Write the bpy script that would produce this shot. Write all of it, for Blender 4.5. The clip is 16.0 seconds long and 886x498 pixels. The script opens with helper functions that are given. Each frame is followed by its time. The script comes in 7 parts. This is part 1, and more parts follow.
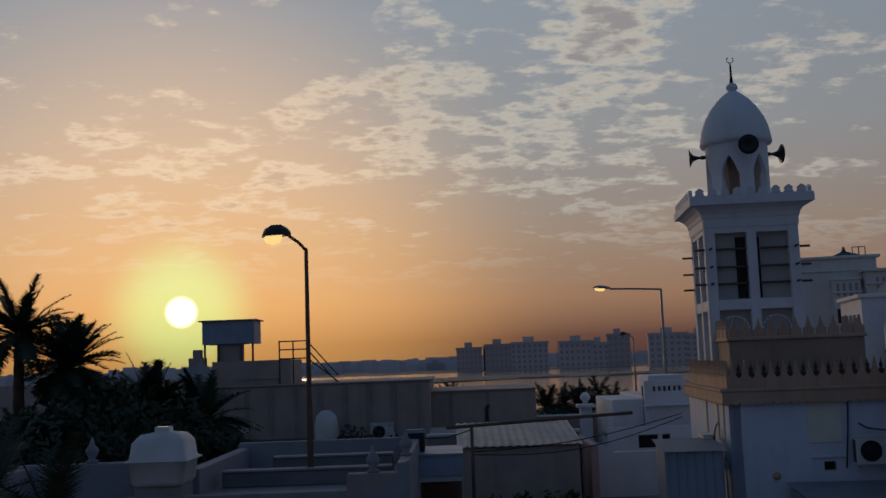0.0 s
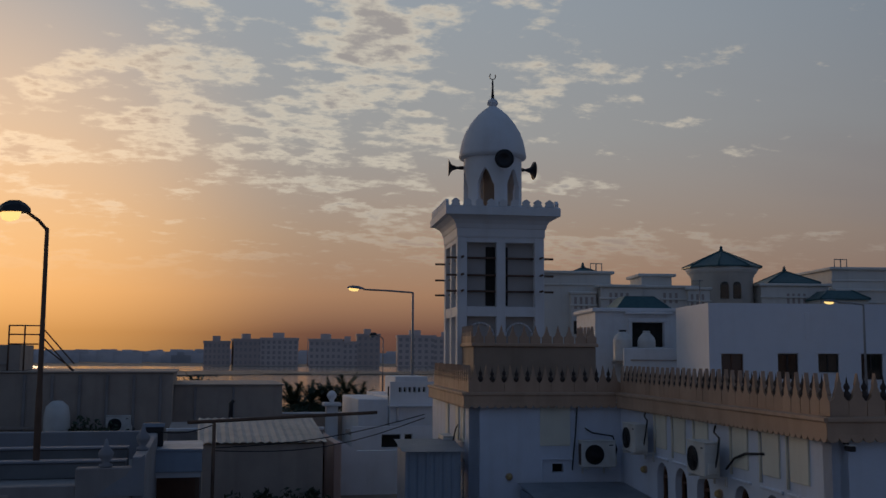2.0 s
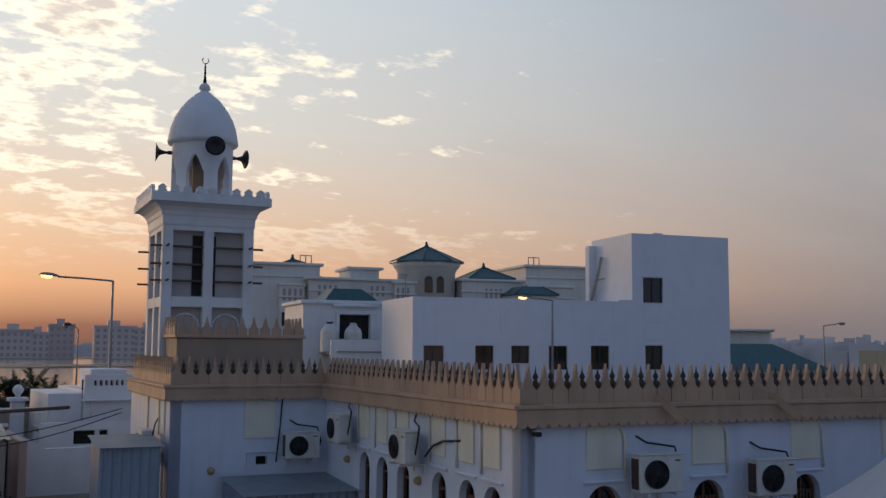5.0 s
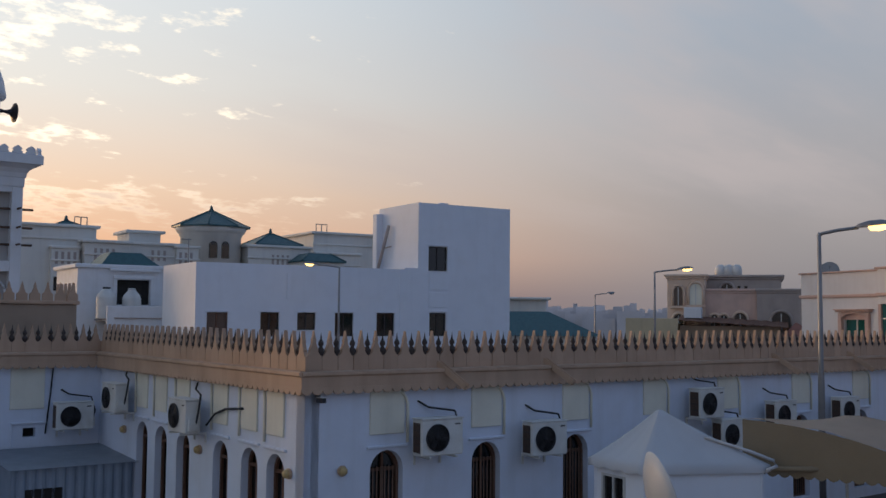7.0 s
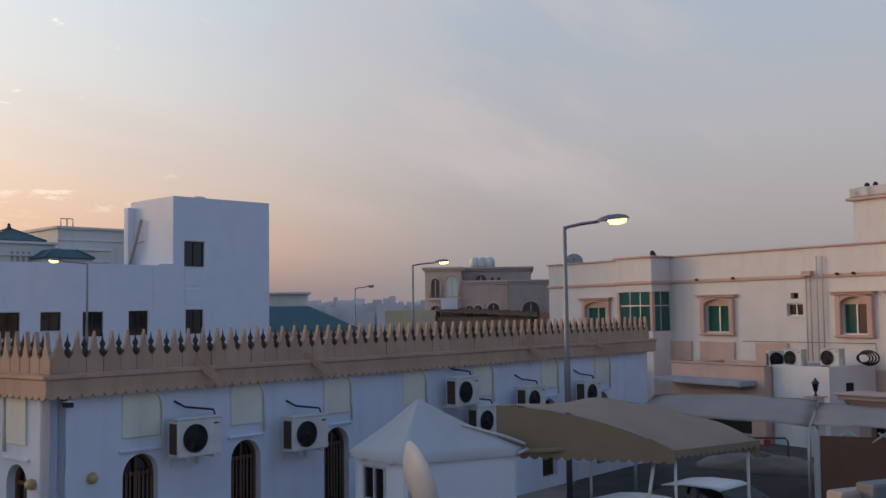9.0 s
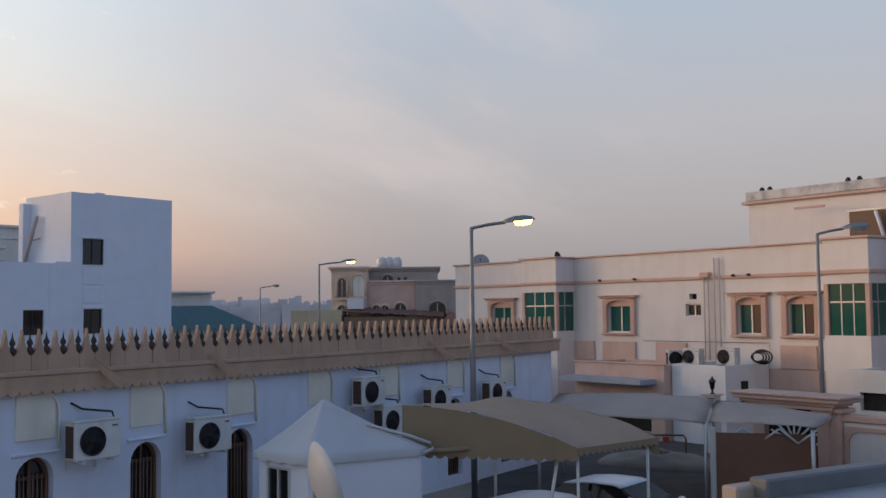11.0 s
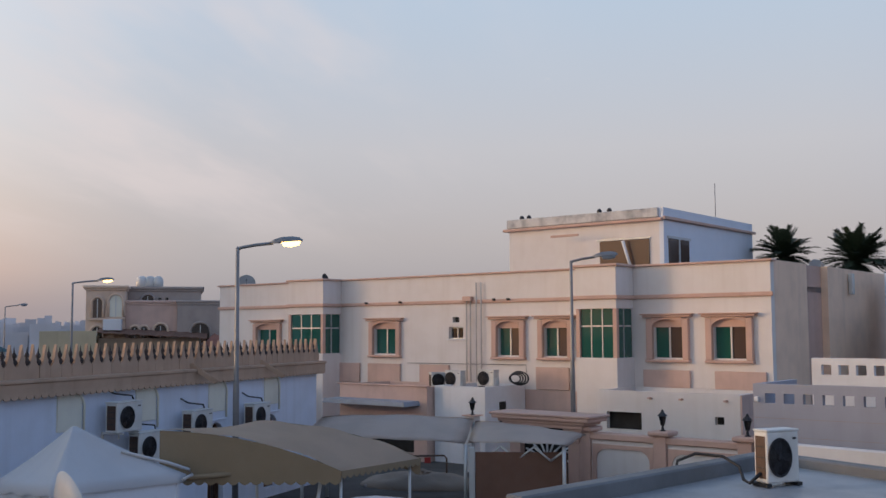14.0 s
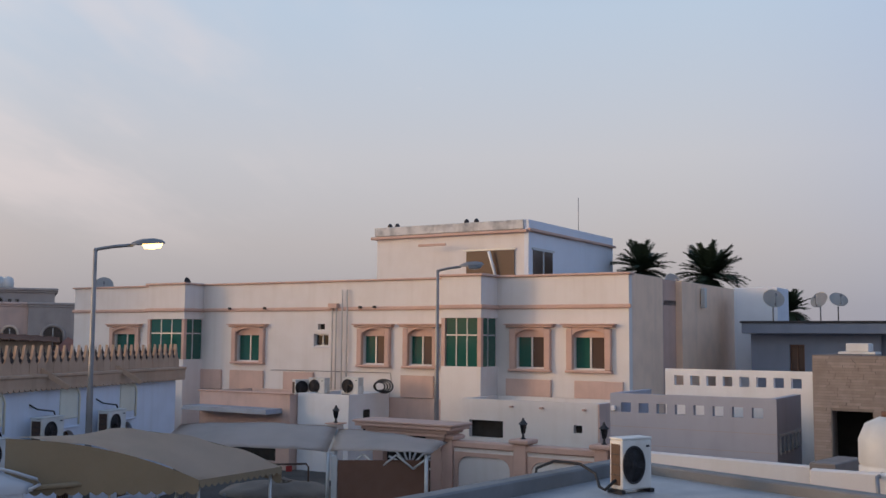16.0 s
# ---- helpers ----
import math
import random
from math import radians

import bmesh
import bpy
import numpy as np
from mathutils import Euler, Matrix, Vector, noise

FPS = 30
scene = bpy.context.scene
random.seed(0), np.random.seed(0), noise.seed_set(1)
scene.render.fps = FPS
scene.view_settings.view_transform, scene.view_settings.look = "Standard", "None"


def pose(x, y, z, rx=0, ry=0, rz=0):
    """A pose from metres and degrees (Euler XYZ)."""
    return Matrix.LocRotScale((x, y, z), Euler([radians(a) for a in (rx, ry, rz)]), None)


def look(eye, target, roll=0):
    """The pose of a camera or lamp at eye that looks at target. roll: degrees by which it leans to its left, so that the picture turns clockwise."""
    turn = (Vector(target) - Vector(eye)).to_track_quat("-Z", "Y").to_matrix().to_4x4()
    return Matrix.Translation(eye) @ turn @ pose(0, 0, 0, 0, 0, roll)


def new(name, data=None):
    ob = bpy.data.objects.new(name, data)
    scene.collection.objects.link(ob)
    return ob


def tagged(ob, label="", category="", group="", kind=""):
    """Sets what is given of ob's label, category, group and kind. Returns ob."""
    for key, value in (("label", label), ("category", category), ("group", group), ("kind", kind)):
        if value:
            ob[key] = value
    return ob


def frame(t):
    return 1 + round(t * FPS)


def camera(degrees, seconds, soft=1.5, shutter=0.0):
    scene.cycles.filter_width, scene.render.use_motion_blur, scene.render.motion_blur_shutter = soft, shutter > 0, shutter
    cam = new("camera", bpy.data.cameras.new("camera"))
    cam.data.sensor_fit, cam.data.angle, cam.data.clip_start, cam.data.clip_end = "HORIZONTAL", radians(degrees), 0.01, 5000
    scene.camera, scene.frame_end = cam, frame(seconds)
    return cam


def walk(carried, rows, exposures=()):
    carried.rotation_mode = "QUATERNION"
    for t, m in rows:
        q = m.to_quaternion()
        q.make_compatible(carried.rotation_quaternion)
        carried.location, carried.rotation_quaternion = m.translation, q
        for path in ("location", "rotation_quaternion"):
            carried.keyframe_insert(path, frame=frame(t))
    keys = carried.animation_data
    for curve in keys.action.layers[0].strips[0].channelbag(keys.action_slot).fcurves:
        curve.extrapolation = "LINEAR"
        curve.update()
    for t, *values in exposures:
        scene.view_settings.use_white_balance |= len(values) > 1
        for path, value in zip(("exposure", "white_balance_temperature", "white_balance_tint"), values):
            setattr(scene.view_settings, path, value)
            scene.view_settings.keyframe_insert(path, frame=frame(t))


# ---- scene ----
cam = camera(47.33, 16.0)
PATH = [
    (0.0, pose(0.0, 0.0, 7.0, 96.30, 2.10, 0.60)),
    (0.5, pose(0.0, 0.0, 7.0, 96.03, 2.10, 0.40)),
    (1.0, pose(0.0, 0.0, 7.0, 95.81, 1.84, -2.79)),
    (1.5, pose(0.0, 0.0, 7.0, 95.29, 0.64, -7.87)),
    (2.0, pose(0.0, 0.0, 7.0, 95.97, -0.34, -13.44)),
    (2.5, pose(0.0, 0.0, 7.0, 96.03, -1.00, -17.03)),
    (3.0, pose(0.0, 0.0, 7.0, 95.84, -0.67, -20.82)),
    (3.5, pose(0.0, 0.0, 7.0, 95.53, -0.41, -23.22)),
    (3.7, pose(0.0, 0.0, 7.0, 95.46, -0.45, -24.55)),
    (5.8, pose(0.0, 0.0, 7.0, 94.80, -0.06, -32.97)),
    (6.0, pose(0.0, 0.0, 7.0, 93.78, -0.18, -34.17)),
    (6.5, pose(0.0, 0.0, 7.0, 94.04, -0.15, -38.35)),
    (7.0, pose(0.0, 0.0, 7.0, 93.84, -0.54, -41.88)),
    (7.5, pose(0.0, 0.0, 7.0, 94.50, -0.63, -46.24)),
    (8.0, pose(0.0, 0.0, 7.0, 95.16, -0.13, -50.26)),
    (8.5, pose(0.0, 0.0, 7.0, 93.77, 0.80, -51.94)),
    (8.7, pose(0.0, 0.0, 7.0, 93.60, 0.85, -53.29)),
    (10.8, pose(0.0, 0.0, 7.0, 92.79, 0.47, -60.55)),
    (11.0, pose(0.0, 0.0, 7.0, 93.42, 0.61, -60.65)),
    (11.5, pose(0.0, 0.0, 7.0, 92.82, -0.49, -63.77)),
    (12.0, pose(0.0, 0.0, 7.0, 93.35, 0.06, -66.09)),
    (12.5, pose(0.0, 0.0, 7.0, 93.74, 0.31, -67.16)),
    (13.0, pose(0.0, 0.0, 7.0, 93.99, 0.32, -70.98)),
    (13.5, pose(0.0, 0.0, 7.0, 94.82, 0.28, -71.97)),
    (14.0, pose(0.0, 0.0, 7.0, 94.57, 0.30, -73.80)),
    (14.5, pose(0.0, 0.0, 7.0, 94.66, 0.38, -75.56)),
    (15.0, pose(0.0, 0.0, 7.0, 95.21, 0.03, -77.21)),
    (15.5, pose(0.0, 0.0, 7.0, 95.18, -0.48, -80.57)),
    (16.0, pose(0.0, 0.0, 7.0, 95.02, -0.46, -81.38)),
]
walk(cam, PATH, exposures=[(0.0, -1.86, 5800, 10), (1.0, -1.86, 5800, 10), (1.5, -1.80, 5900, 10), (2.0, -1.66, 6050, 10), (3.0, -1.12, 6350, 10),
                           (3.5, -0.90, 6400, 10), (6.0, -0.36, 6500, 10), (8.5, -0.1, 6500, 10), (11.0, 0.08, 6500, 10), (13.0, 0.22, 6500, 10), (16.0, 0.27, 6450, 10)])

# ---- sky, sun ----
SUN_AZ, SUN_EL = -15.0, 3.15          # degrees clockwise from +y, degrees up


def sky():
    w = bpy.data.worlds.new("evening_sky")
    scene.world = w
    w.use_nodes = True
    nt = w.node_tree
    nt.nodes.clear()
    N, L = nt.nodes.new, nt.links.new

    def val(v):
        n = N("ShaderNodeValue")
        n.outputs[0].default_value = v
        return n.outputs[0]

    def m(op, a, b=None, c=None, clamp=False):
        n = N("ShaderNodeMath")
        n.operation, n.use_clamp = op, clamp
        for i, v in enumerate((a, b, c)):
            if v is None:
                continue
            if isinstance(v, (int, float)):
                n.inputs[i].default_value = v
            else:
                L(v, n.inputs[i])
        return n.outputs[0]

    def mixc(f, a, b, kind="MIX"):
        n = N("ShaderNodeMix")
        n.data_type, n.blend_type = "RGBA", kind
        for sock, v in ((n.inputs["Factor"], f), (n.inputs[6], a), (n.inputs[7], b)):
            if isinstance(v, tuple):
                sock.default_value = (*v, 1)
            elif isinstance(v, (int, float)):
                sock.default_value = v
            else:
                L(v, sock)
        return n.outputs[2]

    def ramp(f, stops):
        n = N("ShaderNodeValToRGB")
        els = n.color_ramp.elements
        while len(els) < len(stops):
            els.new(0.5)
        for e, (p, c) in zip(els, stops):
            e.position, e.color = p, (*c, 1)
        L(f, n.inputs[0])
        return n.outputs[0]

    def smooth(v, lo, hi):
        n = N("ShaderNodeMapRange")
        n.interpolation_type = "SMOOTHSTEP"
        L(v, n.inputs[0])
        n.inputs[1].default_value, n.inputs[2].default_value = lo, hi
        return n.outputs[0]

    tc = N("ShaderNodeTexCoord")
    sep = N("ShaderNodeSeparateXYZ")
    L(tc.outputs["Generated"], sep.inputs[0])
    x, y, z = sep.outputs
    a, e = radians(SUN_AZ), radians(SUN_EL)
    sd = Vector((math.sin(a) * math.cos(e), math.cos(a) * math.cos(e), math.sin(e)))
    dot = N("ShaderNodeVectorMath")
    dot.operation = "DOT_PRODUCT"
    L(tc.outputs["Generated"], dot.inputs[0])
    dot.inputs[1].default_value = sd
    d = dot.outputs["Value"]
    zz = m("MAXIMUM", z, 0.0)
    el = m("POWER", zz, 0.5)                       # spreads the ramp near the horizon
    # clear evening sky: away from the sun, and towards it
    cool = ramp(el, [(0.0, (0.33, 0.30, 0.32)), (0.18, (0.37, 0.345, 0.365)), (0.30, (0.47, 0.435, 0.445)), (0.42, (0.53, 0.525, 0.56)),
                     (0.56, (0.47, 0.56, 0.68)), (0.75, (0.27, 0.39, 0.60)), (1.0, (0.18, 0.30, 0.52))])
    warm = ramp(el, [(0.0, (0.30, 0.155, 0.12)), (0.14, (0.50, 0.225, 0.16)), (0.24, (1.28, 0.68, 0.38)), (0.34, (1.34, 0.93, 0.64)),
                     (0.46, (1.22, 1.16, 1.06)), (0.58, (1.14, 1.22, 1.26)), (0.78, (0.42, 0.56, 0.76)), (1.0, (0.20, 0.32, 0.54))])
    fa = smooth(d, 0.22, 0.985)
    base = mixc(fa, cool, warm)
    # the sky behind the viewer, opposite the sunset: dim and blue
    anti = ramp(el, [(0.0, (0.25, 0.28, 0.38)), (0.30, (0.31, 0.37, 0.53)), (0.56, (0.29, 0.40, 0.66)), (1.0, (0.17, 0.32, 0.64))])
    base = mixc(smooth(d, -0.30, -0.85), base, anti)
    # the physical sky under it
    ni = N("ShaderNodeTexSky")
    ni.sky_type, ni.sun_disc = "NISHITA", False
    ni.sun_elevation, ni.sun_rotation = e, a
    ni.dust_density = 3.0
    nis = mixc(1.0, ni.outputs[0], (0.10, 0.10, 0.10), "MULTIPLY")
    base = mixc(0.15, base, nis)
    # small broken clouds on a flat layer
    inv = m("DIVIDE", 1.0, m("ADD", zz, 0.17))
    px, py = m("MULTIPLY", x, inv), m("MULTIPLY", y, inv)
    comb = N("ShaderNodeCombineXYZ")
    L(px, comb.inputs[0])
    L(py, comb.inputs[1])

    def noise_tex(scale, detail, rough, off, sx=1.0):
        mp = N("ShaderNodeMapping")
        mp.inputs["Location"].default_value = off
        mp.inputs["Scale"].default_value = (scale * sx, scale, scale)
        L(comb.outputs[0], mp.inputs[0])
        n = N("ShaderNodeTexNoise")
        n.inputs["Scale"].default_value, n.inputs["Detail"].default_value, n.inputs["Roughness"].default_value = 1.0, detail, rough
        L(mp.outputs[0], n.inputs[0])
        return n.outputs[0]

    big = noise_tex(1.15, 2, 0.5, (3.1, 1.7, 0))
    small = noise_tex(5.2, 5, 0.55, (0.9, 4.2, 0), 0.9)
    fine = noise_tex(17.0, 4, 0.6, (7.4, 2.2, 0), 0.8)
    dens = m("ADD", m("ADD", m("MULTIPLY", big, 0.46), m("MULTIPLY", small, 0.70)), m("MULTIPLY", fine, 0.40))
    sunward = smooth(d, 0.35, 0.86)
    dens = m("ADD", dens, m("MULTIPLY", m("SUBTRACT", sunward, 1.0), 0.26))
    cloud = m("MULTIPLY", smooth(dens, 0.785, 0.91), smooth(z, 0.05, 0.20))
    core = smooth(dens, 0.86, 0.98)
    lit = mixc(fa, (0.78, 0.70, 0.65), (2.1, 1.82, 1.38))
    shade = mixc(fa, (0.60, 0.56, 0.57), (1.12, 0.98, 0.86))
    ccol = mixc(core, lit, shade)
    base = mixc(m("MULTIPLY", cloud, 0.9), base, ccol)
    # thin pinkish veils away from the sun
    veil = noise_tex(1.1, 5, 0.6, (1.45, 7.48, 0), 0.45)
    vf = m("MULTIPLY", m("MULTIPLY", smooth(veil, 0.42, 0.66), smooth(z, 0.05, 0.16)), m("MULTIPLY", m("SUBTRACT", 1.0, sunward), smooth(d, -0.15, 0.25)))
    base = mixc(m("MULTIPLY", vf, 0.55), base, (0.66, 0.575, 0.56))
    # aureole round the low sun and the sun's own disc, veiled by haze
    for lo, hi, p, col in ((0.90, 1.0, 2.6, (1.5, 0.70, 0.12)), (0.9950, 1.0, 3.2, (0.0, 1.35, 0.42)), (0.99985, 0.99999, 1.6, (14.0, 14.0, 9.0))):
        f = m("POWER", smooth(d, lo, hi), p)
        base = mixc(f, base, mixc(1.0, base, col, "ADD"))
    bg = N("ShaderNodeBackground")
    L(base, bg.inputs[0])
    bg.inputs[1].default_value = 1.0
    out = N("ShaderNodeOutputWorld")
    L(bg.outputs[0], out.inputs[0])


sky()
sun = new("sun", bpy.data.lights.new("sun", "SUN"))
sun.data.energy, sun.data.angle, sun.data.color = 1.3, radians(14.0), (1.0, 0.62, 0.34)
_a, _e = radians(SUN_AZ), radians(SUN_EL + 2.0)
sun.matrix_world = look((300 * math.sin(_a), 300 * math.cos(_a), 300 * math.tan(_e)), (0, 0, 0))

# ---- materials ----
def material(name, color, rough=0.8, metal=0.0, spots=0.12, scale=1.2, streak=0.0, bump=0.15, grain=40.0, tint=None, per_object=0.0, coat=0.0):
    """A painted, plastered or weathered surface: base colour, blotches, fine grain, rain streaks, relief."""
    mat = bpy.data.materials.new(name)
    mat.use_nodes = True
    nt = mat.node_tree
    b = nt.nodes["Principled BSDF"]
    N, L = nt.nodes.new, nt.links.new
    b.inputs["Metallic"].default_value, b.inputs["Coat Weight"].default_value = metal, coat
    tc = N("ShaderNodeNewGeometry")

    def nz(s, det, vec=None):
        n = N("ShaderNodeTexNoise")
        n.inputs["Scale"].default_value, n.inputs["Detail"].default_value = s, det
        L(vec or tc.outputs["Position"], n.inputs[0])
        return n.outputs[0]

    def mul(col, f, dark):
        n = N("ShaderNodeMix")
        n.data_type, n.blend_type = "RGBA", "MIX"
        L(f, n.inputs["Factor"])
        if isinstance(col, tuple):
            n.inputs[6].default_value = (*col, 1)
        else:
            L(col, n.inputs[6])
        n.inputs[7].default_value = (*dark, 1)
        return n.outputs[2]

    def rng(v, lo, hi, a, c):
        n = N("ShaderNodeMapRange")
        L(v, n.inputs[0])
        for i, q in enumerate((lo, hi, a, c)):
            n.inputs[i + 1].default_value = q
        return n.outputs[0]

    dirt = tint or tuple(c * 0.55 for c in color)
    col = mul(color, rng(nz(scale, 5), 0.42, 0.75, 0, min(1, spots * 3)), dirt)
    col = mul(col, rng(nz(grain, 3), 0.5, 0.8, 0, spots), tuple(c * 0.6 for c in color))
    if streak:
        mp = N("ShaderNodeMapping")
        mp.inputs["Scale"].default_value = (3.0, 3.0, 0.22)
        L(tc.outputs["Position"], mp.inputs[0])
        col = mul(col, rng(nz(1.0, 4, mp.outputs[0]), 0.5, 0.78, 0, streak), dirt)
    if per_object:
        oi = N("ShaderNodeObjectInfo")
        col = mul(col, rng(oi.outputs["Random"], 0, 1, 0, per_object), tuple(c * 0.5 for c in color))
    L(col, b.inputs["Base Color"])
    L(rng(nz(scale * 3, 3), 0.3, 0.7, max(0.02, rough - 0.1), min(1, rough + 0.1)), b.inputs["Roughness"])
    if bump:
        bp = N("ShaderNodeBump")
        bp.inputs["Strength"].default_value, bp.inputs["Distance"].default_value = bump, 0.02
        L(nz(grain * 0.6, 4), bp.inputs["Height"])
        L(bp.outputs[0], b.inputs["Normal"])
    return mat


def glow(name, color, strength):
    mat = bpy.data.materials.new(name)
    mat.use_nodes = True
    b = mat.node_tree.nodes["Principled BSDF"]
    b.inputs["Base Color"].default_value = (*color, 1)
    b.inputs["Emission Color"].default_value, b.inputs["Emission Strength"].default_value = (*color, 1), strength
    return mat


def glass(name, color, rough=0.06):
    """Tinted window glass before a dark room: dark body, clear reflection."""
    mat = bpy.data.materials.new(name)
    mat.use_nodes = True
    b = mat.node_tree.nodes["Principled BSDF"]
    b.inputs["Base Color"].default_value = (*color, 1)
    b.inputs["Roughness"].default_value, b.inputs["IOR"].default_value, b.inputs["Specular IOR Level"].default_value = rough, 1.5, 0.7
    return mat


# white terrace walls: foreground dimness put into the base colour, dirt blotches over it
M_TERRACE = material("dimmed_dusty_terrace_paint", (0.27, 0.28, 0.32), 0.85, spots=0.2, scale=0.9, streak=0.4, tint=(0.24, 0.23, 0.22))
M_PIPE = material("grey_painted_pipe", (0.50, 0.47, 0.45), 0.7, spots=0.1)
M_WHITE = material("white_paint", (0.74, 0.75, 0.78), 0.75, spots=0.10, streak=0.25, tint=(0.52, 0.50, 0.48))
M_BLUEWHITE = material("cool_white_paint", (0.70, 0.74, 0.82), 0.75, spots=0.06, streak=0.12, tint=(0.52, 0.55, 0.6))
M_MOSQUE = material("mosque_wall_paint", (0.66, 0.71, 0.82), 0.75, spots=0.10, streak=0.3, tint=(0.45, 0.47, 0.5))
M_PANEL = material("cream_panel_paint", (0.76, 0.73, 0.62), 0.8, spots=0.10, streak=0.2)
M_SAND = material("sand_parapet_paint", (0.52, 0.355, 0.25), 0.8, spots=0.14, streak=0.45, tint=(0.30, 0.21, 0.14))
M_SANDTRIM = material("salmon_trim_paint", (0.60, 0.40, 0.325), 0.75, spots=0.10, streak=0.2)
M_BEIGE = material("beige_plaster", (0.42, 0.35, 0.30), 0.85, spots=0.12, streak=0.3)
M_VILLA = material("villa_cream_paint", (0.74, 0.695, 0.67), 0.8, spots=0.08, streak=0.25, tint=(0.55, 0.48, 0.42))
M_VILLASIDE = material("villa_side_plaster", (0.88, 0.63, 0.46), 0.85, spots=0.10, streak=0.25)
M_PINK = material("pink_plaster", (0.62, 0.44, 0.37), 0.85, spots=0.12, streak=0.25)
M_TAUPE = material("taupe_plaster", (0.40, 0.34, 0.31), 0.85, spots=0.10, streak=0.2)
M_BROWNBOX = material("brown_render", (0.36, 0.27, 0.20), 0.85, spots=0.15, streak=0.4)
M_GREYWALL = material("grey_lavender_paint", (0.36, 0.37, 0.43), 0.8, spots=0.06, streak=0.15)
M_LOWGREY = material("weathered_grey_plaster", (0.31, 0.285, 0.28), 0.9, spots=0.16, streak=0.4)
M_ROOF = material("dusty_roof_screed", (0.30, 0.29, 0.29), 0.9, spots=0.25, scale=0.6, tint=(0.16, 0.15, 0.15))
M_ASPHALT = material("asphalt", (0.055, 0.052, 0.05), 0.9, spots=0.3, scale=0.4, bump=0.4, tint=(0.09, 0.08, 0.07))
M_GROUND = material("sandy_ground", (0.30, 0.25, 0.20), 0.95, spots=0.3, scale=0.3, bump=0.4, tint=(0.16, 0.13, 0.11))
M_METAL = material("galvanised_pole", (0.26, 0.26, 0.27), 0.5, metal=0.7, spots=0.15)
M_RUSTPOLE = material("rusty_pole", (0.16, 0.10, 0.07), 0.7, metal=0.3, spots=0.3)
M_DARK = material("dark_metal", (0.03, 0.03, 0.035), 0.5, metal=0.3, spots=0.1)
M_BLACK = material("black_rubber", (0.015, 0.015, 0.017), 0.6, spots=0.1)
M_VOID = material("unlit_interior", (0.02, 0.018, 0.016), 0.9, spots=0.1)
M_DARKFRAME = material("dark_window_frame", (0.035, 0.03, 0.03), 0.5, spots=0.1)
M_WOOD = material("dark_brown_wood", (0.13, 0.06, 0.035), 0.6, spots=0.2, scale=4)
M_RUST = material("brown_board", (0.17, 0.085, 0.055), 0.7, spots=0.12, streak=0.2)
M_CORR = material("blue_grey_sheet", (0.30, 0.36, 0.45), 0.5, metal=0.25, spots=0.12, streak=0.3)
M_TENT = material("white_tarpaulin", (0.50, 0.505, 0.53), 0.65, spots=0.10, scale=0.8, bump=0.05)
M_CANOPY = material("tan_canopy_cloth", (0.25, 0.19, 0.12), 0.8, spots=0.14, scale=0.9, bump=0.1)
M_SHADE = material("grey_beige_shade_cloth", (0.72, 0.61, 0.54), 0.8, spots=0.10, scale=0.7, bump=0.08)
M_AC = material("ac_casing", (0.66, 0.66, 0.64), 0.5, spots=0.12, scale=3, streak=0.3, tint=(0.38, 0.34, 0.28))
M_GREENROOF = material("green_roof_tile", (0.035, 0.10, 0.11), 0.5, spots=0.2, scale=3)
M_GREENGLASS = glass("green_tinted_glass", (0.018, 0.095, 0.072))
M_DARKGLASS = glass("dark_glass", (0.012, 0.013, 0.015))
M_BROWNGLASS = glass("brown_curtained_glass", (0.085, 0.055, 0.042), 0.15)
M_FRAME = material("pale_aluminium_frame", (0.55, 0.56, 0.56), 0.45, metal=0.4, spots=0.05)
M_LEAF = material("palm_leaf", (0.028, 0.045, 0.02), 0.6, spots=0.25, scale=6)
M_TRUNK = material("palm_trunk", (0.12, 0.085, 0.06), 0.9, spots=0.3, scale=5, bump=0.6)
M_DISH = material("dish_grey", (0.55, 0.55, 0.55), 0.5, spots=0.12)
M_STONE = material("travertine_cladding", (0.36, 0.30, 0.27), 0.8, spots=0.2, scale=4, per_object=0.5)
M_TANK = material("white_tank", (0.66, 0.65, 0.63), 0.5, spots=0.12, scale=1.5, streak=0.3)
# far shore walls and windows: haze lightens these base colours
M_FARW = material("far_hazed_render", (0.72, 0.60, 0.55), 0.9, spots=0.08, scale=0.05, bump=0)
M_FARB = material("far_hazed_tan", (0.62, 0.50, 0.45), 0.9, spots=0.08, scale=0.05, bump=0)
M_FARWIN = material("far_hazed_window", (0.46, 0.38, 0.36), 0.3, spots=0.05, bump=0)
M_CARPAINT = material("white_car_paint", (0.62, 0.64, 0.67), 0.4, spots=0.03, bump=0, coat=0.25)
M_TYRE = material("tyre", (0.02, 0.02, 0.02), 0.8)
M_RED = material("red_mark", (0.5, 0.05, 0.04), 0.6)
M_LAMPGLOW = glow("sodium_lamp_lens", (1.0, 0.64, 0.20), 3.8)
M_LAMPOFF = material("unlit_lamp_lens", (0.25, 0.30, 0.36), 0.3, spots=0.05, bump=0)
M_WATER = glass("sea_water", (0.10, 0.10, 0.11), 0.12)

# ---- building helpers ----
def az(a):
    a = radians(a)
    return Vector((math.sin(a), math.cos(a), 0))


def part(name, bm, mat, parent=None, label=""):
    me = bpy.data.meshes.new(name)
    bm.to_mesh(me)
    bm.free()
    for m_ in (mat if isinstance(mat, (list, tuple)) else (mat,)):
        me.materials.append(m_)
    ob = new(name, me)
    if parent:
        ob.parent = parent
    if label:
        ob["label"] = label
    return ob


def share(name, ob, m, parent=None):
    """Another object on ob's mesh."""
    o = new(name, ob.data)
    o.matrix_basis = m
    if parent:
        o.parent = parent
    return o


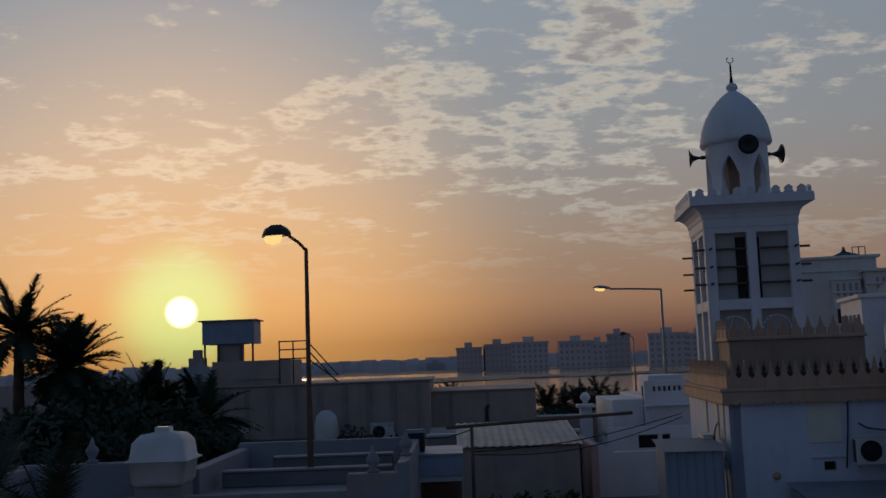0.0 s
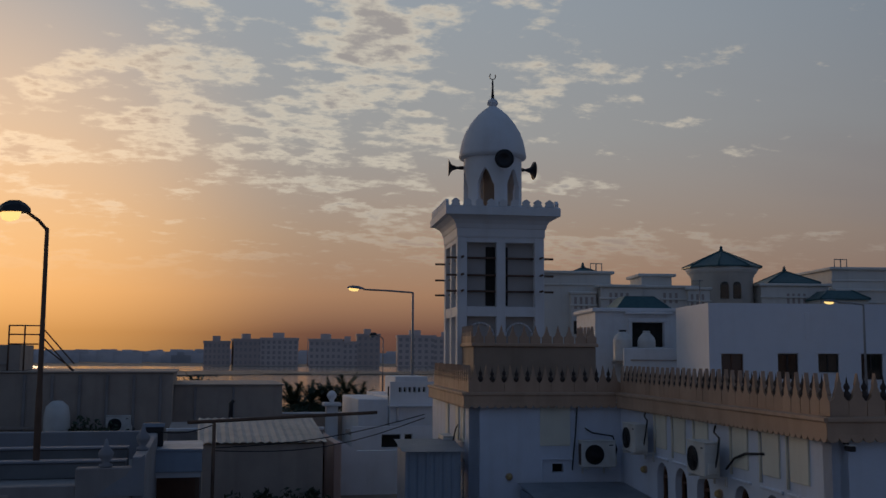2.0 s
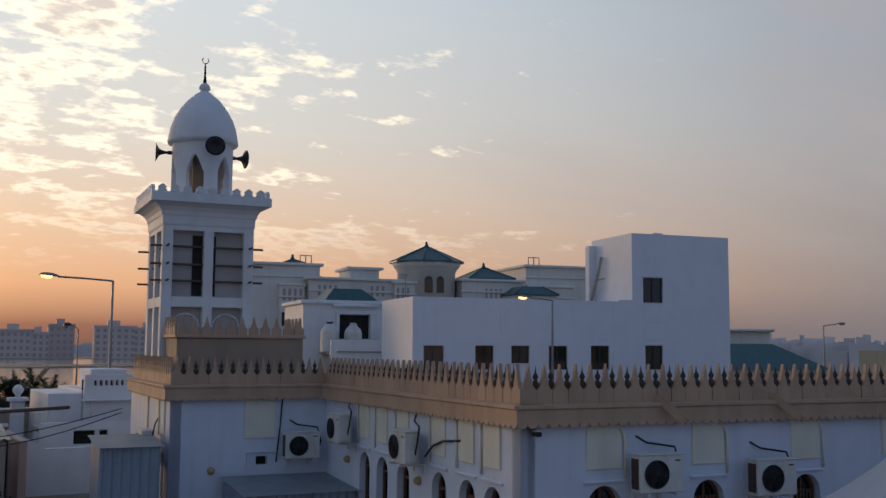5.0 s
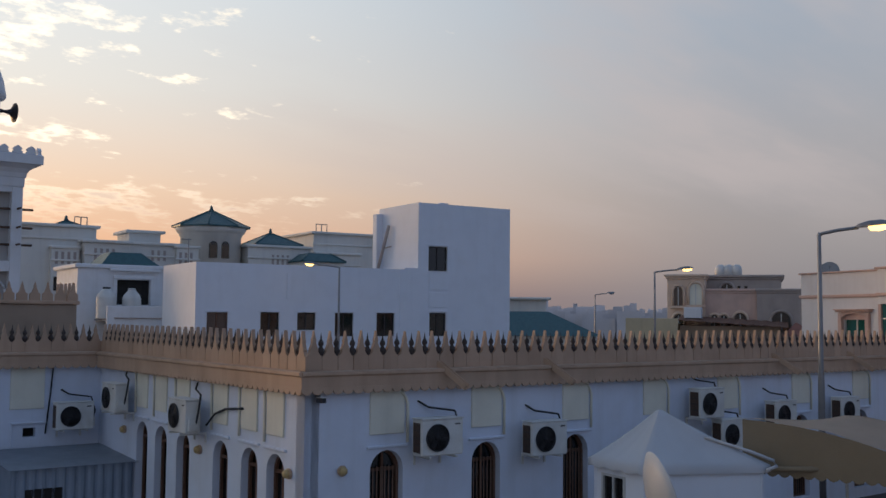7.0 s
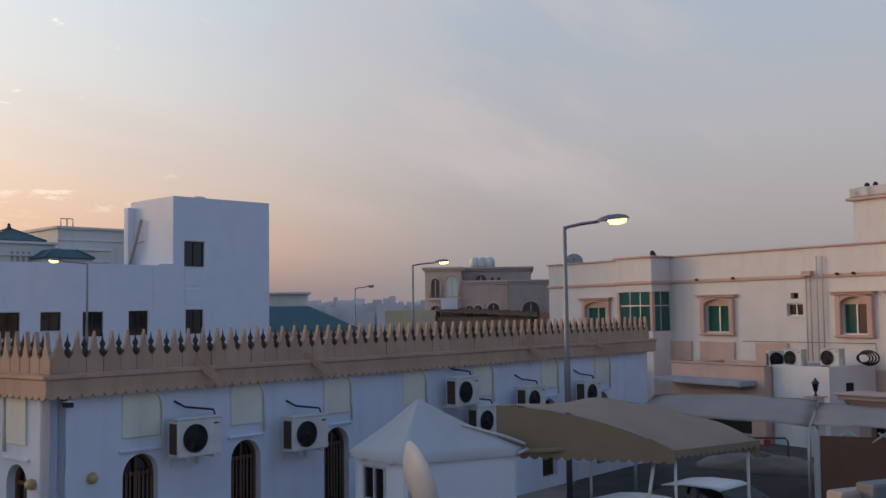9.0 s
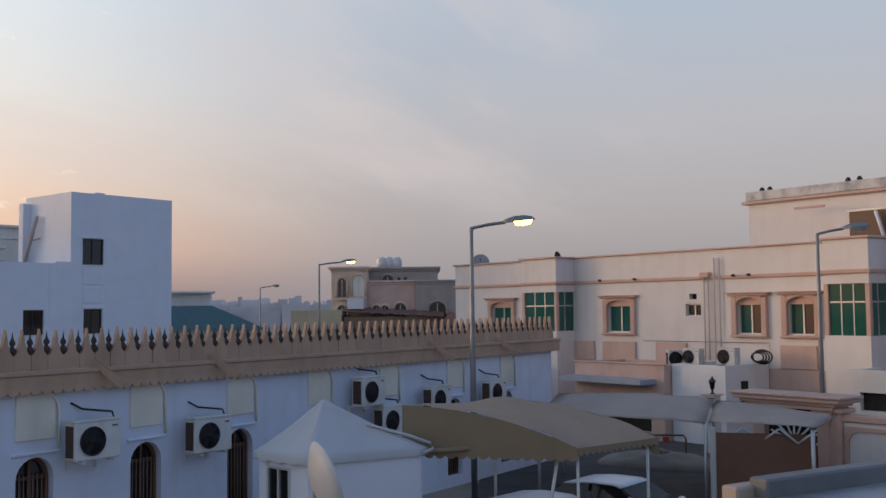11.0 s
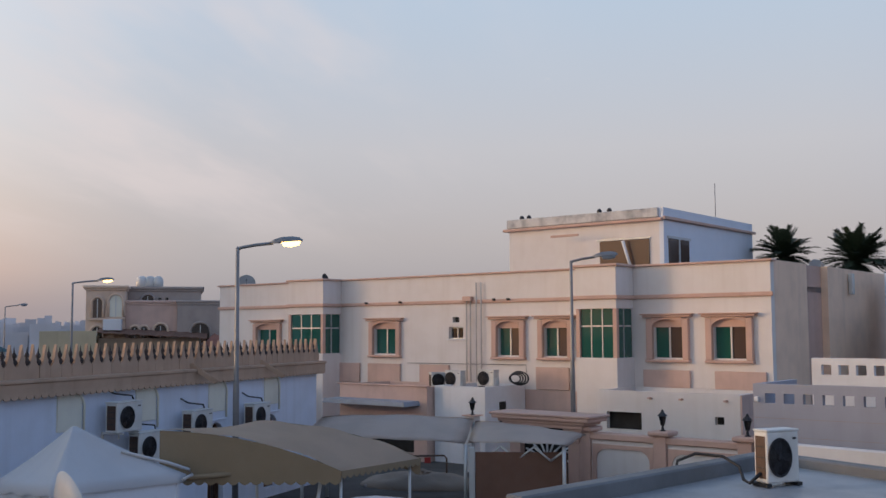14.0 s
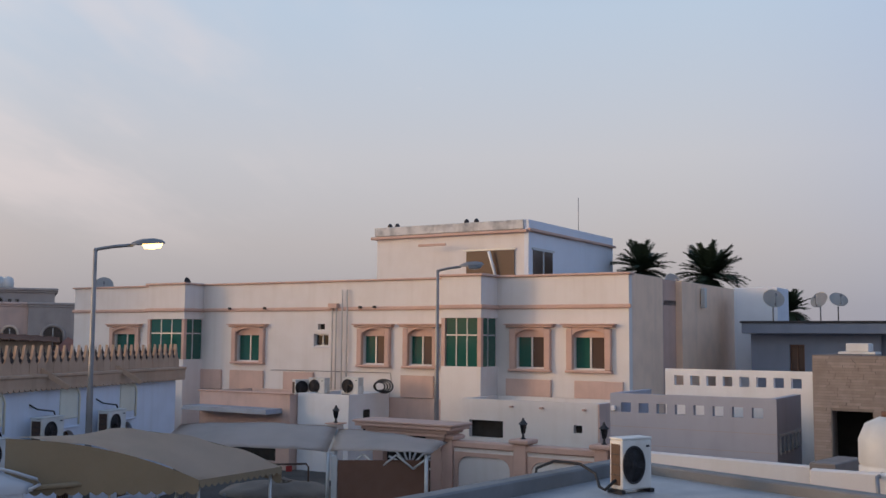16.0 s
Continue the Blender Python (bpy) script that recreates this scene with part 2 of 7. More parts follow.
def thing(name, m, label, category, group="", kind=""):
    ob = new(name)
    ob.matrix_basis = m
    return tagged(ob, label, category, group, kind)


def facing(n, P, along=0.0, z=0.0):
    """A frame on a facade whose outward side faces the eye: x to the right along it, y into the building, z up.
    n: bearing of its inward normal, P: distance of its plane from the origin, along: the origin's place along it."""
    i, r = az(n), az(n + 90)
    o = i * P + r * along
    return Matrix(((r.x, i.x, 0, o.x), (r.y, i.y, 0, o.y), (0, 0, 1, z), (0, 0, 0, 1)))


def box(bm, x0, x1, y0, y1, z0, z1, bev=0.0, mi=0):
    vs = [bm.verts.new((x, y, z)) for x in (x0, x1) for y in (y0, y1) for z in (z0, z1)]
    fs = []
    for q in ((0, 1, 3, 2), (4, 6, 7, 5), (0, 4, 5, 1), (2, 3, 7, 6), (0, 2, 6, 4), (1, 5, 7, 3)):
        f = bm.faces.new([vs[i] for i in q])
        f.material_index = mi
        fs.append(f)
    if bev:
        es = {e for f in fs for e in f.edges}
        bmesh.ops.bevel(bm, geom=list(es), offset=bev, segments=1, affect="EDGES", profile=0.5)
    return vs


def bx(name, dims, mat, parent, bev=0.01, label=""):
    bm = bmesh.new()
    box(bm, *dims, bev=bev)
    return part(name, bm, mat, parent, label)


def prism(bm, outline, y0, y1, mi=0):
    """An outline in x, z pushed from y0 to y1."""
    a = [bm.verts.new((x, y0, z)) for x, z in outline]
    b = [bm.verts.new((x, y1, z)) for x, z in outline]
    n = len(a)
    fs = [bm.faces.new(a), bm.faces.new(b[::-1])]
    fs += [bm.faces.new((a[i], b[i], b[(i + 1) % n], a[(i + 1) % n])) for i in range(n)]
    for f in fs:
        f.material_index = mi
    bmesh.ops.recalc_face_normals(bm, faces=fs)


def turned(bm, prof, seg=24, mi=0, cx=0.0, cy=0.0, smooth=True):
    """A profile of (radius, z) turned round z."""
    rings = []
    for r, z in prof:
        if r < 1e-4:
            rings.append([bm.verts.new((cx, cy, z))])
        else:
            rings.append([bm.verts.new((cx + r * math.cos(2 * math.pi * i / seg), cy + r * math.sin(2 * math.pi * i / seg), z)) for i in range(seg)])
    fs = []
    for a, b in zip(rings, rings[1:]):
        for i in range(seg):
            j = (i + 1) % seg
            q = [a[i % len(a)], a[j % len(a)], b[j % len(b)], b[i % len(b)]]
            q = list(dict.fromkeys(q))
            if len(q) > 2:
                f = bm.faces.new(q)
                f.smooth, f.material_index = smooth, mi
                fs.append(f)
    for r in (rings[0], rings[-1]):
        if len(r) > 2:
            f = bm.faces.new(r)
            f.material_index = mi
            fs.append(f)
    bmesh.ops.recalc_face_normals(bm, faces=fs)


def tube(bm, pts, r, seg=8, mi=0, r2=None):
    """A round bar along points; r2: the radius at its end."""
    pts = [Vector(p) for p in pts]
    rings = []
    for k, p in enumerate(pts):
        d = (pts[min(k + 1, len(pts) - 1)] - pts[max(k - 1, 0)]).normalized()
        u = d.orthogonal().normalized() if k == 0 else (u - d * u.dot(d)).normalized()
        v = d.cross(u)
        rr = r if r2 is None else r + (r2 - r) * k / (len(pts) - 1)
        rings.append([bm.verts.new(p + rr * (u * math.cos(2 * math.pi * i / seg) + v * math.sin(2 * math.pi * i / seg))) for i in range(seg)])
    fs = [bm.faces.new(rings[0]), bm.faces.new(rings[-1][::-1])]
    for a, b in zip(rings, rings[1:]):
        for i in range(seg):
            f = bm.faces.new((a[i], a[(i + 1) % seg], b[(i + 1) % seg], b[i]))
            f.smooth = True
            fs.append(f)
    for f in fs:
        f.material_index = mi
    bmesh.ops.recalc_face_normals(bm, faces=fs)


def arch(w, h, rise, pointed=False, seg=10):
    """The outline of an arched opening from its sill's middle: half width w, straight to h, then rise."""
    pts = [(-w, 0), (w, 0), (w, h)]
    for k in range(1, seg):
        t = k / seg
        a = math.pi * t
        if pointed:
            px_ = math.cos(a)
            pz = 1 - abs(px_) ** 1.6
        else:
            px_, pz = math.cos(a), math.sin(a)
        pts.append((w * px_, h + rise * pz))
    pts.append((-w, h))
    return pts


def wall(name, L0, L1, z0, z1, thick, holes, mat, parent=None, label="", back=None):
    """A wall panel from L0 to L1 along x, front at y 0, cut through by the holes: (x, z, half width, straight height, rise)
    or (x0, x1, z0, z1)."""
    def grid_side(y, flip):
        outer = [(L0, z0), (L1, z0), (L1, z1), (L0, z1)]
        loops = [outer]
        for h in holes:
            if len(h) == 4:
                a, b, c, d = h
                loops.append([(a, c), (b, c), (b, d), (a, d)])
            else:
                cx, cz, w, hh, rise = h
                loops.append([(cx + u, cz + v) for u, v in arch(w, hh, rise)])
        return loops
    bm = bmesh.new()
    loops = grid_side(0, False)
    edges = []
    for lp in loops:
        vs = [bm.verts.new((x, 0, z)) for x, z in lp]
        edges += [bm.edges.new((vs[i], vs[(i + 1) % len(vs)])) for i in range(len(vs))]
    res = bmesh.ops.triangle_fill(bm, edges=edges, use_beauty=True, use_dissolve=False, normal=(0, -1, 0))
    faces = [g for g in res["geom"] if isinstance(g, bmesh.types.BMFace)]
    # drop what fills the holes
    def inside(c):
        for lp in loops[1:]:
            n, ok = len(lp), False
            for i in range(n):
                (ax, az_), (bx_, bz_) = lp[i], lp[(i + 1) % n]
                if (az_ > c[1]) != (bz_ > c[1]) and c[0] < (bx_ - ax) * (c[1] - az_) / (bz_ - az_) + ax:
                    ok = not ok
            if ok:
                return True
        return False
    dead = [f for f in faces if inside((f.calc_center_median().x, f.calc_center_median().z))]
    if dead:
        bmesh.ops.delete(bm, geom=dead, context="FACES_ONLY")
    ext = bmesh.ops.extrude_face_region(bm, geom=list(bm.faces))
    bmesh.ops.translate(bm, verts=[g for g in ext["geom"] if isinstance(g, bmesh.types.BMVert)], vec=(0, thick, 0))
    bmesh.ops.recalc_face_normals(bm, faces=bm.faces)
    return part(name, bm, mat, parent, label)

# ---- ground ----
GROUND = 2.0


def ground():
    bm = bmesh.new()
    box(bm, -3000, 3000, -300, 4500, 1.4, GROUND)
    tagged(part("ground", bm, M_GROUND), "sandy grey ground of the town", "ground", kind="structure")
    bm = bmesh.new()          # the asphalt street between mosque and villa
    i, r = az(113), az(23)
    for p0, p1, w in (((22, 6), (62, 22), 5.5), ((14, 9.8), (40, 7.5), 3.4)):
        a, b = Vector((*p0, GROUND)), Vector((*p1, GROUND))
        n = (b - a).normalized().cross(Vector((0, 0, 1))) * w
        lo = [bm.verts.new(q) for q in (a - n, b - n, b + n, a + n)]
        f = bm.faces.new(lo)
        ex = bmesh.ops.extrude_face_region(bm, geom=[f])
        bmesh.ops.translate(bm, verts=[g for g in ex["geom"] if isinstance(g, bmesh.types.BMVert)], vec=(0, 0, 0.012 if w > 4 else 0.02))
    bmesh.ops.recalc_face_normals(bm, faces=bm.faces)
    tagged(part("road", bm, M_ASPHALT), "dark asphalt street between mosque and villa", "road", kind="structure")


ground()


# ---- air conditioners ----
M_COIL = material("copper_brown_coil", (0.09, 0.055, 0.04), 0.6, metal=0.2, spots=0.2, scale=20)


def ac_unit(m, label="off-white outdoor air conditioner on a steel bracket", group="outdoor air conditioners", on_wall=True, w=0.95, h=0.68):
    """Back at y 0.12, fan towards -y, standing on z 0."""
    t = thing("air_conditioner", m, label, "air conditioner", group)
    d = 0.34
    bx("casing", (-w / 2, w / 2, -d, 0, 0, h), M_AC, t, 0.02)
    bx("top_lid", (-w / 2 - 0.01, w / 2 + 0.01, -d - 0.01, 0.01, h + 0.002, h + 0.028), M_AC, t, 0.008)
    cx = -w * 0.13
    bm = bmesh.new()
    turned(bm, [(0.255, 0), (0.262, 0.012), (0.262, 0.03), (0.235, 0.03), (0.235, 0.0)], 24)
    ring = part("fan_ring", bm, M_DARK, t)
    ring.matrix_basis = pose(cx, -d - 0.004, h * 0.5, 90)
    bm = bmesh.new()
    turned(bm, [(0.234, 0.0), (0.234, 0.006), (0.0, 0.006)], 24)
    back = part("fan_recess", bm, M_BLACK, t)
    back.matrix_basis = pose(cx, -d - 0.006, h * 0.5, 90)
    bm = bmesh.new()
    turned(bm, [(0.06, 0.0), (0.05, 0.03), (0.0, 0.034)], 12)
    for k in range(3):
        a = k * 2.094
        u, v = Vector((math.cos(a), math.sin(a), 0)), Vector((-math.sin(a), math.cos(a), 0))
        q = [u * 0.05 - v * 0.03, u * 0.21 - v * 0.07, u * 0.22 + v * 0.05, u * 0.05 + v * 0.04]
        bm.faces.new([bm.verts.new(p + Vector((0, 0, 0.004 + 0.014 * (j in (1, 2))))) for j, p in enumerate(q)])
    fan = part("fan", bm, M_DARK, t)
    fan.matrix_basis = pose(cx, -d - 0.008, h * 0.5, 90)
    bm = bmesh.new()
    for k in range(7):
        r = 0.05 + 0.03 * k
        pts = [(r * math.cos(a * math.pi / 8), r * math.sin(a * math.pi / 8), 0.036) for a in range(17)]
        tube(bm, pts, 0.003, 4)
    for k in range(4):
        a = k * math.pi / 4
        tube(bm, [(-0.25 * math.cos(a), -0.25 * math.sin(a), 0.038), (0.25 * math.cos(a), 0.25 * math.sin(a), 0.038)], 0.004, 4)
    grille = part("fan_grille", bm, M_DARK, t)
    grille.matrix_basis = pose(cx, -d - 0.004, h * 0.5, 90)
    bx("coil_panel", (-w / 2 - 0.008, -w / 2 - 0.001, -d + 0.05, -0.05, 0.06, h - 0.06), M_COIL, t, 0)
    for k in range(1, 4):
        z = 0.06 + k * (h - 0.12) / 4
        bx("coil_bar", (-w / 2 - 0.016, -w / 2 - 0.009, -d + 0.05, -0.05, z - 0.006, z + 0.006), M_DARK, t, 0)
    bx("badge", (w * 0.30, w * 0.42, -d - 0.006, -d - 0.001, h * 0.84, h * 0.88), M_DARK, t, 0)
    bx("valve_cover", (w / 2 + 0.002, w / 2 + 0.05, -d + 0.06, -0.06, 0.06, 0.3), M_AC, t, 0.01)
    if on_wall:
        for s in (-0.3, 0.3):
            bm = bmesh.new()
            box(bm, s - 0.02, s + 0.02, -d - 0.04, 0.22, -0.05, -0.008)
            box(bm, s - 0.02, s + 0.02, 0.18, 0.22, -0.22, -0.05)
            part("bracket", bm, M_AC, t)
        bm = bmesh.new()
        tube(bm, [(w / 2 + 0.03, -0.12, 0.2), (w / 2 + 0.10, -0.10, 0.45), (w / 2 + 0.02, -0.02, h + 0.12), (-0.05, 0.1, h + 0.2), (-0.22, 0.21, h + 0.32)], 0.022, 6)
        part("pipe", bm, M_BLACK, t)
    else:
        for s in (-0.34, 0.34):
            bx("foot", (s - 0.05, s + 0.05, -d - 0.02, 0.02, -0.05, -0.002), M_BLACK, t, 0)
    return t


# ---- mosque ----
Z_LEDGE, Z_BAND, Z_SCALLOP = 5.97, 5.72, 5.60
mosque = thing("mosque", pose(0, 0, 0), "white painted mosque with a sand-coloured crenellated parapet", "mosque")


def merlon_mesh():
    half = [(0.162, 0.0), (0.162, 0.27), (0.118, 0.30), (0.078, 0.36), (0.084, 0.40), (0.056, 0.46), (0.036, 0.52), (0.040, 0.56), (0.018, 0.64), (0.0, 0.74)]
    out = half + [(-x, z) for x, z in half[-2::-1]]
    bm = bmesh.new()
    prism(bm, out, -0.038, 0.038)
    return bm


def frame_part(name, m, parent):
    e = new(name)
    e.parent, e.matrix_basis = parent, m
    return e


def parapet(n, P, a0, a1, z_shift=0.0, ends=(True, True)):
    """A run of parapet: moulded band with a scalloped lower edge, ledge, and a row of merlons."""
    base = facing(n, P)
    bm = bmesh.new()
    e0, e1 = (0.16 if ends[0] else -0.17), (0.16 if ends[1] else -0.17)
    # moulded profile in y, z swept along x
    prof = [(-0.02, 5.68), (-0.16, 5.70), (-0.17, 5.90), (-0.21, 5.93), (-0.21, 5.985), (-0.10, 6.0), (0.06, 6.0), (0.28, 6.0), (0.28, 5.68)]
    a = [bm.verts.new((a0 - e0, y, z + z_shift)) for y, z in prof]
    b = [bm.verts.new((a1 + e1, y, z + z_shift)) for y, z in prof]
    bm.faces.new(a), bm.faces.new(b[::-1])
    for k in range(len(prof)):
        j = (k + 1) % len(prof)
        bm.faces.new((a[k], b[k], b[j], a[j]))
    bmesh.ops.recalc_face_normals(bm, faces=bm.faces)
    band = part("parapet_band", bm, M_SAND, mosque, "sand-coloured moulded parapet band")
    band.matrix_basis = base
    # scalloped hanging edge
    bm = bmesh.new()
    pitch = 0.215
    L = a1 + e1 - a0 + e0
    nsc = max(1, round(L / pitch))
    pitch = L / nsc
    for k in range(nsc):
        x0 = a0 - e0 + k * pitch
        pts = [(x0, 5.71), (x0, 5.66)] + [(x0 + pitch * (0.5 - 0.5 * math.cos(math.pi * q / 6)), 5.66 - 0.085 * math.sin(math.pi * q / 6)) for q in range(1, 6)] + [(x0 + pitch, 5.66), (x0 + pitch, 5.71)]
        prism(bm, [(x, z + z_shift) for x, z in pts], -0.168, -0.13)
    sc = part("scalloped_edge", bm, M_SAND, mosque)
    sc.matrix_basis = base
    # the wall of slabs with finials
    nm = max(1, round((a1 - a0) / 0.333))
    step = (a1 - a0) / nm
    for k in range(nm):
        m_ = base @ pose(a0 + (k + 0.5) * step + random.uniform(-0.006, 0.006), 0.03, 5.985 + z_shift + random.uniform(-0.008, 0.008), 0, random.uniform(-1.2, 1.2), random.uniform(-1.5, 1.5))
        share("merlon", MERLON, m_, mosque)
        if k:
            share("finial", FINIAL, base @ pose(a0 + k * step, 0.05, 5.985 + z_shift + random.uniform(-0.01, 0.01), 0, random.uniform(-2, 2), 0), mosque)


_bm = merlon_mesh()
MERLON = part("merlon", _bm, material("sand_merlon_paint", (0.52, 0.355, 0.25), 0.8, spots=0.14, streak=0.4, tint=(0.32, 0.205, 0.135), per_object=0.25), mosque)
MERLON.matrix_basis = facing(5, 16.1) @ pose(30.32, 0.30, 5.985)
_bm = bmesh.new()
turned(_bm, [(0.03, 0.0), (0.03, 0.27), (0.035, 0.29), (0.07, 0.345), (0.075, 0.38), (0.045, 0.425), (0.028, 0.45), (0.055, 0.49), (0.05, 0.53), (0.02, 0.58), (0.0, 0.72)], 8)
FINIAL = part("finial", _bm, material("dark_cast_finial", (0.06, 0.045, 0.04), 0.8, spots=0.2), mosque, "dark turned finial behind the parapet slabs")
FINIAL.matrix_basis = facing(5, 16.1) @ pose(30.0, 0.20, 5.985)


def arch_window(wallframe, x, z0, w, top, parent, depth=0.16, bars=True, n=0):
    """A brown wooden window in an arched opening: frame, leaves, iron bars. z0 sill, top of the arch."""
    rise = w * 1.0
    h = top - z0 - rise
    m = wallframe @ pose(x, 0, z0)
    bm = bmesh.new()
    prism(bm, arch(w, h, rise), depth + 0.06, depth + 0.08)
    g = part("window_glass", bm, M_DARKGLASS, parent)
    g.matrix_basis = m
    bm = bmesh.new()
    o, i_ = arch(w, h, rise), [(x_ * (1 - 0.07 / w), max(0.06, z_ - 0.05)) for x_, z_ in arch(w, h, rise)]
    for k in range(len(o)):
        j = (k + 1) % len(o)
        v = [bm.verts.new((q[0], y, q[1])) for y in (depth, depth + 0.055) for q in (o[k], o[j], i_[j], i_[k])]
        for q in ((0, 1, 2, 3), (7, 6, 5, 4), (3, 2, 6, 7), (0, 4, 5, 1)):
            bm.faces.new([v[c] for c in q])
    box(bm, -0.025, 0.025, depth, depth + 0.05, 0.05, h + rise - 0.06)
    box(bm, -w + 0.05, w - 0.05, depth, depth + 0.05, h - 0.03, h + 0.03)
    bmesh.ops.recalc_face_normals(bm, faces=bm.faces)
    f = part("window_frame", bm, M_WOOD, parent, "dark brown arched window frame")
    f.matrix_basis = m
    if bars:
        for j in range(8):
            k = -w + 0.06 + j * (2 * w - 0.12) / 7
            share("window_bar", BAR, m @ pose(k, depth - 0.03, 0.02), parent)


FRONT = facing(5, 16.1)
bm = bmesh.new()
tube(bm, [(0, 0, 0), (0, 0, 1.84)], 0.014, 5)
BAR = part("window_bar", bm, material("brown_iron_bar", (0.20, 0.11, 0.07), 0.6, spots=0.2), mosque)
BAR.matrix_basis = FRONT @ pose(10.78, 0.14, 2.32)
SIDE = facing(95, 9.0)
W_IN = facing(5, 27.2)
W_LEFT = facing(95, 4.75)
WIN_X = (10.78, 13.21, 15.73, 18.3, 21.0, 24.1, 27.0)
w_ = wall("front_wall", 9.0, 29.9, 1.9, 5.72, 0.3, [(x, 2.3, 0.375, 1.80, 0.375) for x in WIN_X], M_MOSQUE, mosque)
w_.matrix_basis = FRONT
for x in WIN_X:
    arch_window(FRONT, x, 2.3, 0.375, 4.475, mosque)
    p_ = bx("panel", (x - 0.40, x + 0.38, -0.035, 0.02, 4.78, 5.62), M_PANEL, mosque, 0.008, "cream raised panel above the window")
    p_.matrix_basis = FRONT
    p_ = bx("hood_mould", (x - 0.46, x + 0.46, -0.05, 0.02, 4.52, 4.575), M_MOSQUE, mosque, 0.012)
    p_.matrix_basis = FRONT
    bm = bmesh.new()          # thin curved rib at the panel's edge, under the band
    pts = [(x + 0.45 - 0.36 * (1 - math.cos(q * math.pi / 12)), -0.05, 5.22 + 0.42 * math.sin(q * math.pi / 12)) for q in range(1, 7)]
    tube(bm, [(x + 0.45, -0.03, 4.60), (x + 0.45, -0.04, 5.22)] + pts, 0.03, 6)
    p_ = part("rib", bm, M_PANEL, mosque)
    p_.matrix_basis = FRONT
SIDE_WIN = (24.05, 22.85, 21.55, 19.6, 18.27, 17.18)
w_ = wall("side_wall", -27.2, -16.1, 1.9, 5.72, 0.3, [(-d, 2.3, 0.36, 1.75, 0.36) for d in SIDE_WIN], M_MOSQUE, mosque)
w_.matrix_basis = SIDE
for d in SIDE_WIN:
    arch_window(SIDE, -d, 2.3, 0.36, 4.41, mosque, bars=False)
    p_ = bx("panel", (-d - 0.34, -d + 0.34, -0.035, 0.02, 4.75, 5.62), M_PANEL, mosque, 0.008)
    p_.matrix_basis = SIDE
    p_ = bx("hood_mould", (-d - 0.44, -d + 0.44, -0.05, 0.02, 4.48, 4.535), M_MOSQUE, mosque, 0.012)
    p_.matrix_basis = SIDE
    bm = bmesh.new()
    tube(bm, [(-d - 0.42, -0.03, 4.6), (-d - 0.42, -0.04, 5.6)], 0.03, 6)
    p_ = part("rib", bm, M_PANEL, mosque)
    p_.matrix_basis = SIDE
# the wing that carries the minaret
w_ = wall("wing_front_wall", 4.75, 9.0, 1.9, 5.72, 0.3, [(7.06, 7.37, 3.84, 4.07)], M_MOSQUE, mosque)
w_.matrix_basis = W_IN
for dims, mat in (((6.72, 7.56, -0.03, 0.02, 4.55, 5.6), M_PANEL), ((6.76, 7.62, -0.06, 0.02, 4.17, 4.215), M_MOSQUE), ((7.05, 7.38, 0.2, 0.24, 3.83, 4.08), M_VOID),
                  ((6.76, 6.80, -0.03, 0.02, 3.6, 4.17), M_MOSQUE)):
    p_ = bx("panel", dims, mat, mosque, 0.006)
    p_.matrix_basis = W_IN
w_ = wall("wing_left_wall", -34.0, -27.2, 1.9, 5.72, 0.3, [(-28.1, 2.6, 0.16, 1.4, 0.16), (-29.0, 2.6, 0.16, 1.4, 0.16), (-30.9, 2.6, 0.16, 1.4, 0.16)], M_MOSQUE, mosque)
w_.matrix_basis = W_LEFT
for a in (-28.1, -29.0, -30.9):
    p_ = bx("window_glass", (a - 0.18, a + 0.18, 0.15, 0.18, 2.5, 4.3), M_DARKGLASS, mosque, 0)
    p_.matrix_basis = W_LEFT
    p_ = bx("panel", (a - 0.25, a + 0.25, -0.04, 0.02, 4.6, 5.6), M_PANEL, mosque, 0.006)
    p_.matrix_basis = W_LEFT
p_ = bx("back_walls", (4.75, 29.9, 17.9, 18.2, 1.9, 5.72), M_MOSQUE, mosque, 0)
p_.matrix_basis = FRONT
p_ = bx("right_wall", (29.6, 29.9, 0.3, 17.9, 1.9, 5.71), M_MOSQUE, mosque, 0)
p_.matrix_basis = FRONT
p_ = bx("roof", (9.0, 29.7, 0.2, 18.0, 5.55, 5.70), M_ROOF, mosque, 0)
p_.matrix_basis = FRONT
p_ = bx("wing_roof", (4.9, 9.0, 0.2, 6.8, 5.55, 5.70), M_ROOF, mosque, 0)
p_.matrix_basis = W_IN
parapet(5, 16.1, 9.0, 30.05)
parapet(95, 9.0, -27.2, -16.1, ends=(False, True))
parapet(5, 27.2, 4.75, 9.0, ends=(True, False))
parapet(95, 4.75, -34.0, -27.2)
# spouts through the parapet
for x in (12.0, 14.85, 22.9, 26.4):
    bm = bmesh.new()
    box(bm, -0.05, 0.05, -0.75, 0.1, -0.03, 0.03)
    for s in (-0.05, 0.05):
        box(bm, s - 0.008, s + 0.008, -0.75, 0.1, 0.03, 0.09)
    p_ = part("rain_spout", bm, M_SAND, mosque, "sand-painted rain spout")
    p_.matrix_basis = FRONT @ pose(x, -0.05, 6.02, 32, 0, 14)
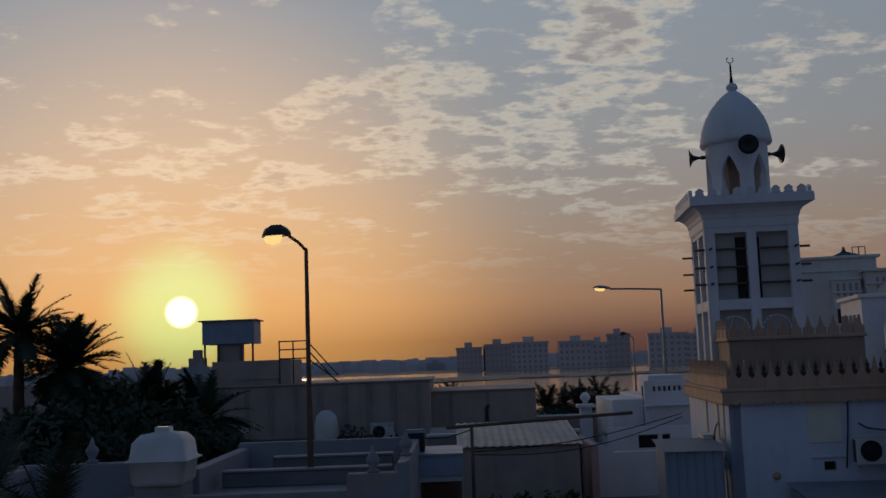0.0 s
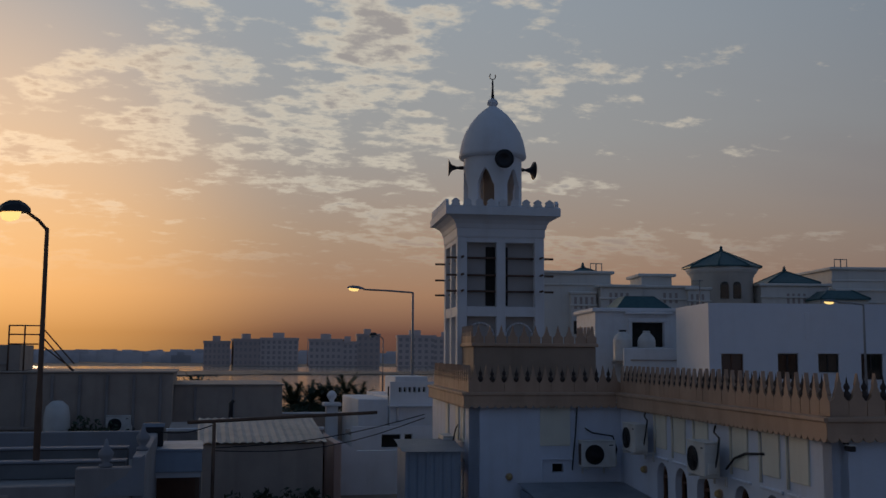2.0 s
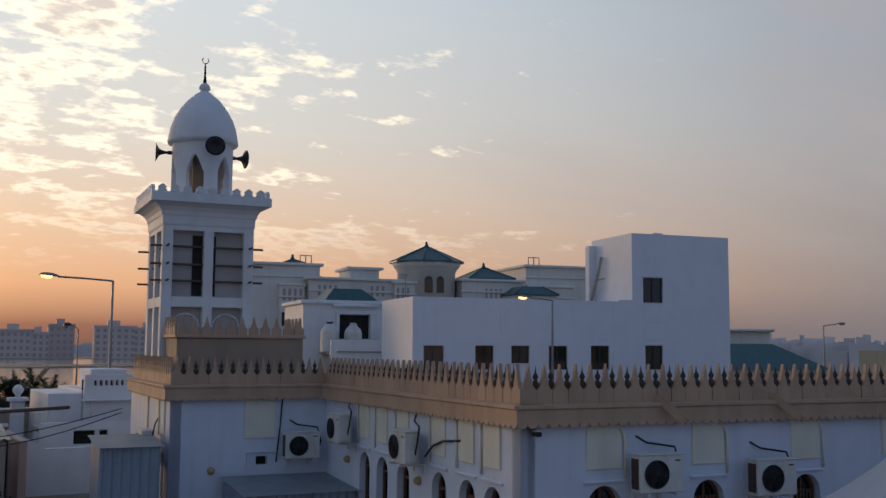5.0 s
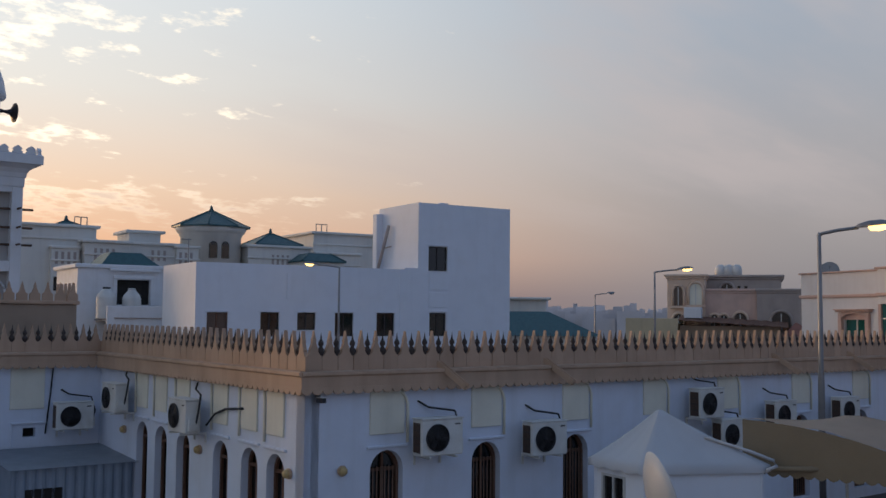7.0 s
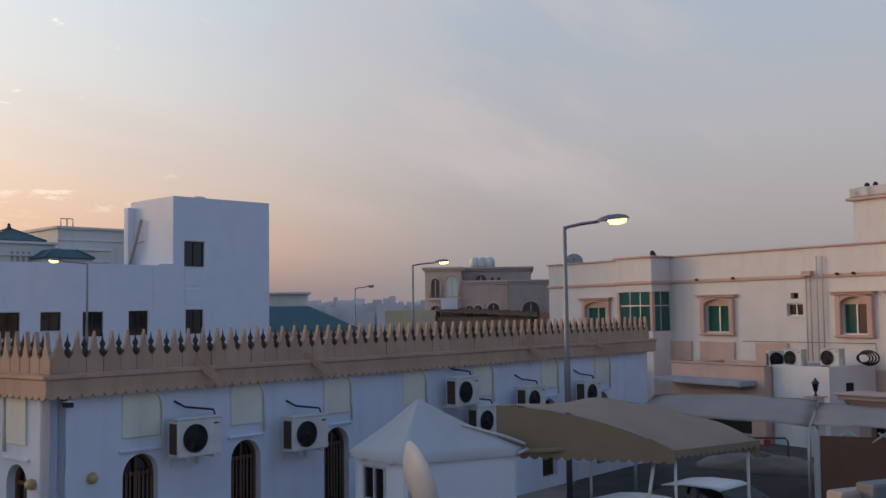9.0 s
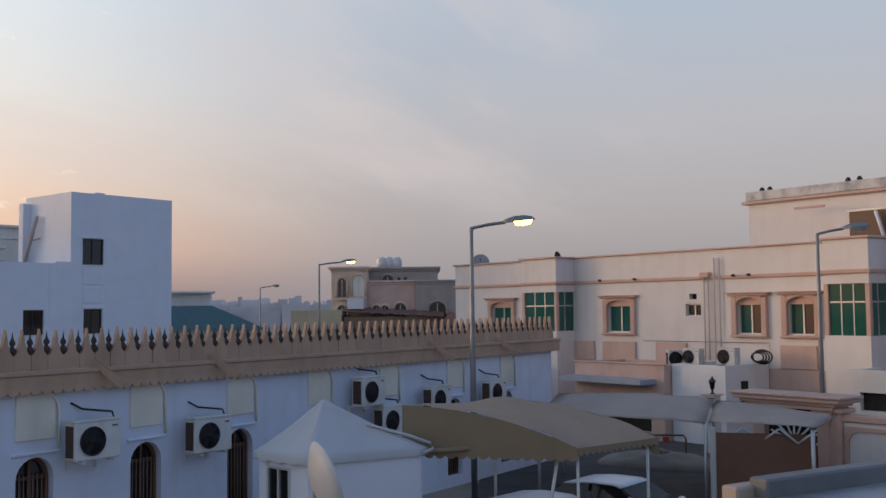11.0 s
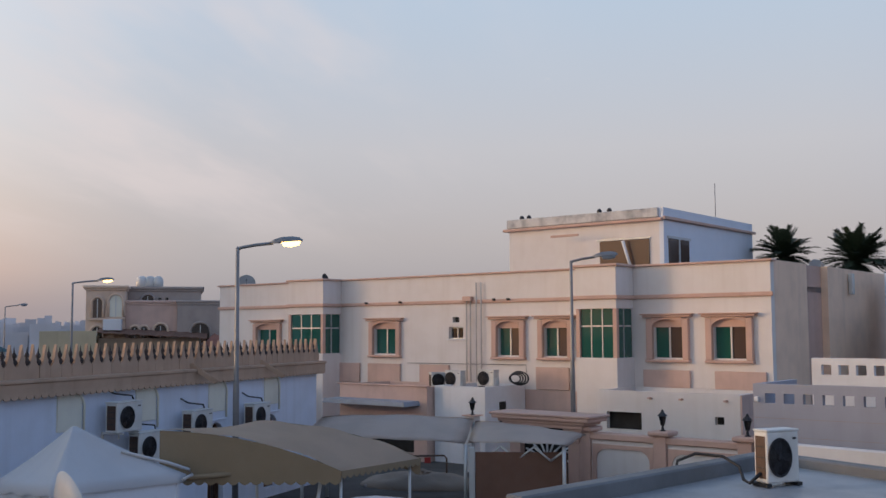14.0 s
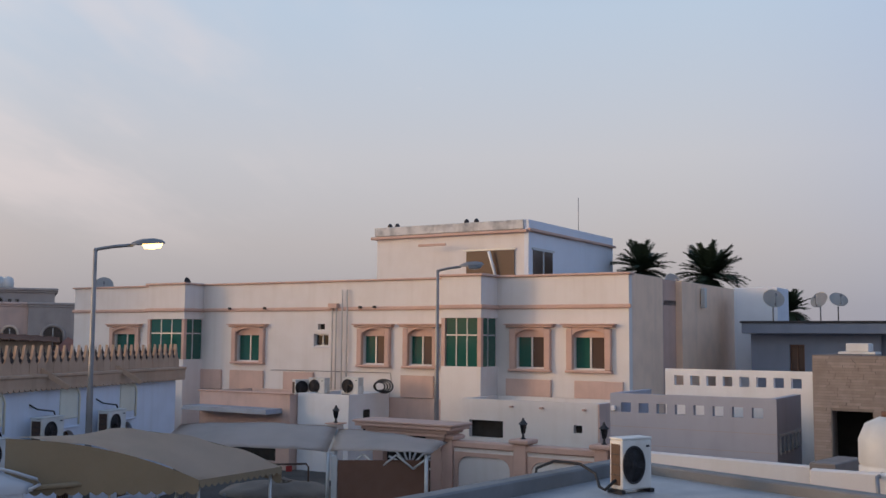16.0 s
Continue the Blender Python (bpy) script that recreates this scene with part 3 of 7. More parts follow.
# lamps and camera on the walls
def wall_lamp(m):
    t = thing("wall_lamp", m, "small brass bulkhead lamp on the wall", "lamp", "wall lamps on the mosque")
    bm = bmesh.new()
    turned(bm, [(0.09, 0), (0.1, 0.03), (0.1, 0.05), (0.0, 0.05)], 14)
    q = part("base", bm, M_SAND, t)
    q.matrix_basis = pose(0, 0, 0, 90)
    bm = bmesh.new()
    turned(bm, [(0.085, 0.05), (0.08, 0.10), (0.05, 0.14), (0.0, 0.15)], 14)
    q = part("globe", bm, material("yellowed_globe", (0.5, 0.36, 0.16), 0.4, spots=0.2), t)
    q.matrix_basis = pose(0, 0, 0, 90)


for m in (FRONT @ pose(9.78, -0.002, 4.17), SIDE @ pose(-16.6, -0.002, 4.12), SIDE @ pose(-20.6, -0.002, 4.12), SIDE @ pose(-25.2, -0.002, 4.12), W_IN @ pose(5.85, -0.002, 3.74)):
    wall_lamp(m)


def security_camera(m):
    t = thing("security_camera", m, "small dark security camera under the parapet", "camera")
    bx("arm", (-0.02, 0.02, -0.14, 0.0, -0.02, 0.02), M_DARK, t, 0.004)
    bx("body", (-0.05, 0.05, -0.30, -0.10, -0.12, -0.03), M_DARK, t, 0.01)
    bx("hood", (-0.06, 0.06, -0.33, -0.09, -0.028, -0.016), M_AC, t, 0.004)


security_camera(FRONT @ pose(9.22, -0.002, 5.56))
# air conditioners on the mosque
for x, z in ((11.70, 4.37), (14.47, 4.17), (19.70, 4.66), (22.65, 4.24), (25.6, 4.22)):
    ac_unit(FRONT @ pose(x, -0.22, z, 0, 0, -3 if x < 16 else 2))
ac_unit(FRONT @ pose(20.55, -0.22, 3.88))
ac_unit(SIDE @ pose(-20.6, -0.22, 4.52))
ac_unit(SIDE @ pose(-24.9, -0.22, 4.60))
ac_unit(W_IN @ pose(8.2, -0.22, 4.02))
ac_unit(W_LEFT @ pose(-28.6, -0.22, 4.05))
bm = bmesh.new()
tube(bm, [(7.75, -0.05, 5.6), (7.7, -0.05, 4.9), (7.6, -0.05, 3.9)], 0.02, 6)
p_ = part("wall_cable", bm, M_DARK, mosque)
p_.matrix_basis = W_IN
bm = bmesh.new()
tube(bm, [(-18.5, -0.04, 5.15), (-19.3, -0.05, 5.08), (-19.7, -0.1, 4.95), (-20.0, -0.15, 4.7)], 0.025, 6)
p_ = part("wall_cable", bm, M_BLACK, mosque)
p_.matrix_basis = SIDE

# raised stair head on the wing, behind the parapet
def stair_head():
    t = thing("stair_head", facing(5, 28.2), "brown rendered stair head with a crenellated top on the mosque roof", "roof structure")
    bx("body", (5.05, 8.62, 0, 1.9, 5.702, 7.24), M_BROWNBOX, t, 0.02)
    bx("coping", (4.99, 8.68, -0.06, 1.96, 7.24, 7.34), M_SAND, t, 0.015)
    n = 11
    for k in range(n):
        share("merlon", MERLON, pose(5.2 + k * 3.3 / (n - 1), 0.03, 7.335), t).scale = (0.85, 1, 0.68)
    for k in range(5):
        share("merlon", MERLON, pose(5.05, 0.3 + k * 0.36, 7.335, 0, 0, 90), t).scale = (0.85, 1, 0.68)
    for k in range(5):
        share("merlon", MERLON, pose(8.6, 0.3 + k * 0.36, 7.335, 0, 0, 90), t).scale = (0.85, 1, 0.68)


stair_head()


# ---- minaret ----
def minaret():
    t = thing("minaret", facing(5, 31.5, 6.25), "white square minaret with a domed round lantern", "minaret")
    w = 1.35
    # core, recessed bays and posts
    # bay walls greyer than the posts: recess shade put into the colour
    bx("core", (-w + 0.24, w - 0.24, -w + 0.24, w - 0.24, 5.702, 10.95), material("shaded_bay_plaster", (0.45, 0.42, 0.40), 0.85, spots=0.12, scale=0.8), t, 0, "shaded grey recessed bay walls")
    for sx in (-1, 1):
        for sy in (-1, 1):
            bx("corner_post", (sx * w - (0.30 if sx > 0 else 0), sx * w + (0.30 if sx < 0 else 0), sy * w - (0.30 if sy > 0 else 0), sy * w + (0.30 if sy < 0 else 0), 5.702, 10.56), M_WHITE, t, 0.015)
    for k in range(4):
        r = pose(0, 0, 0, 0, 0, 90 * k)
        for nm, dims, mat in (("middle_post", (-0.14, 0.14, -w + 0.005, -w + 0.25, 5.702, 10.44), M_WHITE),
                              ("lower_band", (-w + 0.3, w - 0.3, -w + 0.012, -w + 0.26, 8.16, 8.46), M_WHITE),
                              ("upper_band", (-w + 0.3, w - 0.3, -w + 0.012, -w + 0.26, 10.42, 10.56), M_WHITE),
                              ("dark_slit", (-0.44, -0.145, -w + 0.2, -w + 0.235, 8.5, 10.3), M_VOID),
                              ("dark_slit", (0.145, 0.25, -w + 0.2, -w + 0.235, 8.5, 10.3), M_VOID)):
            q = bx(nm, dims, mat, t, 0.008)
            q.matrix_basis = r
        for s in (-0.6, 0.6):
            bm = bmesh.new()
            o = arch(0.42, 1.1, 0.42)
            for a_, b_ in zip(o[2:], o[3:]):
                tube(bm, [(a_[0], 0, a_[1]), (b_[0], 0, b_[1])], 0.035, 5)
            q = part("blind_arch", bm, M_WHITE, t)
            q.matrix_basis = r @ pose(s, -w + 0.22, 6.45)
        for z in (8.93, 9.42, 9.95):
            bm = bmesh.new()
            tube(bm, [(-w - 0.32, -w + 0.13, z), (w + 0.32, -w + 0.13, z)], 0.034, 6)
            q = part("perch_bar", bm, M_RUSTPOLE, t, "dark horizontal bar through the posts")
            q.matrix_basis = r
    # flared cornice
    bm = bmesh.new()
    prof = [(w + 0.0, 10.56), (w + 0.02, 10.62), (w + 0.03, 10.84), (w + 0.05, 10.86), (w + 0.08, 10.98), (w + 0.16, 11.1), (w + 0.30, 11.2), (w + 0.42, 11.22), (w + 0.42, 11.46), (w + 0.36, 11.5)]
    rings = [[bm.verts.new((sx * h, sy * h, z)) for sx, sy in ((-1, -1), (1, -1), (1, 1), (-1, 1))] for h, z in prof]
    for a, b in zip(rings, rings[1:]):
        for k in range(4):
            bm.faces.new((a[k], a[(k + 1) % 4], b[(k + 1) % 4], b[k]))
    bm.faces.new(rings[0]), bm.faces.new(rings[-1])
    bmesh.ops.recalc_face_normals(bm, faces=bm.faces)
    part("cornice", bm, M_WHITE, t)
    bm = bmesh.new()
    half = [(0.13, 0), (0.13, 0.06), (0.09, 0.075), (0.13, 0.13), (0.07, 0.19), (0.0, 0.23)]
    prism(bm, half + [(-x, z) for x, z in half[-2::-1]], -0.05, 0.05)
    first = None
    for k in range(4):
        r = pose(0, 0, 0, 0, 0, 90 * k)
        for j in range(9):
            m_ = r @ pose(-w - 0.28 + j * (2 * w + 0.56) / 9 + 0.16, -w - 0.35, 11.49)
            if first is None:
                first = part("merlon", bm, M_WHITE, t)
                first.matrix_basis = m_
            else:
                share("merlon", first, m_, t)
    # lantern drum with pointed openings right through it
    R, z0, z1 = 0.93, 11.5, 13.3
    nseg = 96
    bm = bmesh.new()
    n_open = 6

    def opening(a):
        """Height range of the opening at angle a, or none."""
        u = (((a - radians(214)) / (2 * math.pi) * n_open) % 1.0) - 0.5
        x = min(1.0, abs(u) / 0.28)
        return 11.56, 12.3 + 0.55 * (1 - x ** 1.4)
    for i in range(nseg):
        a0, a1 = 2 * math.pi * i / nseg, 2 * math.pi * (i + 1) / nseg
        am = (a0 + a1) / 2
        u = (((am - radians(214)) / (2 * math.pi) * n_open) % 1.0) - 0.5
        o0, o1 = opening(a0), opening(a1)
        spans = [((z0, z1), (z0, z1))] if abs(u) > 0.28 else [((z0, o0[0]), (z0, o1[0])), ((o0[1], z1), (o1[1], z1))]
        for s0, s1 in spans:
            v = [bm.verts.new((rr * math.cos(q), rr * math.sin(q), zz)) for rr in (R, R - 0.14) for q, s in ((a0, s0), (a1, s1)) for zz in s]
            for q in ((0, 2, 3, 1), (4, 5, 7, 6), (0, 4, 6, 2), (1, 3, 7, 5), (0, 1, 5, 4), (2, 6, 7, 3)):
                bm.faces.new([v[c] for c in q])
    bmesh.ops.recalc_face_normals(bm, faces=bm.faces)
    part("drum", bm, M_WHITE, t)
    # added core: its brown stands for the dim inside behind the openings
    bm = bmesh.new()
    turned(bm, [(0.30, 11.5), (0.30, 13.25)], 16)
    part("stair_newel", bm, M_BROWNBOX, t, "brown core added to dim the lantern's inside")
    bm = bmesh.new()
    turned(bm, [(0.94, 13.24), (1.06, 13.27), (1.09, 13.33), (1.07, 13.42), (1.05, 13.55), (1.0, 13.8), (0.89, 14.1), (0.72, 14.4), (0.50, 14.68), (0.30, 14.86), (0.15, 14.97), (0.12, 15.0),
                (0.17, 15.06), (0.18, 15.12), (0.14, 15.2), (0.08, 15.25), (0.0, 15.26)], 40)
    part("dome", bm, M_WHITE, t)
    bm = bmesh.new()
    turned(bm, [(0.06, 15.24), (0.035, 15.5), (0.03, 15.8), (0.012, 15.9)], 10)
    tube(bm, [(0.10 * math.cos(q), 0, 16.0 + 0.10 * math.sin(q)) for q in [math.radians(130 + 25 * k) for k in range(12)]], 0.015, 5)
    part("finial", bm, M_DARK, t, "dark crescent finial")
    # horn loudspeakers
    for k, a in enumerate((-82, 172, 8)):
        bm = bmesh.new()
        turned(bm, [(0.06, 0), (0.06, 0.14), (0.04, 0.16), (0.05, 0.24), (0.09, 0.36), (0.16, 0.44), (0.30, 0.50), (0.28, 0.49), (0.07, 0.37), (0.0, 0.36)], 18)
        q = part("loudspeaker", bm, M_DARK, t, "dark horn loudspeaker")
        q.matrix_basis = pose(math.cos(radians(a)) * 0.92, math.sin(radians(a)) * 0.92, 12.98, 0, 90, a) if k else pose(0.16, -0.92, 13.02, 90, 0, -8)


minaret()

# ---- houses to the north ----
def building(name, m, label, category="house", group=""):
    return thing(name, m, label, category, group)


def window(parent, m, x0, x1, z0, z1, glass_mat, frame_mat, mull=1, depth=0.12, sill=True, bar=0.05):
    """A framed window set back in its opening, with mullions and a sill."""
    w = frame_part("window", m, parent)
    bx("pane", (x0, x1, depth + 0.05, depth + 0.07, z0, z1), glass_mat, w, 0)
    for dims in ((x0, x0 + bar, depth, depth + 0.05, z0, z1), (x1 - bar, x1, depth, depth + 0.05, z0, z1), (x0 + bar, x1 - bar, depth, depth + 0.05, z0, z0 + bar), (x0 + bar, x1 - bar, depth, depth + 0.05, z1 - bar, z1)):
        bx("frame", dims, frame_mat, w, 0)
    for k in range(mull):
        c = x0 + (x1 - x0) * (k + 1) / (mull + 1)
        bx("mullion", (c - bar / 2, c + bar / 2, depth, depth + 0.05, z0 + bar, z1 - bar), frame_mat, w, 0)
    if sill:
        bx("sill", (x0 - 0.08, x1 + 0.08, -0.05, depth, z0 - 0.05, z0 - 0.001), M_WHITE, w, 0)
    return w


def white_house():
    F = facing(10, 51.4)
    t = building("white_house", F, "plain pale blue-white house with a taller block at its end")
    holes = [(17.45, 18.6, 5.85, 7.13), (20.42, 21.5, 5.85, 7.16), (22.56, 23.66, 6.2, 7.16), (24.84, 26.0, 5.85, 7.17), (27.48, 28.66, 5.85, 7.19)]
    wall("front_wall", 16.82, 29.3, 1.9, 9.75, 0.25, holes, M_BLUEWHITE, t)
    for h in holes:
        window(t, pose(0, 0, 0), *h, M_BROWNGLASS if h is holes[0] else M_DARKGLASS, M_WOOD if h is holes[0] else M_DARKFRAME)
        bx("lintel", (h[0] - 0.1, h[1] + 0.1, -0.04, 0.02, h[3] + 0.02, h[3] + 0.10), M_BLUEWHITE, t, 0.01)
    bx("left_wall", (16.82, 17.07, 0.25, 5.8, 1.9, 9.749), M_BLUEWHITE, t, 0)
    bx("roof", (17.07, 29.3, 0.25, 5.6, 9.0, 9.2), M_ROOF, t, 0)
    bx("back_wall", (17.07, 29.3, 5.6, 5.8, 1.9, 9.75), M_BLUEWHITE, t, 0)
    bx("chase", (21.9, 22.1, -0.04, 0.02, 7.9, 9.3), M_BLUEWHITE, t, 0.01)
    bx("pilaster", (28.95, 29.3, -0.03, 0.02, 1.95, 9.74), M_BLUEWHITE, t, 0.01)
    holes = [(30.92, 32.26, 9.72, 11.18), (31.02, 32.2, 5.85, 7.23)]
    wall("tower_front_wall", 30.2, 36.85, 1.9, 13.76, 0.25, holes, M_BLUEWHITE, t)
    for h in holes:
        window(t, pose(0, 0, 0), *h, M_DARKGLASS, M_DARKFRAME)
        bx("lintel", (h[0] - 0.1, h[1] + 0.1, -0.05, 0.02, h[3] + 0.03, h[3] + 0.13), M_BLUEWHITE, t, 0.01)
    bx("apron", (30.95, 32.25, -0.03, 0.02, 7.55, 8.45), M_BLUEWHITE, t, 0.012)
    bx("apron", (30.95, 32.25, -0.03, 0.02, 8.6, 9.64), M_BLUEWHITE, t, 0.012)
    wall("tower_left_wall", -56.3, -51.65, 1.9, 13.759, 0.25, [], M_BLUEWHITE, t).matrix_basis = F.inverted() @ facing(100, 30.2)
    bx("stair_wall", (29.3, 30.2, 0.0, 4.9, 1.9, 9.85), M_BLUEWHITE, t, 0)
    bx("tower_right_wall", (36.6, 36.85, 0.25, 4.9, 1.9, 13.759), M_BLUEWHITE, t, 0)
    bx("tower_roof", (30.45, 36.6, 0.25, 4.65, 13.3, 13.5), M_ROOF, t, 0)
    bx("tower_back_wall", (30.45, 36.6, 4.65, 4.9, 1.9, 13.759), M_BLUEWHITE, t, 0)
    bx("end_fin", (29.75, 30.2, 4.4, 4.9, 9.85, 13.4), M_BLUEWHITE, t, 0.02)
    bx("roof_cap", (31.7, 32.3, 0.02, 0.3, 13.762, 13.84), M_BLUEWHITE, t, 0.01)
    bm = bmesh.new()
    tube(bm, [(29.75, 4.2, 9.85), (30.02, 3.3, 12.6)], 0.10, 8)
    tube(bm, [(29.9, 3.75, 11.2), (30.1, 3.1, 11.3)], 0.04, 6)
    part("roof_pipe", bm, M_TAUPE, t)


white_house()


def palace():
    """The large pale house with green pavilion roofs, behind the white one."""
    t = building("pavilion_house", facing(10, 75, 0.5), "large cream house with green-tiled pavilion roofs", "villa")

    def block(x0, x1, y0, y1, z1, lip=0.25, z0=1.9, mould=True):
        bx("wall", (x0, x1, y0, y1, z0, z1), M_PALE, t, 0.02)
        if mould:
            bx("cornice", (x0 - lip, x1 + lip, y0 - lip, y1 + lip, z1 + 0.002, z1 + 0.22), M_PALE, t, 0.05)
            bx("string_course", (x0 - 0.12, x1 + 0.12, y0 - 0.12, y0 - 0.001, z1 - 0.9, z1 - 0.75), M_PALE, t, 0.03)

    def slots(x0, n, z0, z1, step=0.5, y=-0.02, w=0.2):
        for k in range(n):
            bx("slot", (x0 + k * step, x0 + k * step + w, y - 0.012, y + 0.1, z0, z1), M_TAUPE, t, 0)

    def hip(cx, cy, r, z0, z1, seg=4, turn=45, top=0.0):
        bm = bmesh.new()
        turned(bm, [(r, z0), (r, z0 + 0.1), (top, z1)] + ([(0, z1)] if top else []), seg, smooth=False)
        q = part("tiled_roof", bm, M_GREENROOF, t, "dark green tiled roof")
        q.matrix_basis = pose(cx, cy, 0, 0, 0, turn)
        for k in range(seg):
            bm = bmesh.new()
            a = radians(turn + 360 / seg * k)
            tube(bm, [(cx + r * math.cos(a), cy + r * math.sin(a), z0 + 0.1), (cx + top * math.cos(a), cy + top * math.sin(a), z1)], 0.07, 5)
            part("hip_tile", bm, M_GREENROOF, t)
        if not top:
            bm = bmesh.new()
            turned(bm, [(0.16, z1 - 0.1), (0.16, z1 + 0.12), (0.09, z1 + 0.16), (0.13, z1 + 0.26), (0.0, z1 + 0.4)], 8, cx=cx, cy=cy)
            part("finial", bm, M_GREENROOF, t)

    block(9.6, 16.9, 1.2, 9, 13.2)
    hip(15.3, 4, 1.3, 13.45, 13.95)
    block(13.7, 15.6, 0.6, 1.2, 11.6, 0.1)
    slots(13.95, 4, 10.5, 11.4, 0.42, 0.6)
    bx("dark_window", (13.9, 15.4, 0.55, 0.62, 8.6, 9.6), M_DARKGLASS, t, 0)
    block(15.85, 19.0, 0, 8, 12.1)
    slots(16.5, 4, 10.7, 11.7, 0.42, 0.0)
    block(19.6, 22.0, 2.5, 6, 13.15, 0.3)
    block(18.9, 23.4, 1.0, 7, 12.15, 0.2)
    slots(20.9, 3, 11.0, 11.8, 0.45, 1.0)
    # the round tower
    bm = bmesh.new()
    turned(bm, [(2.35, 8), (2.35, 13.1), (2.45, 13.15), (2.45, 13.3), (2.55, 13.35), (2.75, 13.65), (2.75, 13.8), (0, 13.8)], 32, cx=25.95, cy=2.4)
    part("round_tower", bm, M_PALE, t)
    for s in (-0.48, 0.46):
        bm = bmesh.new()
        prism(bm, arch(0.30, 1.0, 0.30), -0.06, 0.4)
        q = part("arched_window", bm, M_DARKGLASS, t)
        q.matrix_basis = pose(25.85 + s, 0.06, 11.35)
    hip(25.95, 2.4, 3.05, 13.8, 15.25, 8, 22.5)
    block(22.7, 24.4, 0.6, 4, 12.0, 0.15)
    slots(22.9, 3, 10.8, 11.7, 0.42, 0.6)
    block(28.3, 33.6, 0.4, 6, 12.35, 0.2)
    slots(30.3, 4, 10.9, 11.8, 0.42, 0.4)
    hip(31.2, 3.0, 2.9, 12.6, 13.75, 4, 45)
    block(34.4, 41, 1.5, 9, 13.75, 0.25)
    block(34.2, 38.2, 0.5, 1.5, 12.0, 0.15)
    slots(34.9, 4, 10.9, 11.7, 0.42, 0.5)
    hip(33.6, -0.5, 2.7, 11.2, 11.95, 4, 45, 1.3)
    bx("wall", (31.8, 35.4, -2.2, 1.4, 1.9, 11.2), M_PALE, t, 0.02)
    for x0, x1 in ((15.7, 16.6), (35.3, 36.3)):
        bm = bmesh.new()
        z = 13.42 if x0 < 20 else 13.97
        tube(bm, [(x0, 3, z), (x0, 3, z + 0.75), (x1, 3, z + 0.75), (x1, 3, z)], 0.05, 5)
        tube(bm, [((x0 + x1) / 2, 3, z), ((x0 + x1) / 2, 3, z + 0.75)], 0.05, 5)
        part("roof_frame", bm, M_TAUPE, t)


M_PALE = material("pale_cream_render", (0.70, 0.68, 0.64), 0.85, spots=0.08, streak=0.2, scale=0.5)
palace()


def porch_house():
    t = building("porch_house", facing(10, 62), "white house with a green hipped roof and a wide dark porch", "house")
    wall("front_wall", 13.15, 18.25, 1.9, 9.7, 0.3, [(15.45, 17.42, 7.55, 9.05)], M_WHITE, t)
    bx("side_walls", (13.15, 18.25, 0.3, 6, 1.9, 9.7), M_WHITE, t, 0)
    bx("recess", (15.4, 17.45, 0.24, 0.29, 7.5, 9.1), M_VOID, t, 0)
    bx("cornice", (12.95, 18.45, -0.2, 6.2, 9.7, 9.95), M_WHITE, t, 0.05)
    bx("porch_frame", (15.2, 17.7, -0.14, -0.002, 9.08, 9.3), M_WHITE, t, 0.03)
    bx("porch_cornice", (14.95, 17.95, -0.3, -0.002, 9.55, 9.72), M_WHITE, t, 0.03)
    for x in (15.2, 17.45):
        bx("porch_post", (x, x + 0.24, -0.12, -0.002, 7.5, 9.08), M_WHITE, t, 0.02)
    bm = bmesh.new()
    v = [bm.verts.new(p) for p in ((14.5, 0, 9.95), (18.0, 0, 9.95), (18.0, 4, 9.95), (14.5, 4, 9.95), (15.25, 0.9, 10.75), (17.1, 0.9, 10.75), (17.1, 3, 10.75), (15.25, 3, 10.75))]
    for q in ((0, 1, 5, 4), (1, 2, 6, 5), (2, 3, 7, 6), (3, 0, 4, 7), (4, 5, 6, 7), (3, 2, 1, 0)):
        bm.faces.new([v[c] for c in q])
    part("tiled_roof", bm, M_GREENROOF, t, "dark green tiled roof")
    bx("terrace_wall", (14.2, 19.3, -3.0, -2.8, 1.9, 7.45), M_WHITE, t, 0.03)
    bx("terrace_floor", (14.2, 19.3, -2.8, 0, 6.6, 6.7), M_ROOF, t, 0)
    bm = bmesh.new()
    tube(bm, [(14.6, -3.06, 6.75), (19.2, -3.06, 6.75)], 0.04, 6)
    tube(bm, [(19.25, -3.06, 6.2), (19.25, -3.06, 7.4)], 0.07, 6)
    part("wall_pipe", bm, M_TAUPE, t)
    # water tanks and dish on the terrace
    for x, r, h in ((14.85, 0.55, 1.3), (16.35, 0.52, 1.25)):
        tk = thing("water_tank", facing(10, 60.5) @ pose(x * 60.5 / 62, 0, 6.7), "white ribbed plastic water tank on the terrace", "water tank", "terrace tanks")
        bm = bmesh.new()
        pr = [(r, 0)]
        for k in range(8):
            pr += [(r + 0.03, 0.08 + k * h / 8), (r, 0.14 + k * h / 8)]
        turned(bm, pr + [(r * 0.9, h + 0.15), (r * 0.5, h + 0.38), (0.2, h + 0.45), (0, h + 0.45)], 20)
        part("tank", bm, M_TANK, tk)
        bm = bmesh.new()
        turned(bm, [(0.22, h + 0.45), (0.22, h + 0.55), (0, h + 0.56)], 14)
        part("lid", bm, M_DARK if x < 15 else M_TANK, tk)
    bm = bmesh.new()
    tube(bm, [(18.75, -3.2, 6.0), (18.75, -3.2, 11.5)], 0.035, 6)
    tube(bm, [(18.3, -3.2, 11.45), (18.95, -3.2, 11.45)], 0.025, 6)
    part("aerial_mast", bm, M_METAL, t)


porch_house()


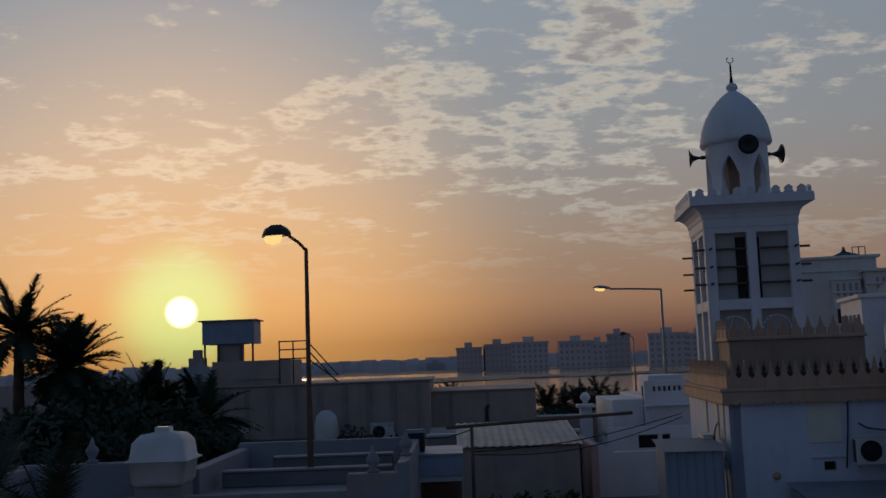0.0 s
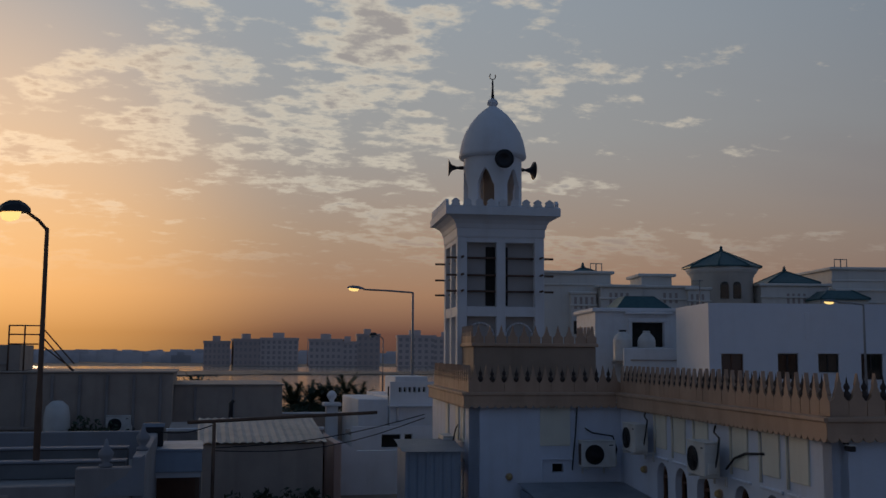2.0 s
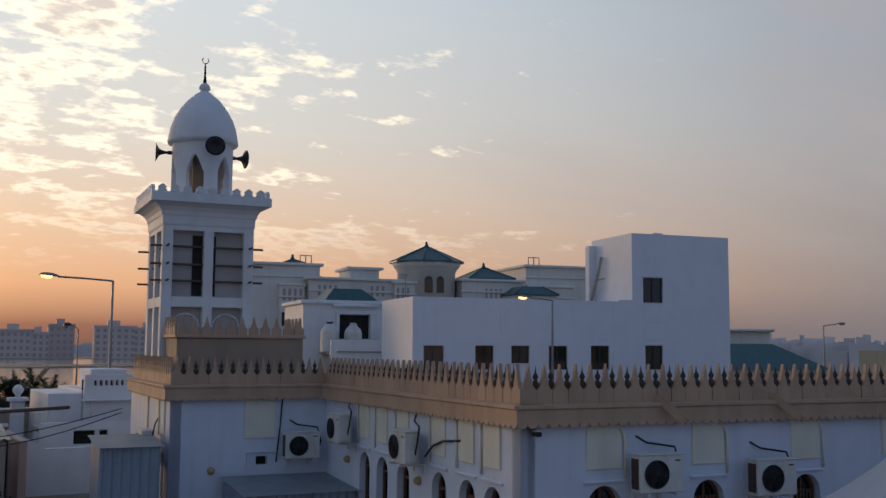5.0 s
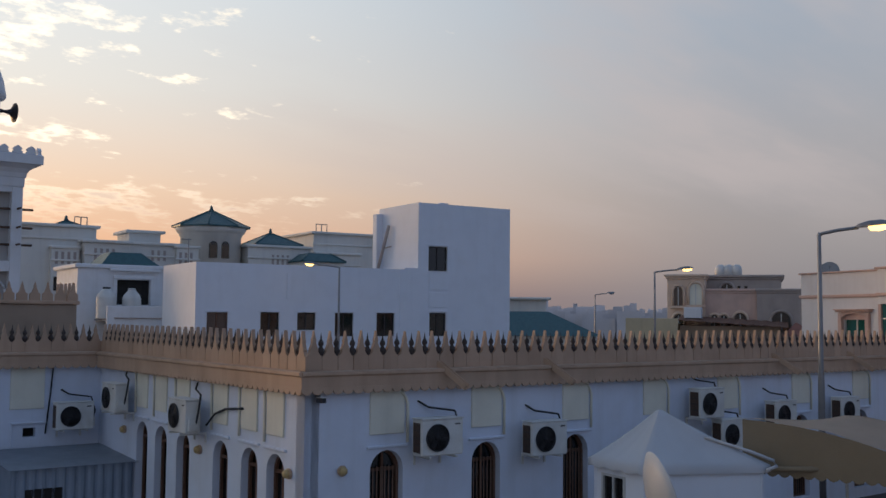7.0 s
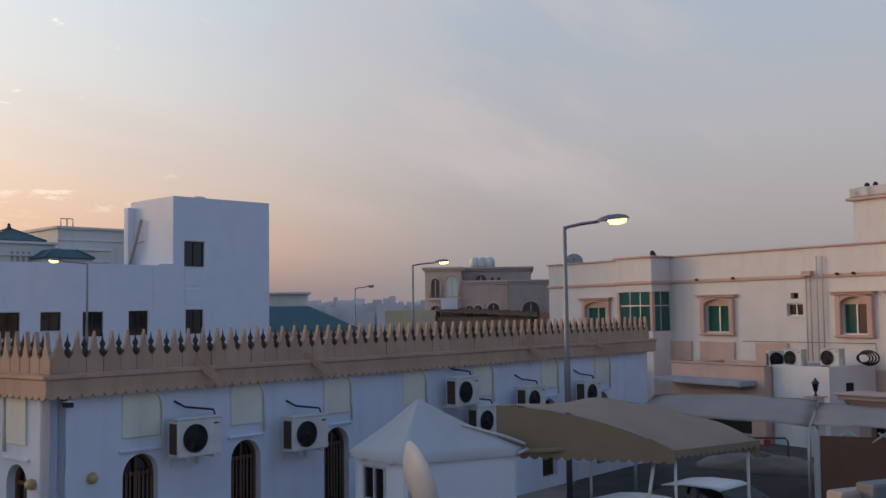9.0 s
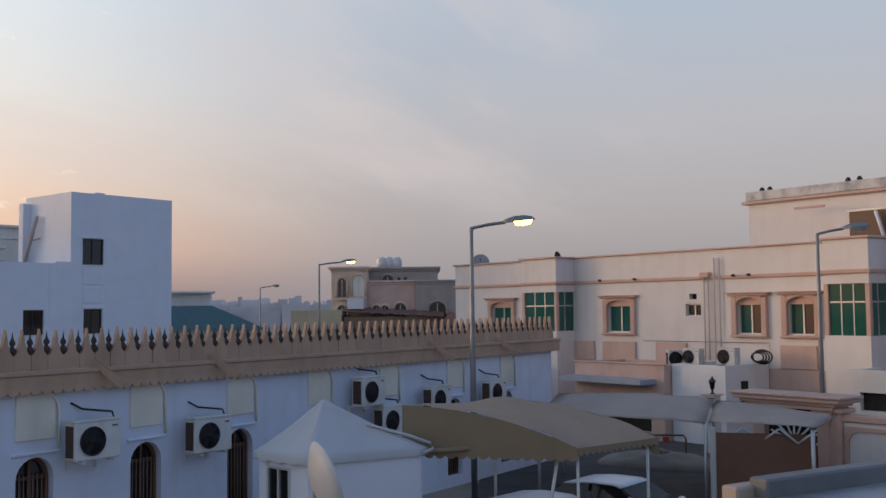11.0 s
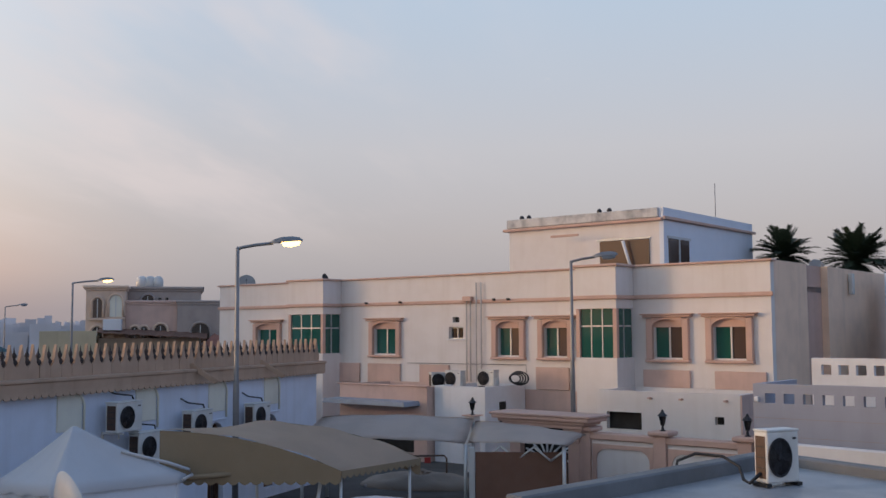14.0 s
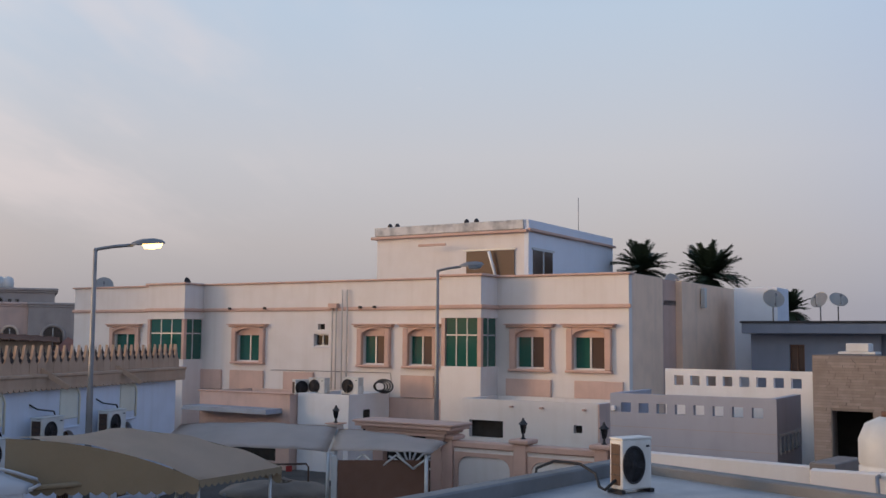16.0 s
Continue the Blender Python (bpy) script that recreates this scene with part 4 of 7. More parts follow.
# ---- far shore, water and town ----
def far_block(cx, cy, w, d, z1, floors, cols, mat, rot=0.0, win=True, label="haze-paled apartment block on the far shore"):
    t = thing("apartment_block", pose(cx, cy, GROUND, 0, 0, rot), label, "apartment block", "far apartment blocks")
    h = z1 - GROUND
    bx("wall", (-w / 2, w / 2, -d / 2, d / 2, 0, h), mat, t, 0)
    bx("parapet", (-w / 2 - 0.25, w / 2 + 0.25, -d / 2 - 0.25, d / 2 + 0.25, h + 0.01, h + 0.9), mat, t, 0)
    bx("lift_head", (-w * 0.18, w * 0.12, -2, 3, h + 0.9, h + 3.0), mat, t, 0)
    if win:
        ref = None
        for f in range(floors):
            for c in range(cols):
                m_ = pose(-w / 2 + (c + 0.5) * w / cols, -d / 2 - 0.03, (f + 0.55) * h / floors)
                if ref is None:
                    bm = bmesh.new()
                    box(bm, -min(0.7, w / cols * 0.25), min(0.7, w / cols * 0.25), -0.05, 0.06, -0.65, 0.65)
                    ref = part("window", bm, M_FARWIN, t)
                    ref.matrix_basis = m_
                else:
                    share("window", ref, m_, t)
    return t


def far_town():
    # the water, and the low spit that divides it
    bm = bmesh.new()
    v = [bm.verts.new(p) for p in ((-90, 96, GROUND + 0.03), (120, 96, GROUND + 0.03), (330, 398, GROUND + 0.03), (-220, 398, GROUND + 0.03))]
    bm.faces.new(v)
    ex = bmesh.ops.extrude_face_region(bm, geom=list(bm.faces))
    bmesh.ops.translate(bm, verts=[g for g in ex["geom"] if isinstance(g, bmesh.types.BMVert)], vec=(0, 0, -0.02))
    bmesh.ops.recalc_face_normals(bm, faces=bm.faces)
    tagged(part("water", bm, M_WATER), "calm inlet reflecting the evening sky", "water", kind="structure")
    bm = bmesh.new()
    n = 60
    for k in range(n):
        x = -150 + 330 * k / n
        y0 = 235 + 10 * math.sin(k * 0.23) + 4 * math.sin(k * 0.9)
        box(bm, x, x + 5.6, y0, y0 + 42 + 10 * math.sin(k * 0.31), GROUND + 0.035, GROUND + 0.25 + 0.1 * math.sin(k * 1.7))
    tagged(part("sand_spit", bm, M_GROUND), "low dark sand spit in the inlet", "ground", kind="structure")
    # apartment blocks straight over the water
    D = 430

    def at(a):
        return D * math.sin(radians(a)), D * math.cos(radians(a))
    rows = ((0.9, 10.5, 11.2, 4, 6, M_FARB), (2.5, 11.5, 12.2, 4, 6, M_FARB), (4.3, 15.5, 12.7, 5, 7, M_FARW), (6.9, 13.5, 12.4, 4, 6, M_FARW), (8.1, 9, 11.4, 4, 4, M_FARW),
            (9.2, 9.5, 14.6, 5, 4, M_FARB), (11.9, 16, 14.2, 5, 6, M_FARW), (13.6, 10, 13.6, 5, 4, M_FARW))
    for a, w, z1, fl, co, mat in rows:
        x, y = at(a)
        far_block(x, y, w, 12, z1, fl, co, mat, -a + random.uniform(-6, 6))
    bm = bmesh.new()
    x, y = at(5.85)
    tube(bm, [(x, y, GROUND), (x, y, 14.0)], 0.25, 6, r2=0.1)
    tagged(part("mast", bm, M_FARB), "thin mast between far blocks", "mast")
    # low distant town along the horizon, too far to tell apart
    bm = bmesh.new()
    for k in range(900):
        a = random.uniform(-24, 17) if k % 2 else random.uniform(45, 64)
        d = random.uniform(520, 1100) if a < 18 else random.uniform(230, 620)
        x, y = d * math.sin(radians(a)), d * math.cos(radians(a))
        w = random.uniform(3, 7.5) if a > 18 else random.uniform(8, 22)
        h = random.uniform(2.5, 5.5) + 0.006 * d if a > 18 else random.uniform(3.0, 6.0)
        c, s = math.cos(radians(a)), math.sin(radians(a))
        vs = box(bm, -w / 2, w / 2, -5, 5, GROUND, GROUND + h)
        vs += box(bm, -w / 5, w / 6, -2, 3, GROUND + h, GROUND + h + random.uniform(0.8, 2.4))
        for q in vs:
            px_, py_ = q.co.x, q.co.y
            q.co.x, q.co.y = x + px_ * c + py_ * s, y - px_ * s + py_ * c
    # the pale lavender carries the haze over the town in its colour
    tagged(part("distant_town", bm, material("hazed_town_render", (0.66, 0.64, 0.66), 0.9, spots=0.3, scale=0.06, bump=0)), "hazy low roofs of the distant town", "town", kind="stuff")


far_town()


# ---- street lamps ----
def street_lamp(base, head_z, arm_dir, arm, lit, style="arm", group="street lamps", mat=None):
    """A tapered pole with an arm and a lamp head. arm_dir: bearing in degrees, arm: its reach."""
    mat = mat or M_METAL
    x, y = base
    state = "glowing" if lit else "unlit"
    t = thing("street_lamp", pose(x, y, GROUND, 0, 0, -arm_dir), f"{state} street lamp on a tall grey steel pole", "street lamp", group)
    H = head_z - GROUND
    bm = bmesh.new()
    turned(bm, [(0.075, 0), (0.075, H * 0.5), (0.07, H * 0.52), (0.06, H * 0.55), (0.045, H - 0.05), (0.0, H)], 12)
    part("pole", bm, mat, t)
    bm = bmesh.new()
    turned(bm, [(0.2, 0), (0.2, 0.03), (0.12, 0.05), (0.0, 0.05)], 12)
    part("base_plate", bm, mat, t)
    bm = bmesh.new()
    rise = 0.08 if style == "arm" else 0.28
    tube(bm, [(0, -0.03, H - 0.12), (0, 0.06, H - 0.04), (0, arm * 0.5, H + rise * 0.4), (0, arm, H + rise)] if style == "arm" else [(0, -0.02, H - 0.1), (0, 0.18, H + 0.12), (0, arm, H + rise)], 0.04, 8)
    part("arm", bm, mat, t)
    head = frame_part("lamp_head", pose(0, arm, H + rise, 5 if style == "arm" else -4), t)
    L, W = (0.72, 0.17) if style == "arm" else (0.60, 0.26)
    bm = bmesh.new()
    rings = []
    for k, (s, w, zt) in enumerate(((-0.08, 0.4, 0.05), (0.05, 0.7, 0.09), (0.3, 1.0, 0.13), (0.65, 1.0, 0.13), (0.9, 0.85, 0.09), (1.0, 0.5, 0.03))):
        rings.append([bm.verts.new((W * w * u, L * s, zt * v * (1.0 if style == "arm" else 2.0))) for u, v in ((-1, 0), (-0.85, 0.6), (-0.4, 1), (0.4, 1), (0.85, 0.6), (1, 0))])
    for a, b in zip(rings, rings[1:]):
        for k in range(5):
            bm.faces.new((a[k], a[k + 1], b[k + 1], b[k]))
        bm.faces.new((a[5], a[0], b[0], b[5]))
    bm.faces.new(rings[0]), bm.faces.new(rings[-1])
    bmesh.ops.recalc_face_normals(bm, faces=bm.faces)
    part("housing", bm, M_DARK if style != "arm" else mat, head)
    bm = bmesh.new()
    rings = []
    for s, w, zt in ((0.28, 0.75, 0.0), (0.34, 0.85, -0.09), (0.6, 0.9, -0.12), (0.86, 0.75, -0.09), (0.93, 0.6, 0.0)):
        rings.append([bm.verts.new((W * w * u, L * s, zt * v * (1.0 if style == "arm" else 1.6) - 0.004)) for u, v in ((-1, 0), (-0.85, 0.7), (-0.4, 1), (0.4, 1), (0.85, 0.7), (1, 0))])
    for a, b in zip(rings, rings[1:]):
        for k in range(5):
            bm.faces.new((a[k], a[k + 1], b[k + 1], b[k]))
    part("lens", bm, M_LAMPGLOW if lit else M_LAMPOFF, head, "glowing sodium lens" if lit else "pale unlit lens")
    return t


street_lamp((-3.39, 23.73), 9.78, 250, 0.42, True, "short", mat=M_RUSTPOLE)
street_lamp((9.12, 43.97), 9.78, -79, 2.2, True)
street_lamp((15.7, 88.5), 8.4, -85, 0.6, False, "short")
street_lamp((31.75, 43.7), 9.62, -55, 1.15, True)
street_lamp((41.12, 30.22), 9.35, 140, 1.15, True)
street_lamp((22.1, 11.6), 9.05, 154, 0.85, True)
street_lamp((31.73, 5.0), 9.18, 172, 0.75, False)
street_lamp((69.3, 57.3), 9.1, 140, 1.0, False)


# ---- palms ----
def palm(base, height, label, n=26, L=2.3, r=0.16, droop=1.0, seed=1, top_only=False, lean=(0, 0), leaf=0.075, nleaf=42, group=""):
    rnd = random.Random(seed)
    t = thing("palm_tree", pose(*base), label, "palm tree", group)
    bm = bmesh.new()
    k = int(height / 0.3) + 2
    pts = [(lean[0] * (i / k) ** 2, lean[1] * (i / k) ** 2, height * i / k) for i in range(k + 1)]
    tube(bm, pts, r, 10, r2=r * 0.75)
    for v in bm.verts:
        f = 1 + 0.12 * (int(v.co.z / 0.3) % 2)
        v.co.x, v.co.y = v.co.x * f, v.co.y * f
    part("trunk", bm, M_TRUNK, t)
    bm = bmesh.new()
    top = Vector((lean[0], lean[1], height))
    for i in range(n):
        a = rnd.uniform(0, 6.283)
        e = rnd.uniform(-0.35, 1.35)
        d = Vector((math.cos(a) * math.cos(e), math.sin(a) * math.cos(e), math.sin(e)))
        Lf = L * rnd.uniform(0.75, 1.1)
        pts, p, dd = [top.copy()], top.copy(), d.copy()
        for q in range(8):
            dd = (dd + Vector((0, 0, -0.13 * droop * (1.2 - 0.6 * math.sin(e))))).normalized()
            p = p + dd * Lf / 8
            pts.append(p.copy())
        tube(bm, pts, 0.028, 4, r2=0.006)
        for q in range(nleaf):
            s = 0.12 + 0.88 * q / nleaf
            j = min(7, int(s * 8))
            f = s * 8 - j
            c = pts[j].lerp(pts[j + 1], f)
            tg = (pts[j + 1] - pts[j]).normalized()
            sd = tg.cross(Vector((0, 0, 1)))
            sd = sd.normalized() if sd.length > 0.05 else Vector((1, 0, 0))
            ll = 0.42 * (L / 2.3) * math.sin(math.pi * (0.12 + 0.8 * s)) + 0.08
            for sg in (-1, 1):
                out = (sd * sg + tg * 0.75 + Vector((0, 0, rnd.uniform(-0.25, 0.35)))).normalized()
                w = tg * leaf * 0.5
                bm.faces.new([bm.verts.new(x_) for x_ in (c - w, c + w, c + out * ll * rnd.uniform(0.8, 1.1))])
    part("crown", bm, M_LEAF, t)
    return t


def shrub(base, size, label, seed=1, n=420, leaf=0.16, category="shrub"):
    """A loose bush: forked stems and many small leaves in uneven clumps."""
    rnd = random.Random(seed)
    t = thing("bush", pose(*base), label, category)
    bm = bmesh.new()
    tips = []
    for i in range(11):
        a = rnd.uniform(0, 6.283)
        p = Vector((math.cos(a) * size[0] * rnd.uniform(0.1, 0.85), math.sin(a) * size[1] * rnd.uniform(0.1, 0.85), size[2] * rnd.uniform(0.5, 0.95)))
        tube(bm, [(0, 0, 0), (p.x * 0.4, p.y * 0.4, p.z * 0.55), tuple(p)], 0.05, 5, r2=0.012)
        tips.append(p)
        tips.append(p * 0.7)
    part("stems", bm, M_TRUNK, t)
    bm = bmesh.new()
    for tip in tips:
        cr = rnd.uniform(0.22, 0.42) * min(size[0], size[2])
        for k in range(n // len(tips)):
            d = Vector((rnd.gauss(0, 1), rnd.gauss(0, 1), rnd.gauss(0, 0.8))).normalized() * cr * rnd.uniform(0.3, 1.15) ** 0.6
            c = tip + d
            u = Vector((rnd.gauss(0, 1), rnd.gauss(0, 1), rnd.gauss(0, 1))).normalized() * leaf
            w = u.orthogonal().normalized() * leaf * 0.42
            bm.faces.new([bm.verts.new(x_) for x_ in (c - u, c + w, c + u, c - w)])
    part("leaves", bm, M_LEAF, t)
    return t


palm((-14.2, 33.1, GROUND), 6.3, "tall date palm dark against the sunset", 60, 2.0, 0.2, seed=3, group="palms by the low houses")
palm((-12.7, 33.6, GROUND), 5.2, "bushy date palm dark against the sunset", 110, 1.8, 0.22, seed=5, group="palms by the low houses")
palm((-10.4, 34.8, GROUND), 3.6, "low date palm with drooping fronds", 70, 2.1, 0.2, seed=6, group="palms by the low houses")
palm((-8.6, 35.0, GROUND), 3.2, "low date palm with drooping fronds", 70, 2.0, 0.2, seed=8, group="palms by the low houses")
palm((-13.3, 31.5, GROUND), 2.4, "low date palm with drooping fronds", 60, 2.0, 0.2, seed=9, group="palms by the low houses")
for i, (x, y, s, h) in enumerate(((-14.2, 30.8, 1.9, 3.4), (-12.2, 31.3, 1.9, 3.7), (-10.4, 32.0, 1.9, 3.9), (-8.8, 32.6, 1.6, 3.6), (-7.6, 33.0, 1.1, 2.9), (-15.8, 31.5, 1.9, 3.6), (-11.0, 34.0, 1.8, 4.6), (-9.3, 34.2, 1.6, 4.4), (-12.8, 33.0, 1.7, 4.9), (-14.6, 32.3, 1.7, 4.3), (-11.6, 32.6, 1.7, 4.6))):
    shrub((x, y, GROUND), (s, s, h), "dense dark garden bush below the palms", 20 + i, 1500, 0.17)
palm((-5.6, 14.1, GROUND), 2.9, "palm with feathery fronds close to the house", 22, 1.5, 0.14, seed=12, leaf=0.03, nleaf=44, droop=0.8)
palm((-7.0, 15.4, GROUND), 3.2, "palm with feathery fronds close to the house", 20, 1.5, 0.14, seed=13, leaf=0.03, nleaf=44, droop=0.8)
for i, (x, y, h) in enumerate(((5.3, 60, 2.0), (6.3, 59.4, 2.2), (7.2, 60, 2.0), (8.3, 59.3, 2.7), (9.2, 59.2, 2.2), (5.9, 61, 1.8), (7.8, 61, 2.0), (-0.2, 58, 2.6))):
    palm((x, y, GROUND), h, "dark date palm by the water", 40, 1.6, 0.16, seed=30 + i, group="palms by the water", nleaf=20)
for i, x in enumerate((5.4, 6.8, 8.2, 9.2)):
    shrub((x, 58.5, GROUND), (1.1, 0.8, 1.9), "dark bush under the palms by the water", 50 + i, 500, 0.14)
palm((50.15, -2.2, GROUND), 8.3, "green date palm behind the villa", 90, 1.65, 0.2, seed=41, group="palms behind the villa")
palm((50.7, -5.45, GROUND), 8.0, "green date palm behind the villa", 110, 1.9, 0.2, seed=42, group="palms behind the villa")
palm((56.1, -10.1, GROUND), 6.5, "green date palm behind the villa", 70, 1.4, 0.2, seed=43, group="palms behind the villa")

# ---- villa across the street ----
V = facing(113, 32.7)


def villa_window(t, x0, x1, z0=5.98, z1=7.05, brown_side=True):
    """An arched-head window in a salmon moulded surround with a flat cornice."""
    w = frame_part("window", pose(0, 0, 0), t)
    cx = (x0 + x1) / 2
    bx("pane", (x0, cx, 0.14, 0.16, z0, z1), M_GREENGLASS, w, 0)
    bx("pane", (cx, x1, 0.14, 0.16, z0, z1), M_BROWNGLASS if brown_side else M_GREENGLASS, w, 0)
    bx("mullion", (cx - 0.03, cx + 0.03, 0.1, 0.14, z0, z1), M_FRAME, w, 0)
    for s in (x0, x1 - 0.04):
        bx("frame", (s, s + 0.04, 0.1, 0.14, z0, z1), M_FRAME, w, 0)
    # arched head panel over the glass
    bm = bmesh.new()
    hw = (x1 - x0) / 2
    pts = [(-hw, 0)] + [(-hw * math.cos(math.pi * k / 10), 0.02 + 0.26 * math.sin(math.pi * k / 10)) for k in range(11)] + [(hw, 0)]
    prism(bm, pts, 0.03, 0.12)
    q = part("arched_head", bm, M_SANDTRIM, w)
    q.matrix_basis = pose(cx, 0, z1)
    for s0, s1 in ((x0 - 0.24, x0), (x1, x1 + 0.24)):
        bx("jamb", (s0, s1, -0.15, 0.02, z0 - 0.06, z1 + 0.30), M_SANDTRIM, w, 0.025)
    bm = bmesh.new()      # spandrel round the arch
    n = 10
    top, bot = [], []
    for k in range(n + 1):
        a = math.pi * k / n
        bot.append((cx - hw * math.cos(a), z1 + 0.02 + 0.26 * math.sin(a)))
        top.append((cx - hw * math.cos(a), z1 + 0.34))
    for k in range(n):
        v = [bm.verts.new((p[0], y, p[1])) for y in (-0.14, 0.02) for p in (bot[k], bot[k + 1], top[k + 1], top[k])]
        for q in ((0, 1, 2, 3), (7, 6, 5, 4), (0, 4, 5, 1), (2, 6, 7, 3)):
            bm.faces.new([v[c] for c in q])
    part("spandrel", bm, M_SANDTRIM, w)
    bx("cornice", (x0 - 0.36, x1 + 0.36, -0.22, 0.02, z1 + 0.345, z1 + 0.43), M_SANDTRIM, w, 0.03)
    bx("cornice_cap", (x0 - 0.42, x1 + 0.42, -0.27, 0.02, z1 + 0.432, z1 + 0.48), M_SANDTRIM, w, 0.015)
    bx("sill", (x0 - 0.27, x1 + 0.27, -0.19, 0.1, z0 - 0.16, z0 - 0.062), M_SANDTRIM, w, 0.025)


def bay(t, x0, x1, out):
    """A projecting bay with green glass on two floors' height and its own parapet."""
    y = -out
    bx("bay_wall", (x0, x1, y, -0.002, 1.9, 5.98), M_VILLA, t, 0.01)
    bx("bay_head", (x0, x1, y, -0.002, 7.72, 9.22), M_VILLA, t, 0.01)
    bx("bay_coping", (x0 - 0.1, x1 + 0.1, y - 0.1, 0.3, 9.222, 9.31), M_SANDTRIM, t, 0.02)
    bx("bay_string_course", (x0 - 0.09, x1 + 0.09, y - 0.09, -0.002, 8.05, 8.20), M_SANDTRIM, t, 0.03)
    for px_ in (x0, x1 - 0.16):
        bx("bay_post", (px_, px_ + 0.16, y + 0.01, y + 0.17, 5.98, 7.72), M_SANDTRIM, t, 0.01)
    g = frame_part("window", pose(0, 0, 0), t)
    xs = [x0 + 0.16 + (x1 - x0 - 0.32) * k / 3 for k in range(4)]
    for k in range(3):
        for z0, z1 in ((5.98, 7.08), (7.13, 7.72)):
            bx("pane", (xs[k] + 0.025, xs[k + 1] - 0.025, y + 0.08, y + 0.1, z0, z1), M_GREENGLASS, g, 0)
    for k in range(1, 3):
        bx("mullion", (xs[k] - 0.018, xs[k] + 0.018, y + 0.06, y + 0.11, 5.98, 7.72), M_FRAME, g, 0)
    bx("transom", (xs[0], xs[3], y + 0.06, y + 0.11, 7.08, 7.13), M_FRAME, g, 0)
    for sx in (x0 + 0.08, x1 - 0.1):
        for z0, z1 in ((5.98, 7.08), (7.13, 7.72)):
            n = 2
            for k in range(n):
                L = (out - 0.2) / n
                bx("pane", (sx, sx + 0.02, y + 0.18 + k * L, y + 0.16 + (k + 1) * L, z0, z1), M_GREENGLASS, g, 0)
        bx("transom", (sx - 0.02, sx + 0.04, y + 0.17, -0.02, 7.08, 7.13), M_FRAME, g, 0)
        bx("mullion", (sx - 0.02, sx + 0.04, y + out / 2 - 0.02, y + out / 2 + 0.03, 5.98, 7.72), M_FRAME, g, 0)


M_WORN = material("weather_stained_paint", (0.62, 0.61, 0.60), 0.85, spots=0.33, scale=2.2, streak=0.6, tint=(0.25, 0.25, 0.26))


def villa():
    t = building("villa", V, "two-storey cream villa with salmon mouldings and green windows", "villa")
    wins = [(-38.35, -36.85), (-30.57, -29.22), (-23.85, -22.75), (-21.65, -20.55), (-17.0, -15.85), (-14.75, -13.55)]
    holes = [(a, b, 5.98, 7.33) for a, b in wins] + [(-26.36, -25.6, 6.62, 7.12), (-26.16, -25.8, 7.3, 7.52)]
    wall("front_wall", -41.3, -12.7, 1.9, 9.22, 0.3, holes, M_VILLA, t)
    for a, b in wins:
        villa_window(t, a, b, brown_side=a > -25)
    window(t, pose(0, 0, 0), -26.36, -25.6, 6.62, 7.12, M_DARKGLASS, M_FRAME, 1)
    bx("vent", (-26.18, -25.78, 0.2, 0.24, 7.28, 7.52), M_VOID, t, 0)
    for a, b in ((-41.4, -34.9), (-32.62, -19.45), (-17.78, -12.6)):
        bx("coping", (a, b, -0.1, 0.32, 9.222, 9.30), M_SANDTRIM, t, 0.02)
        bx("string_course", (a, b, -0.08, -0.002, 8.06, 8.21), M_SANDTRIM, t, 0.03)
    bay(t, -34.9, -32.62, 1.15)
    bay(t, -19.45, -17.78, 1.25)
    # salmon aprons below the windows
    for a, b in ((-30.9, -29.0), (-27.9, -26.3), (-22.0, -20.5), (-17.4, -15.6), (-14.7, -12.9), (-33.0, -31.4)):
        bx("apron_panel", (a, b, -0.10, -0.002, 4.7, 5.55), M_PINK, t, 0.02)
    bx("plinth", (-41.3, -12.72, -0.05, -0.002, 1.9, 4.68), M_PINK, t, 0.01)
    # downpipes with clips
    for x in (-25.35, -25.15, -24.85, -24.6):
        bm = bmesh.new()
        tube(bm, [(x, -0.1, 4.9), (x, -0.1, 8.2 if x < -25 else 8.9)], 0.028, 8)
        part("downpipe", bm, M_PIPE, t)
    bx("pipe_box", (-25.5, -25.05, -0.22, -0.002, 8.15, 8.35), M_SANDTRIM, t, 0.02)
    bm = bmesh.new()
    tube(bm, [(-28.6, -0.04, 5.6), (-22.5, -0.04, 5.62), (-22.4, -0.04, 5.0)], 0.012, 4)
    part("wall_wire", bm, M_DARK, t)
    # right side, in plain plaster, with a recessed bay
    bx("side_wall", (-12.95, -12.7, 0.3, 3.4, 1.9, 9.28), M_VILLASIDE, t, 0)
    bx("side_wall", (-13.2, -12.95, 3.4, 5.6, 1.9, 9.28), M_SANDTRIM, t, 0)
    bx("side_wall", (-12.95, -12.7, 5.6, 13.3, 1.9, 9.28), M_VILLASIDE, t, 0)
    bx("back_wall", (-41.3, -12.95, 13.1, 13.3, 1.9, 9.22), M_VILLASIDE, t, 0)
    bx("left_wall", (-41.3, -41.0, 0.3, 13.1, 1.9, 9.22), M_VILLA, t, 0)
    bx("roof", (-41.0, -12.95, 0.3, 15.0, 8.3, 8.5), M_ROOF, t, 0)
    bx("wall_light", (-12.68, -12.5, 7.9, 8.15, 8.3, 9.1), M_FRAME, t, 0.02)
    # roof room
    bx("penthouse_wall", (-27.0, -19.4, 5.3, 14.6, 8.5, 11.620), M_VILLA, t, 0)
    bx("penthouse_cornice", (-27.25, -19.2, 5.1, 10.2, 11.470, 11.590), M_SANDTRIM, t, 0.02)
    bx("penthouse_parapet", (-27.1, -19.402, 5.2, 14.5, 11.622, 12.020), M_WORN, t, 0.02)
    bx("penthouse_side", (-19.4, -19.2, 5.3, 14.6, 8.5, 12.020), M_BLUEWHITE, t, 0)
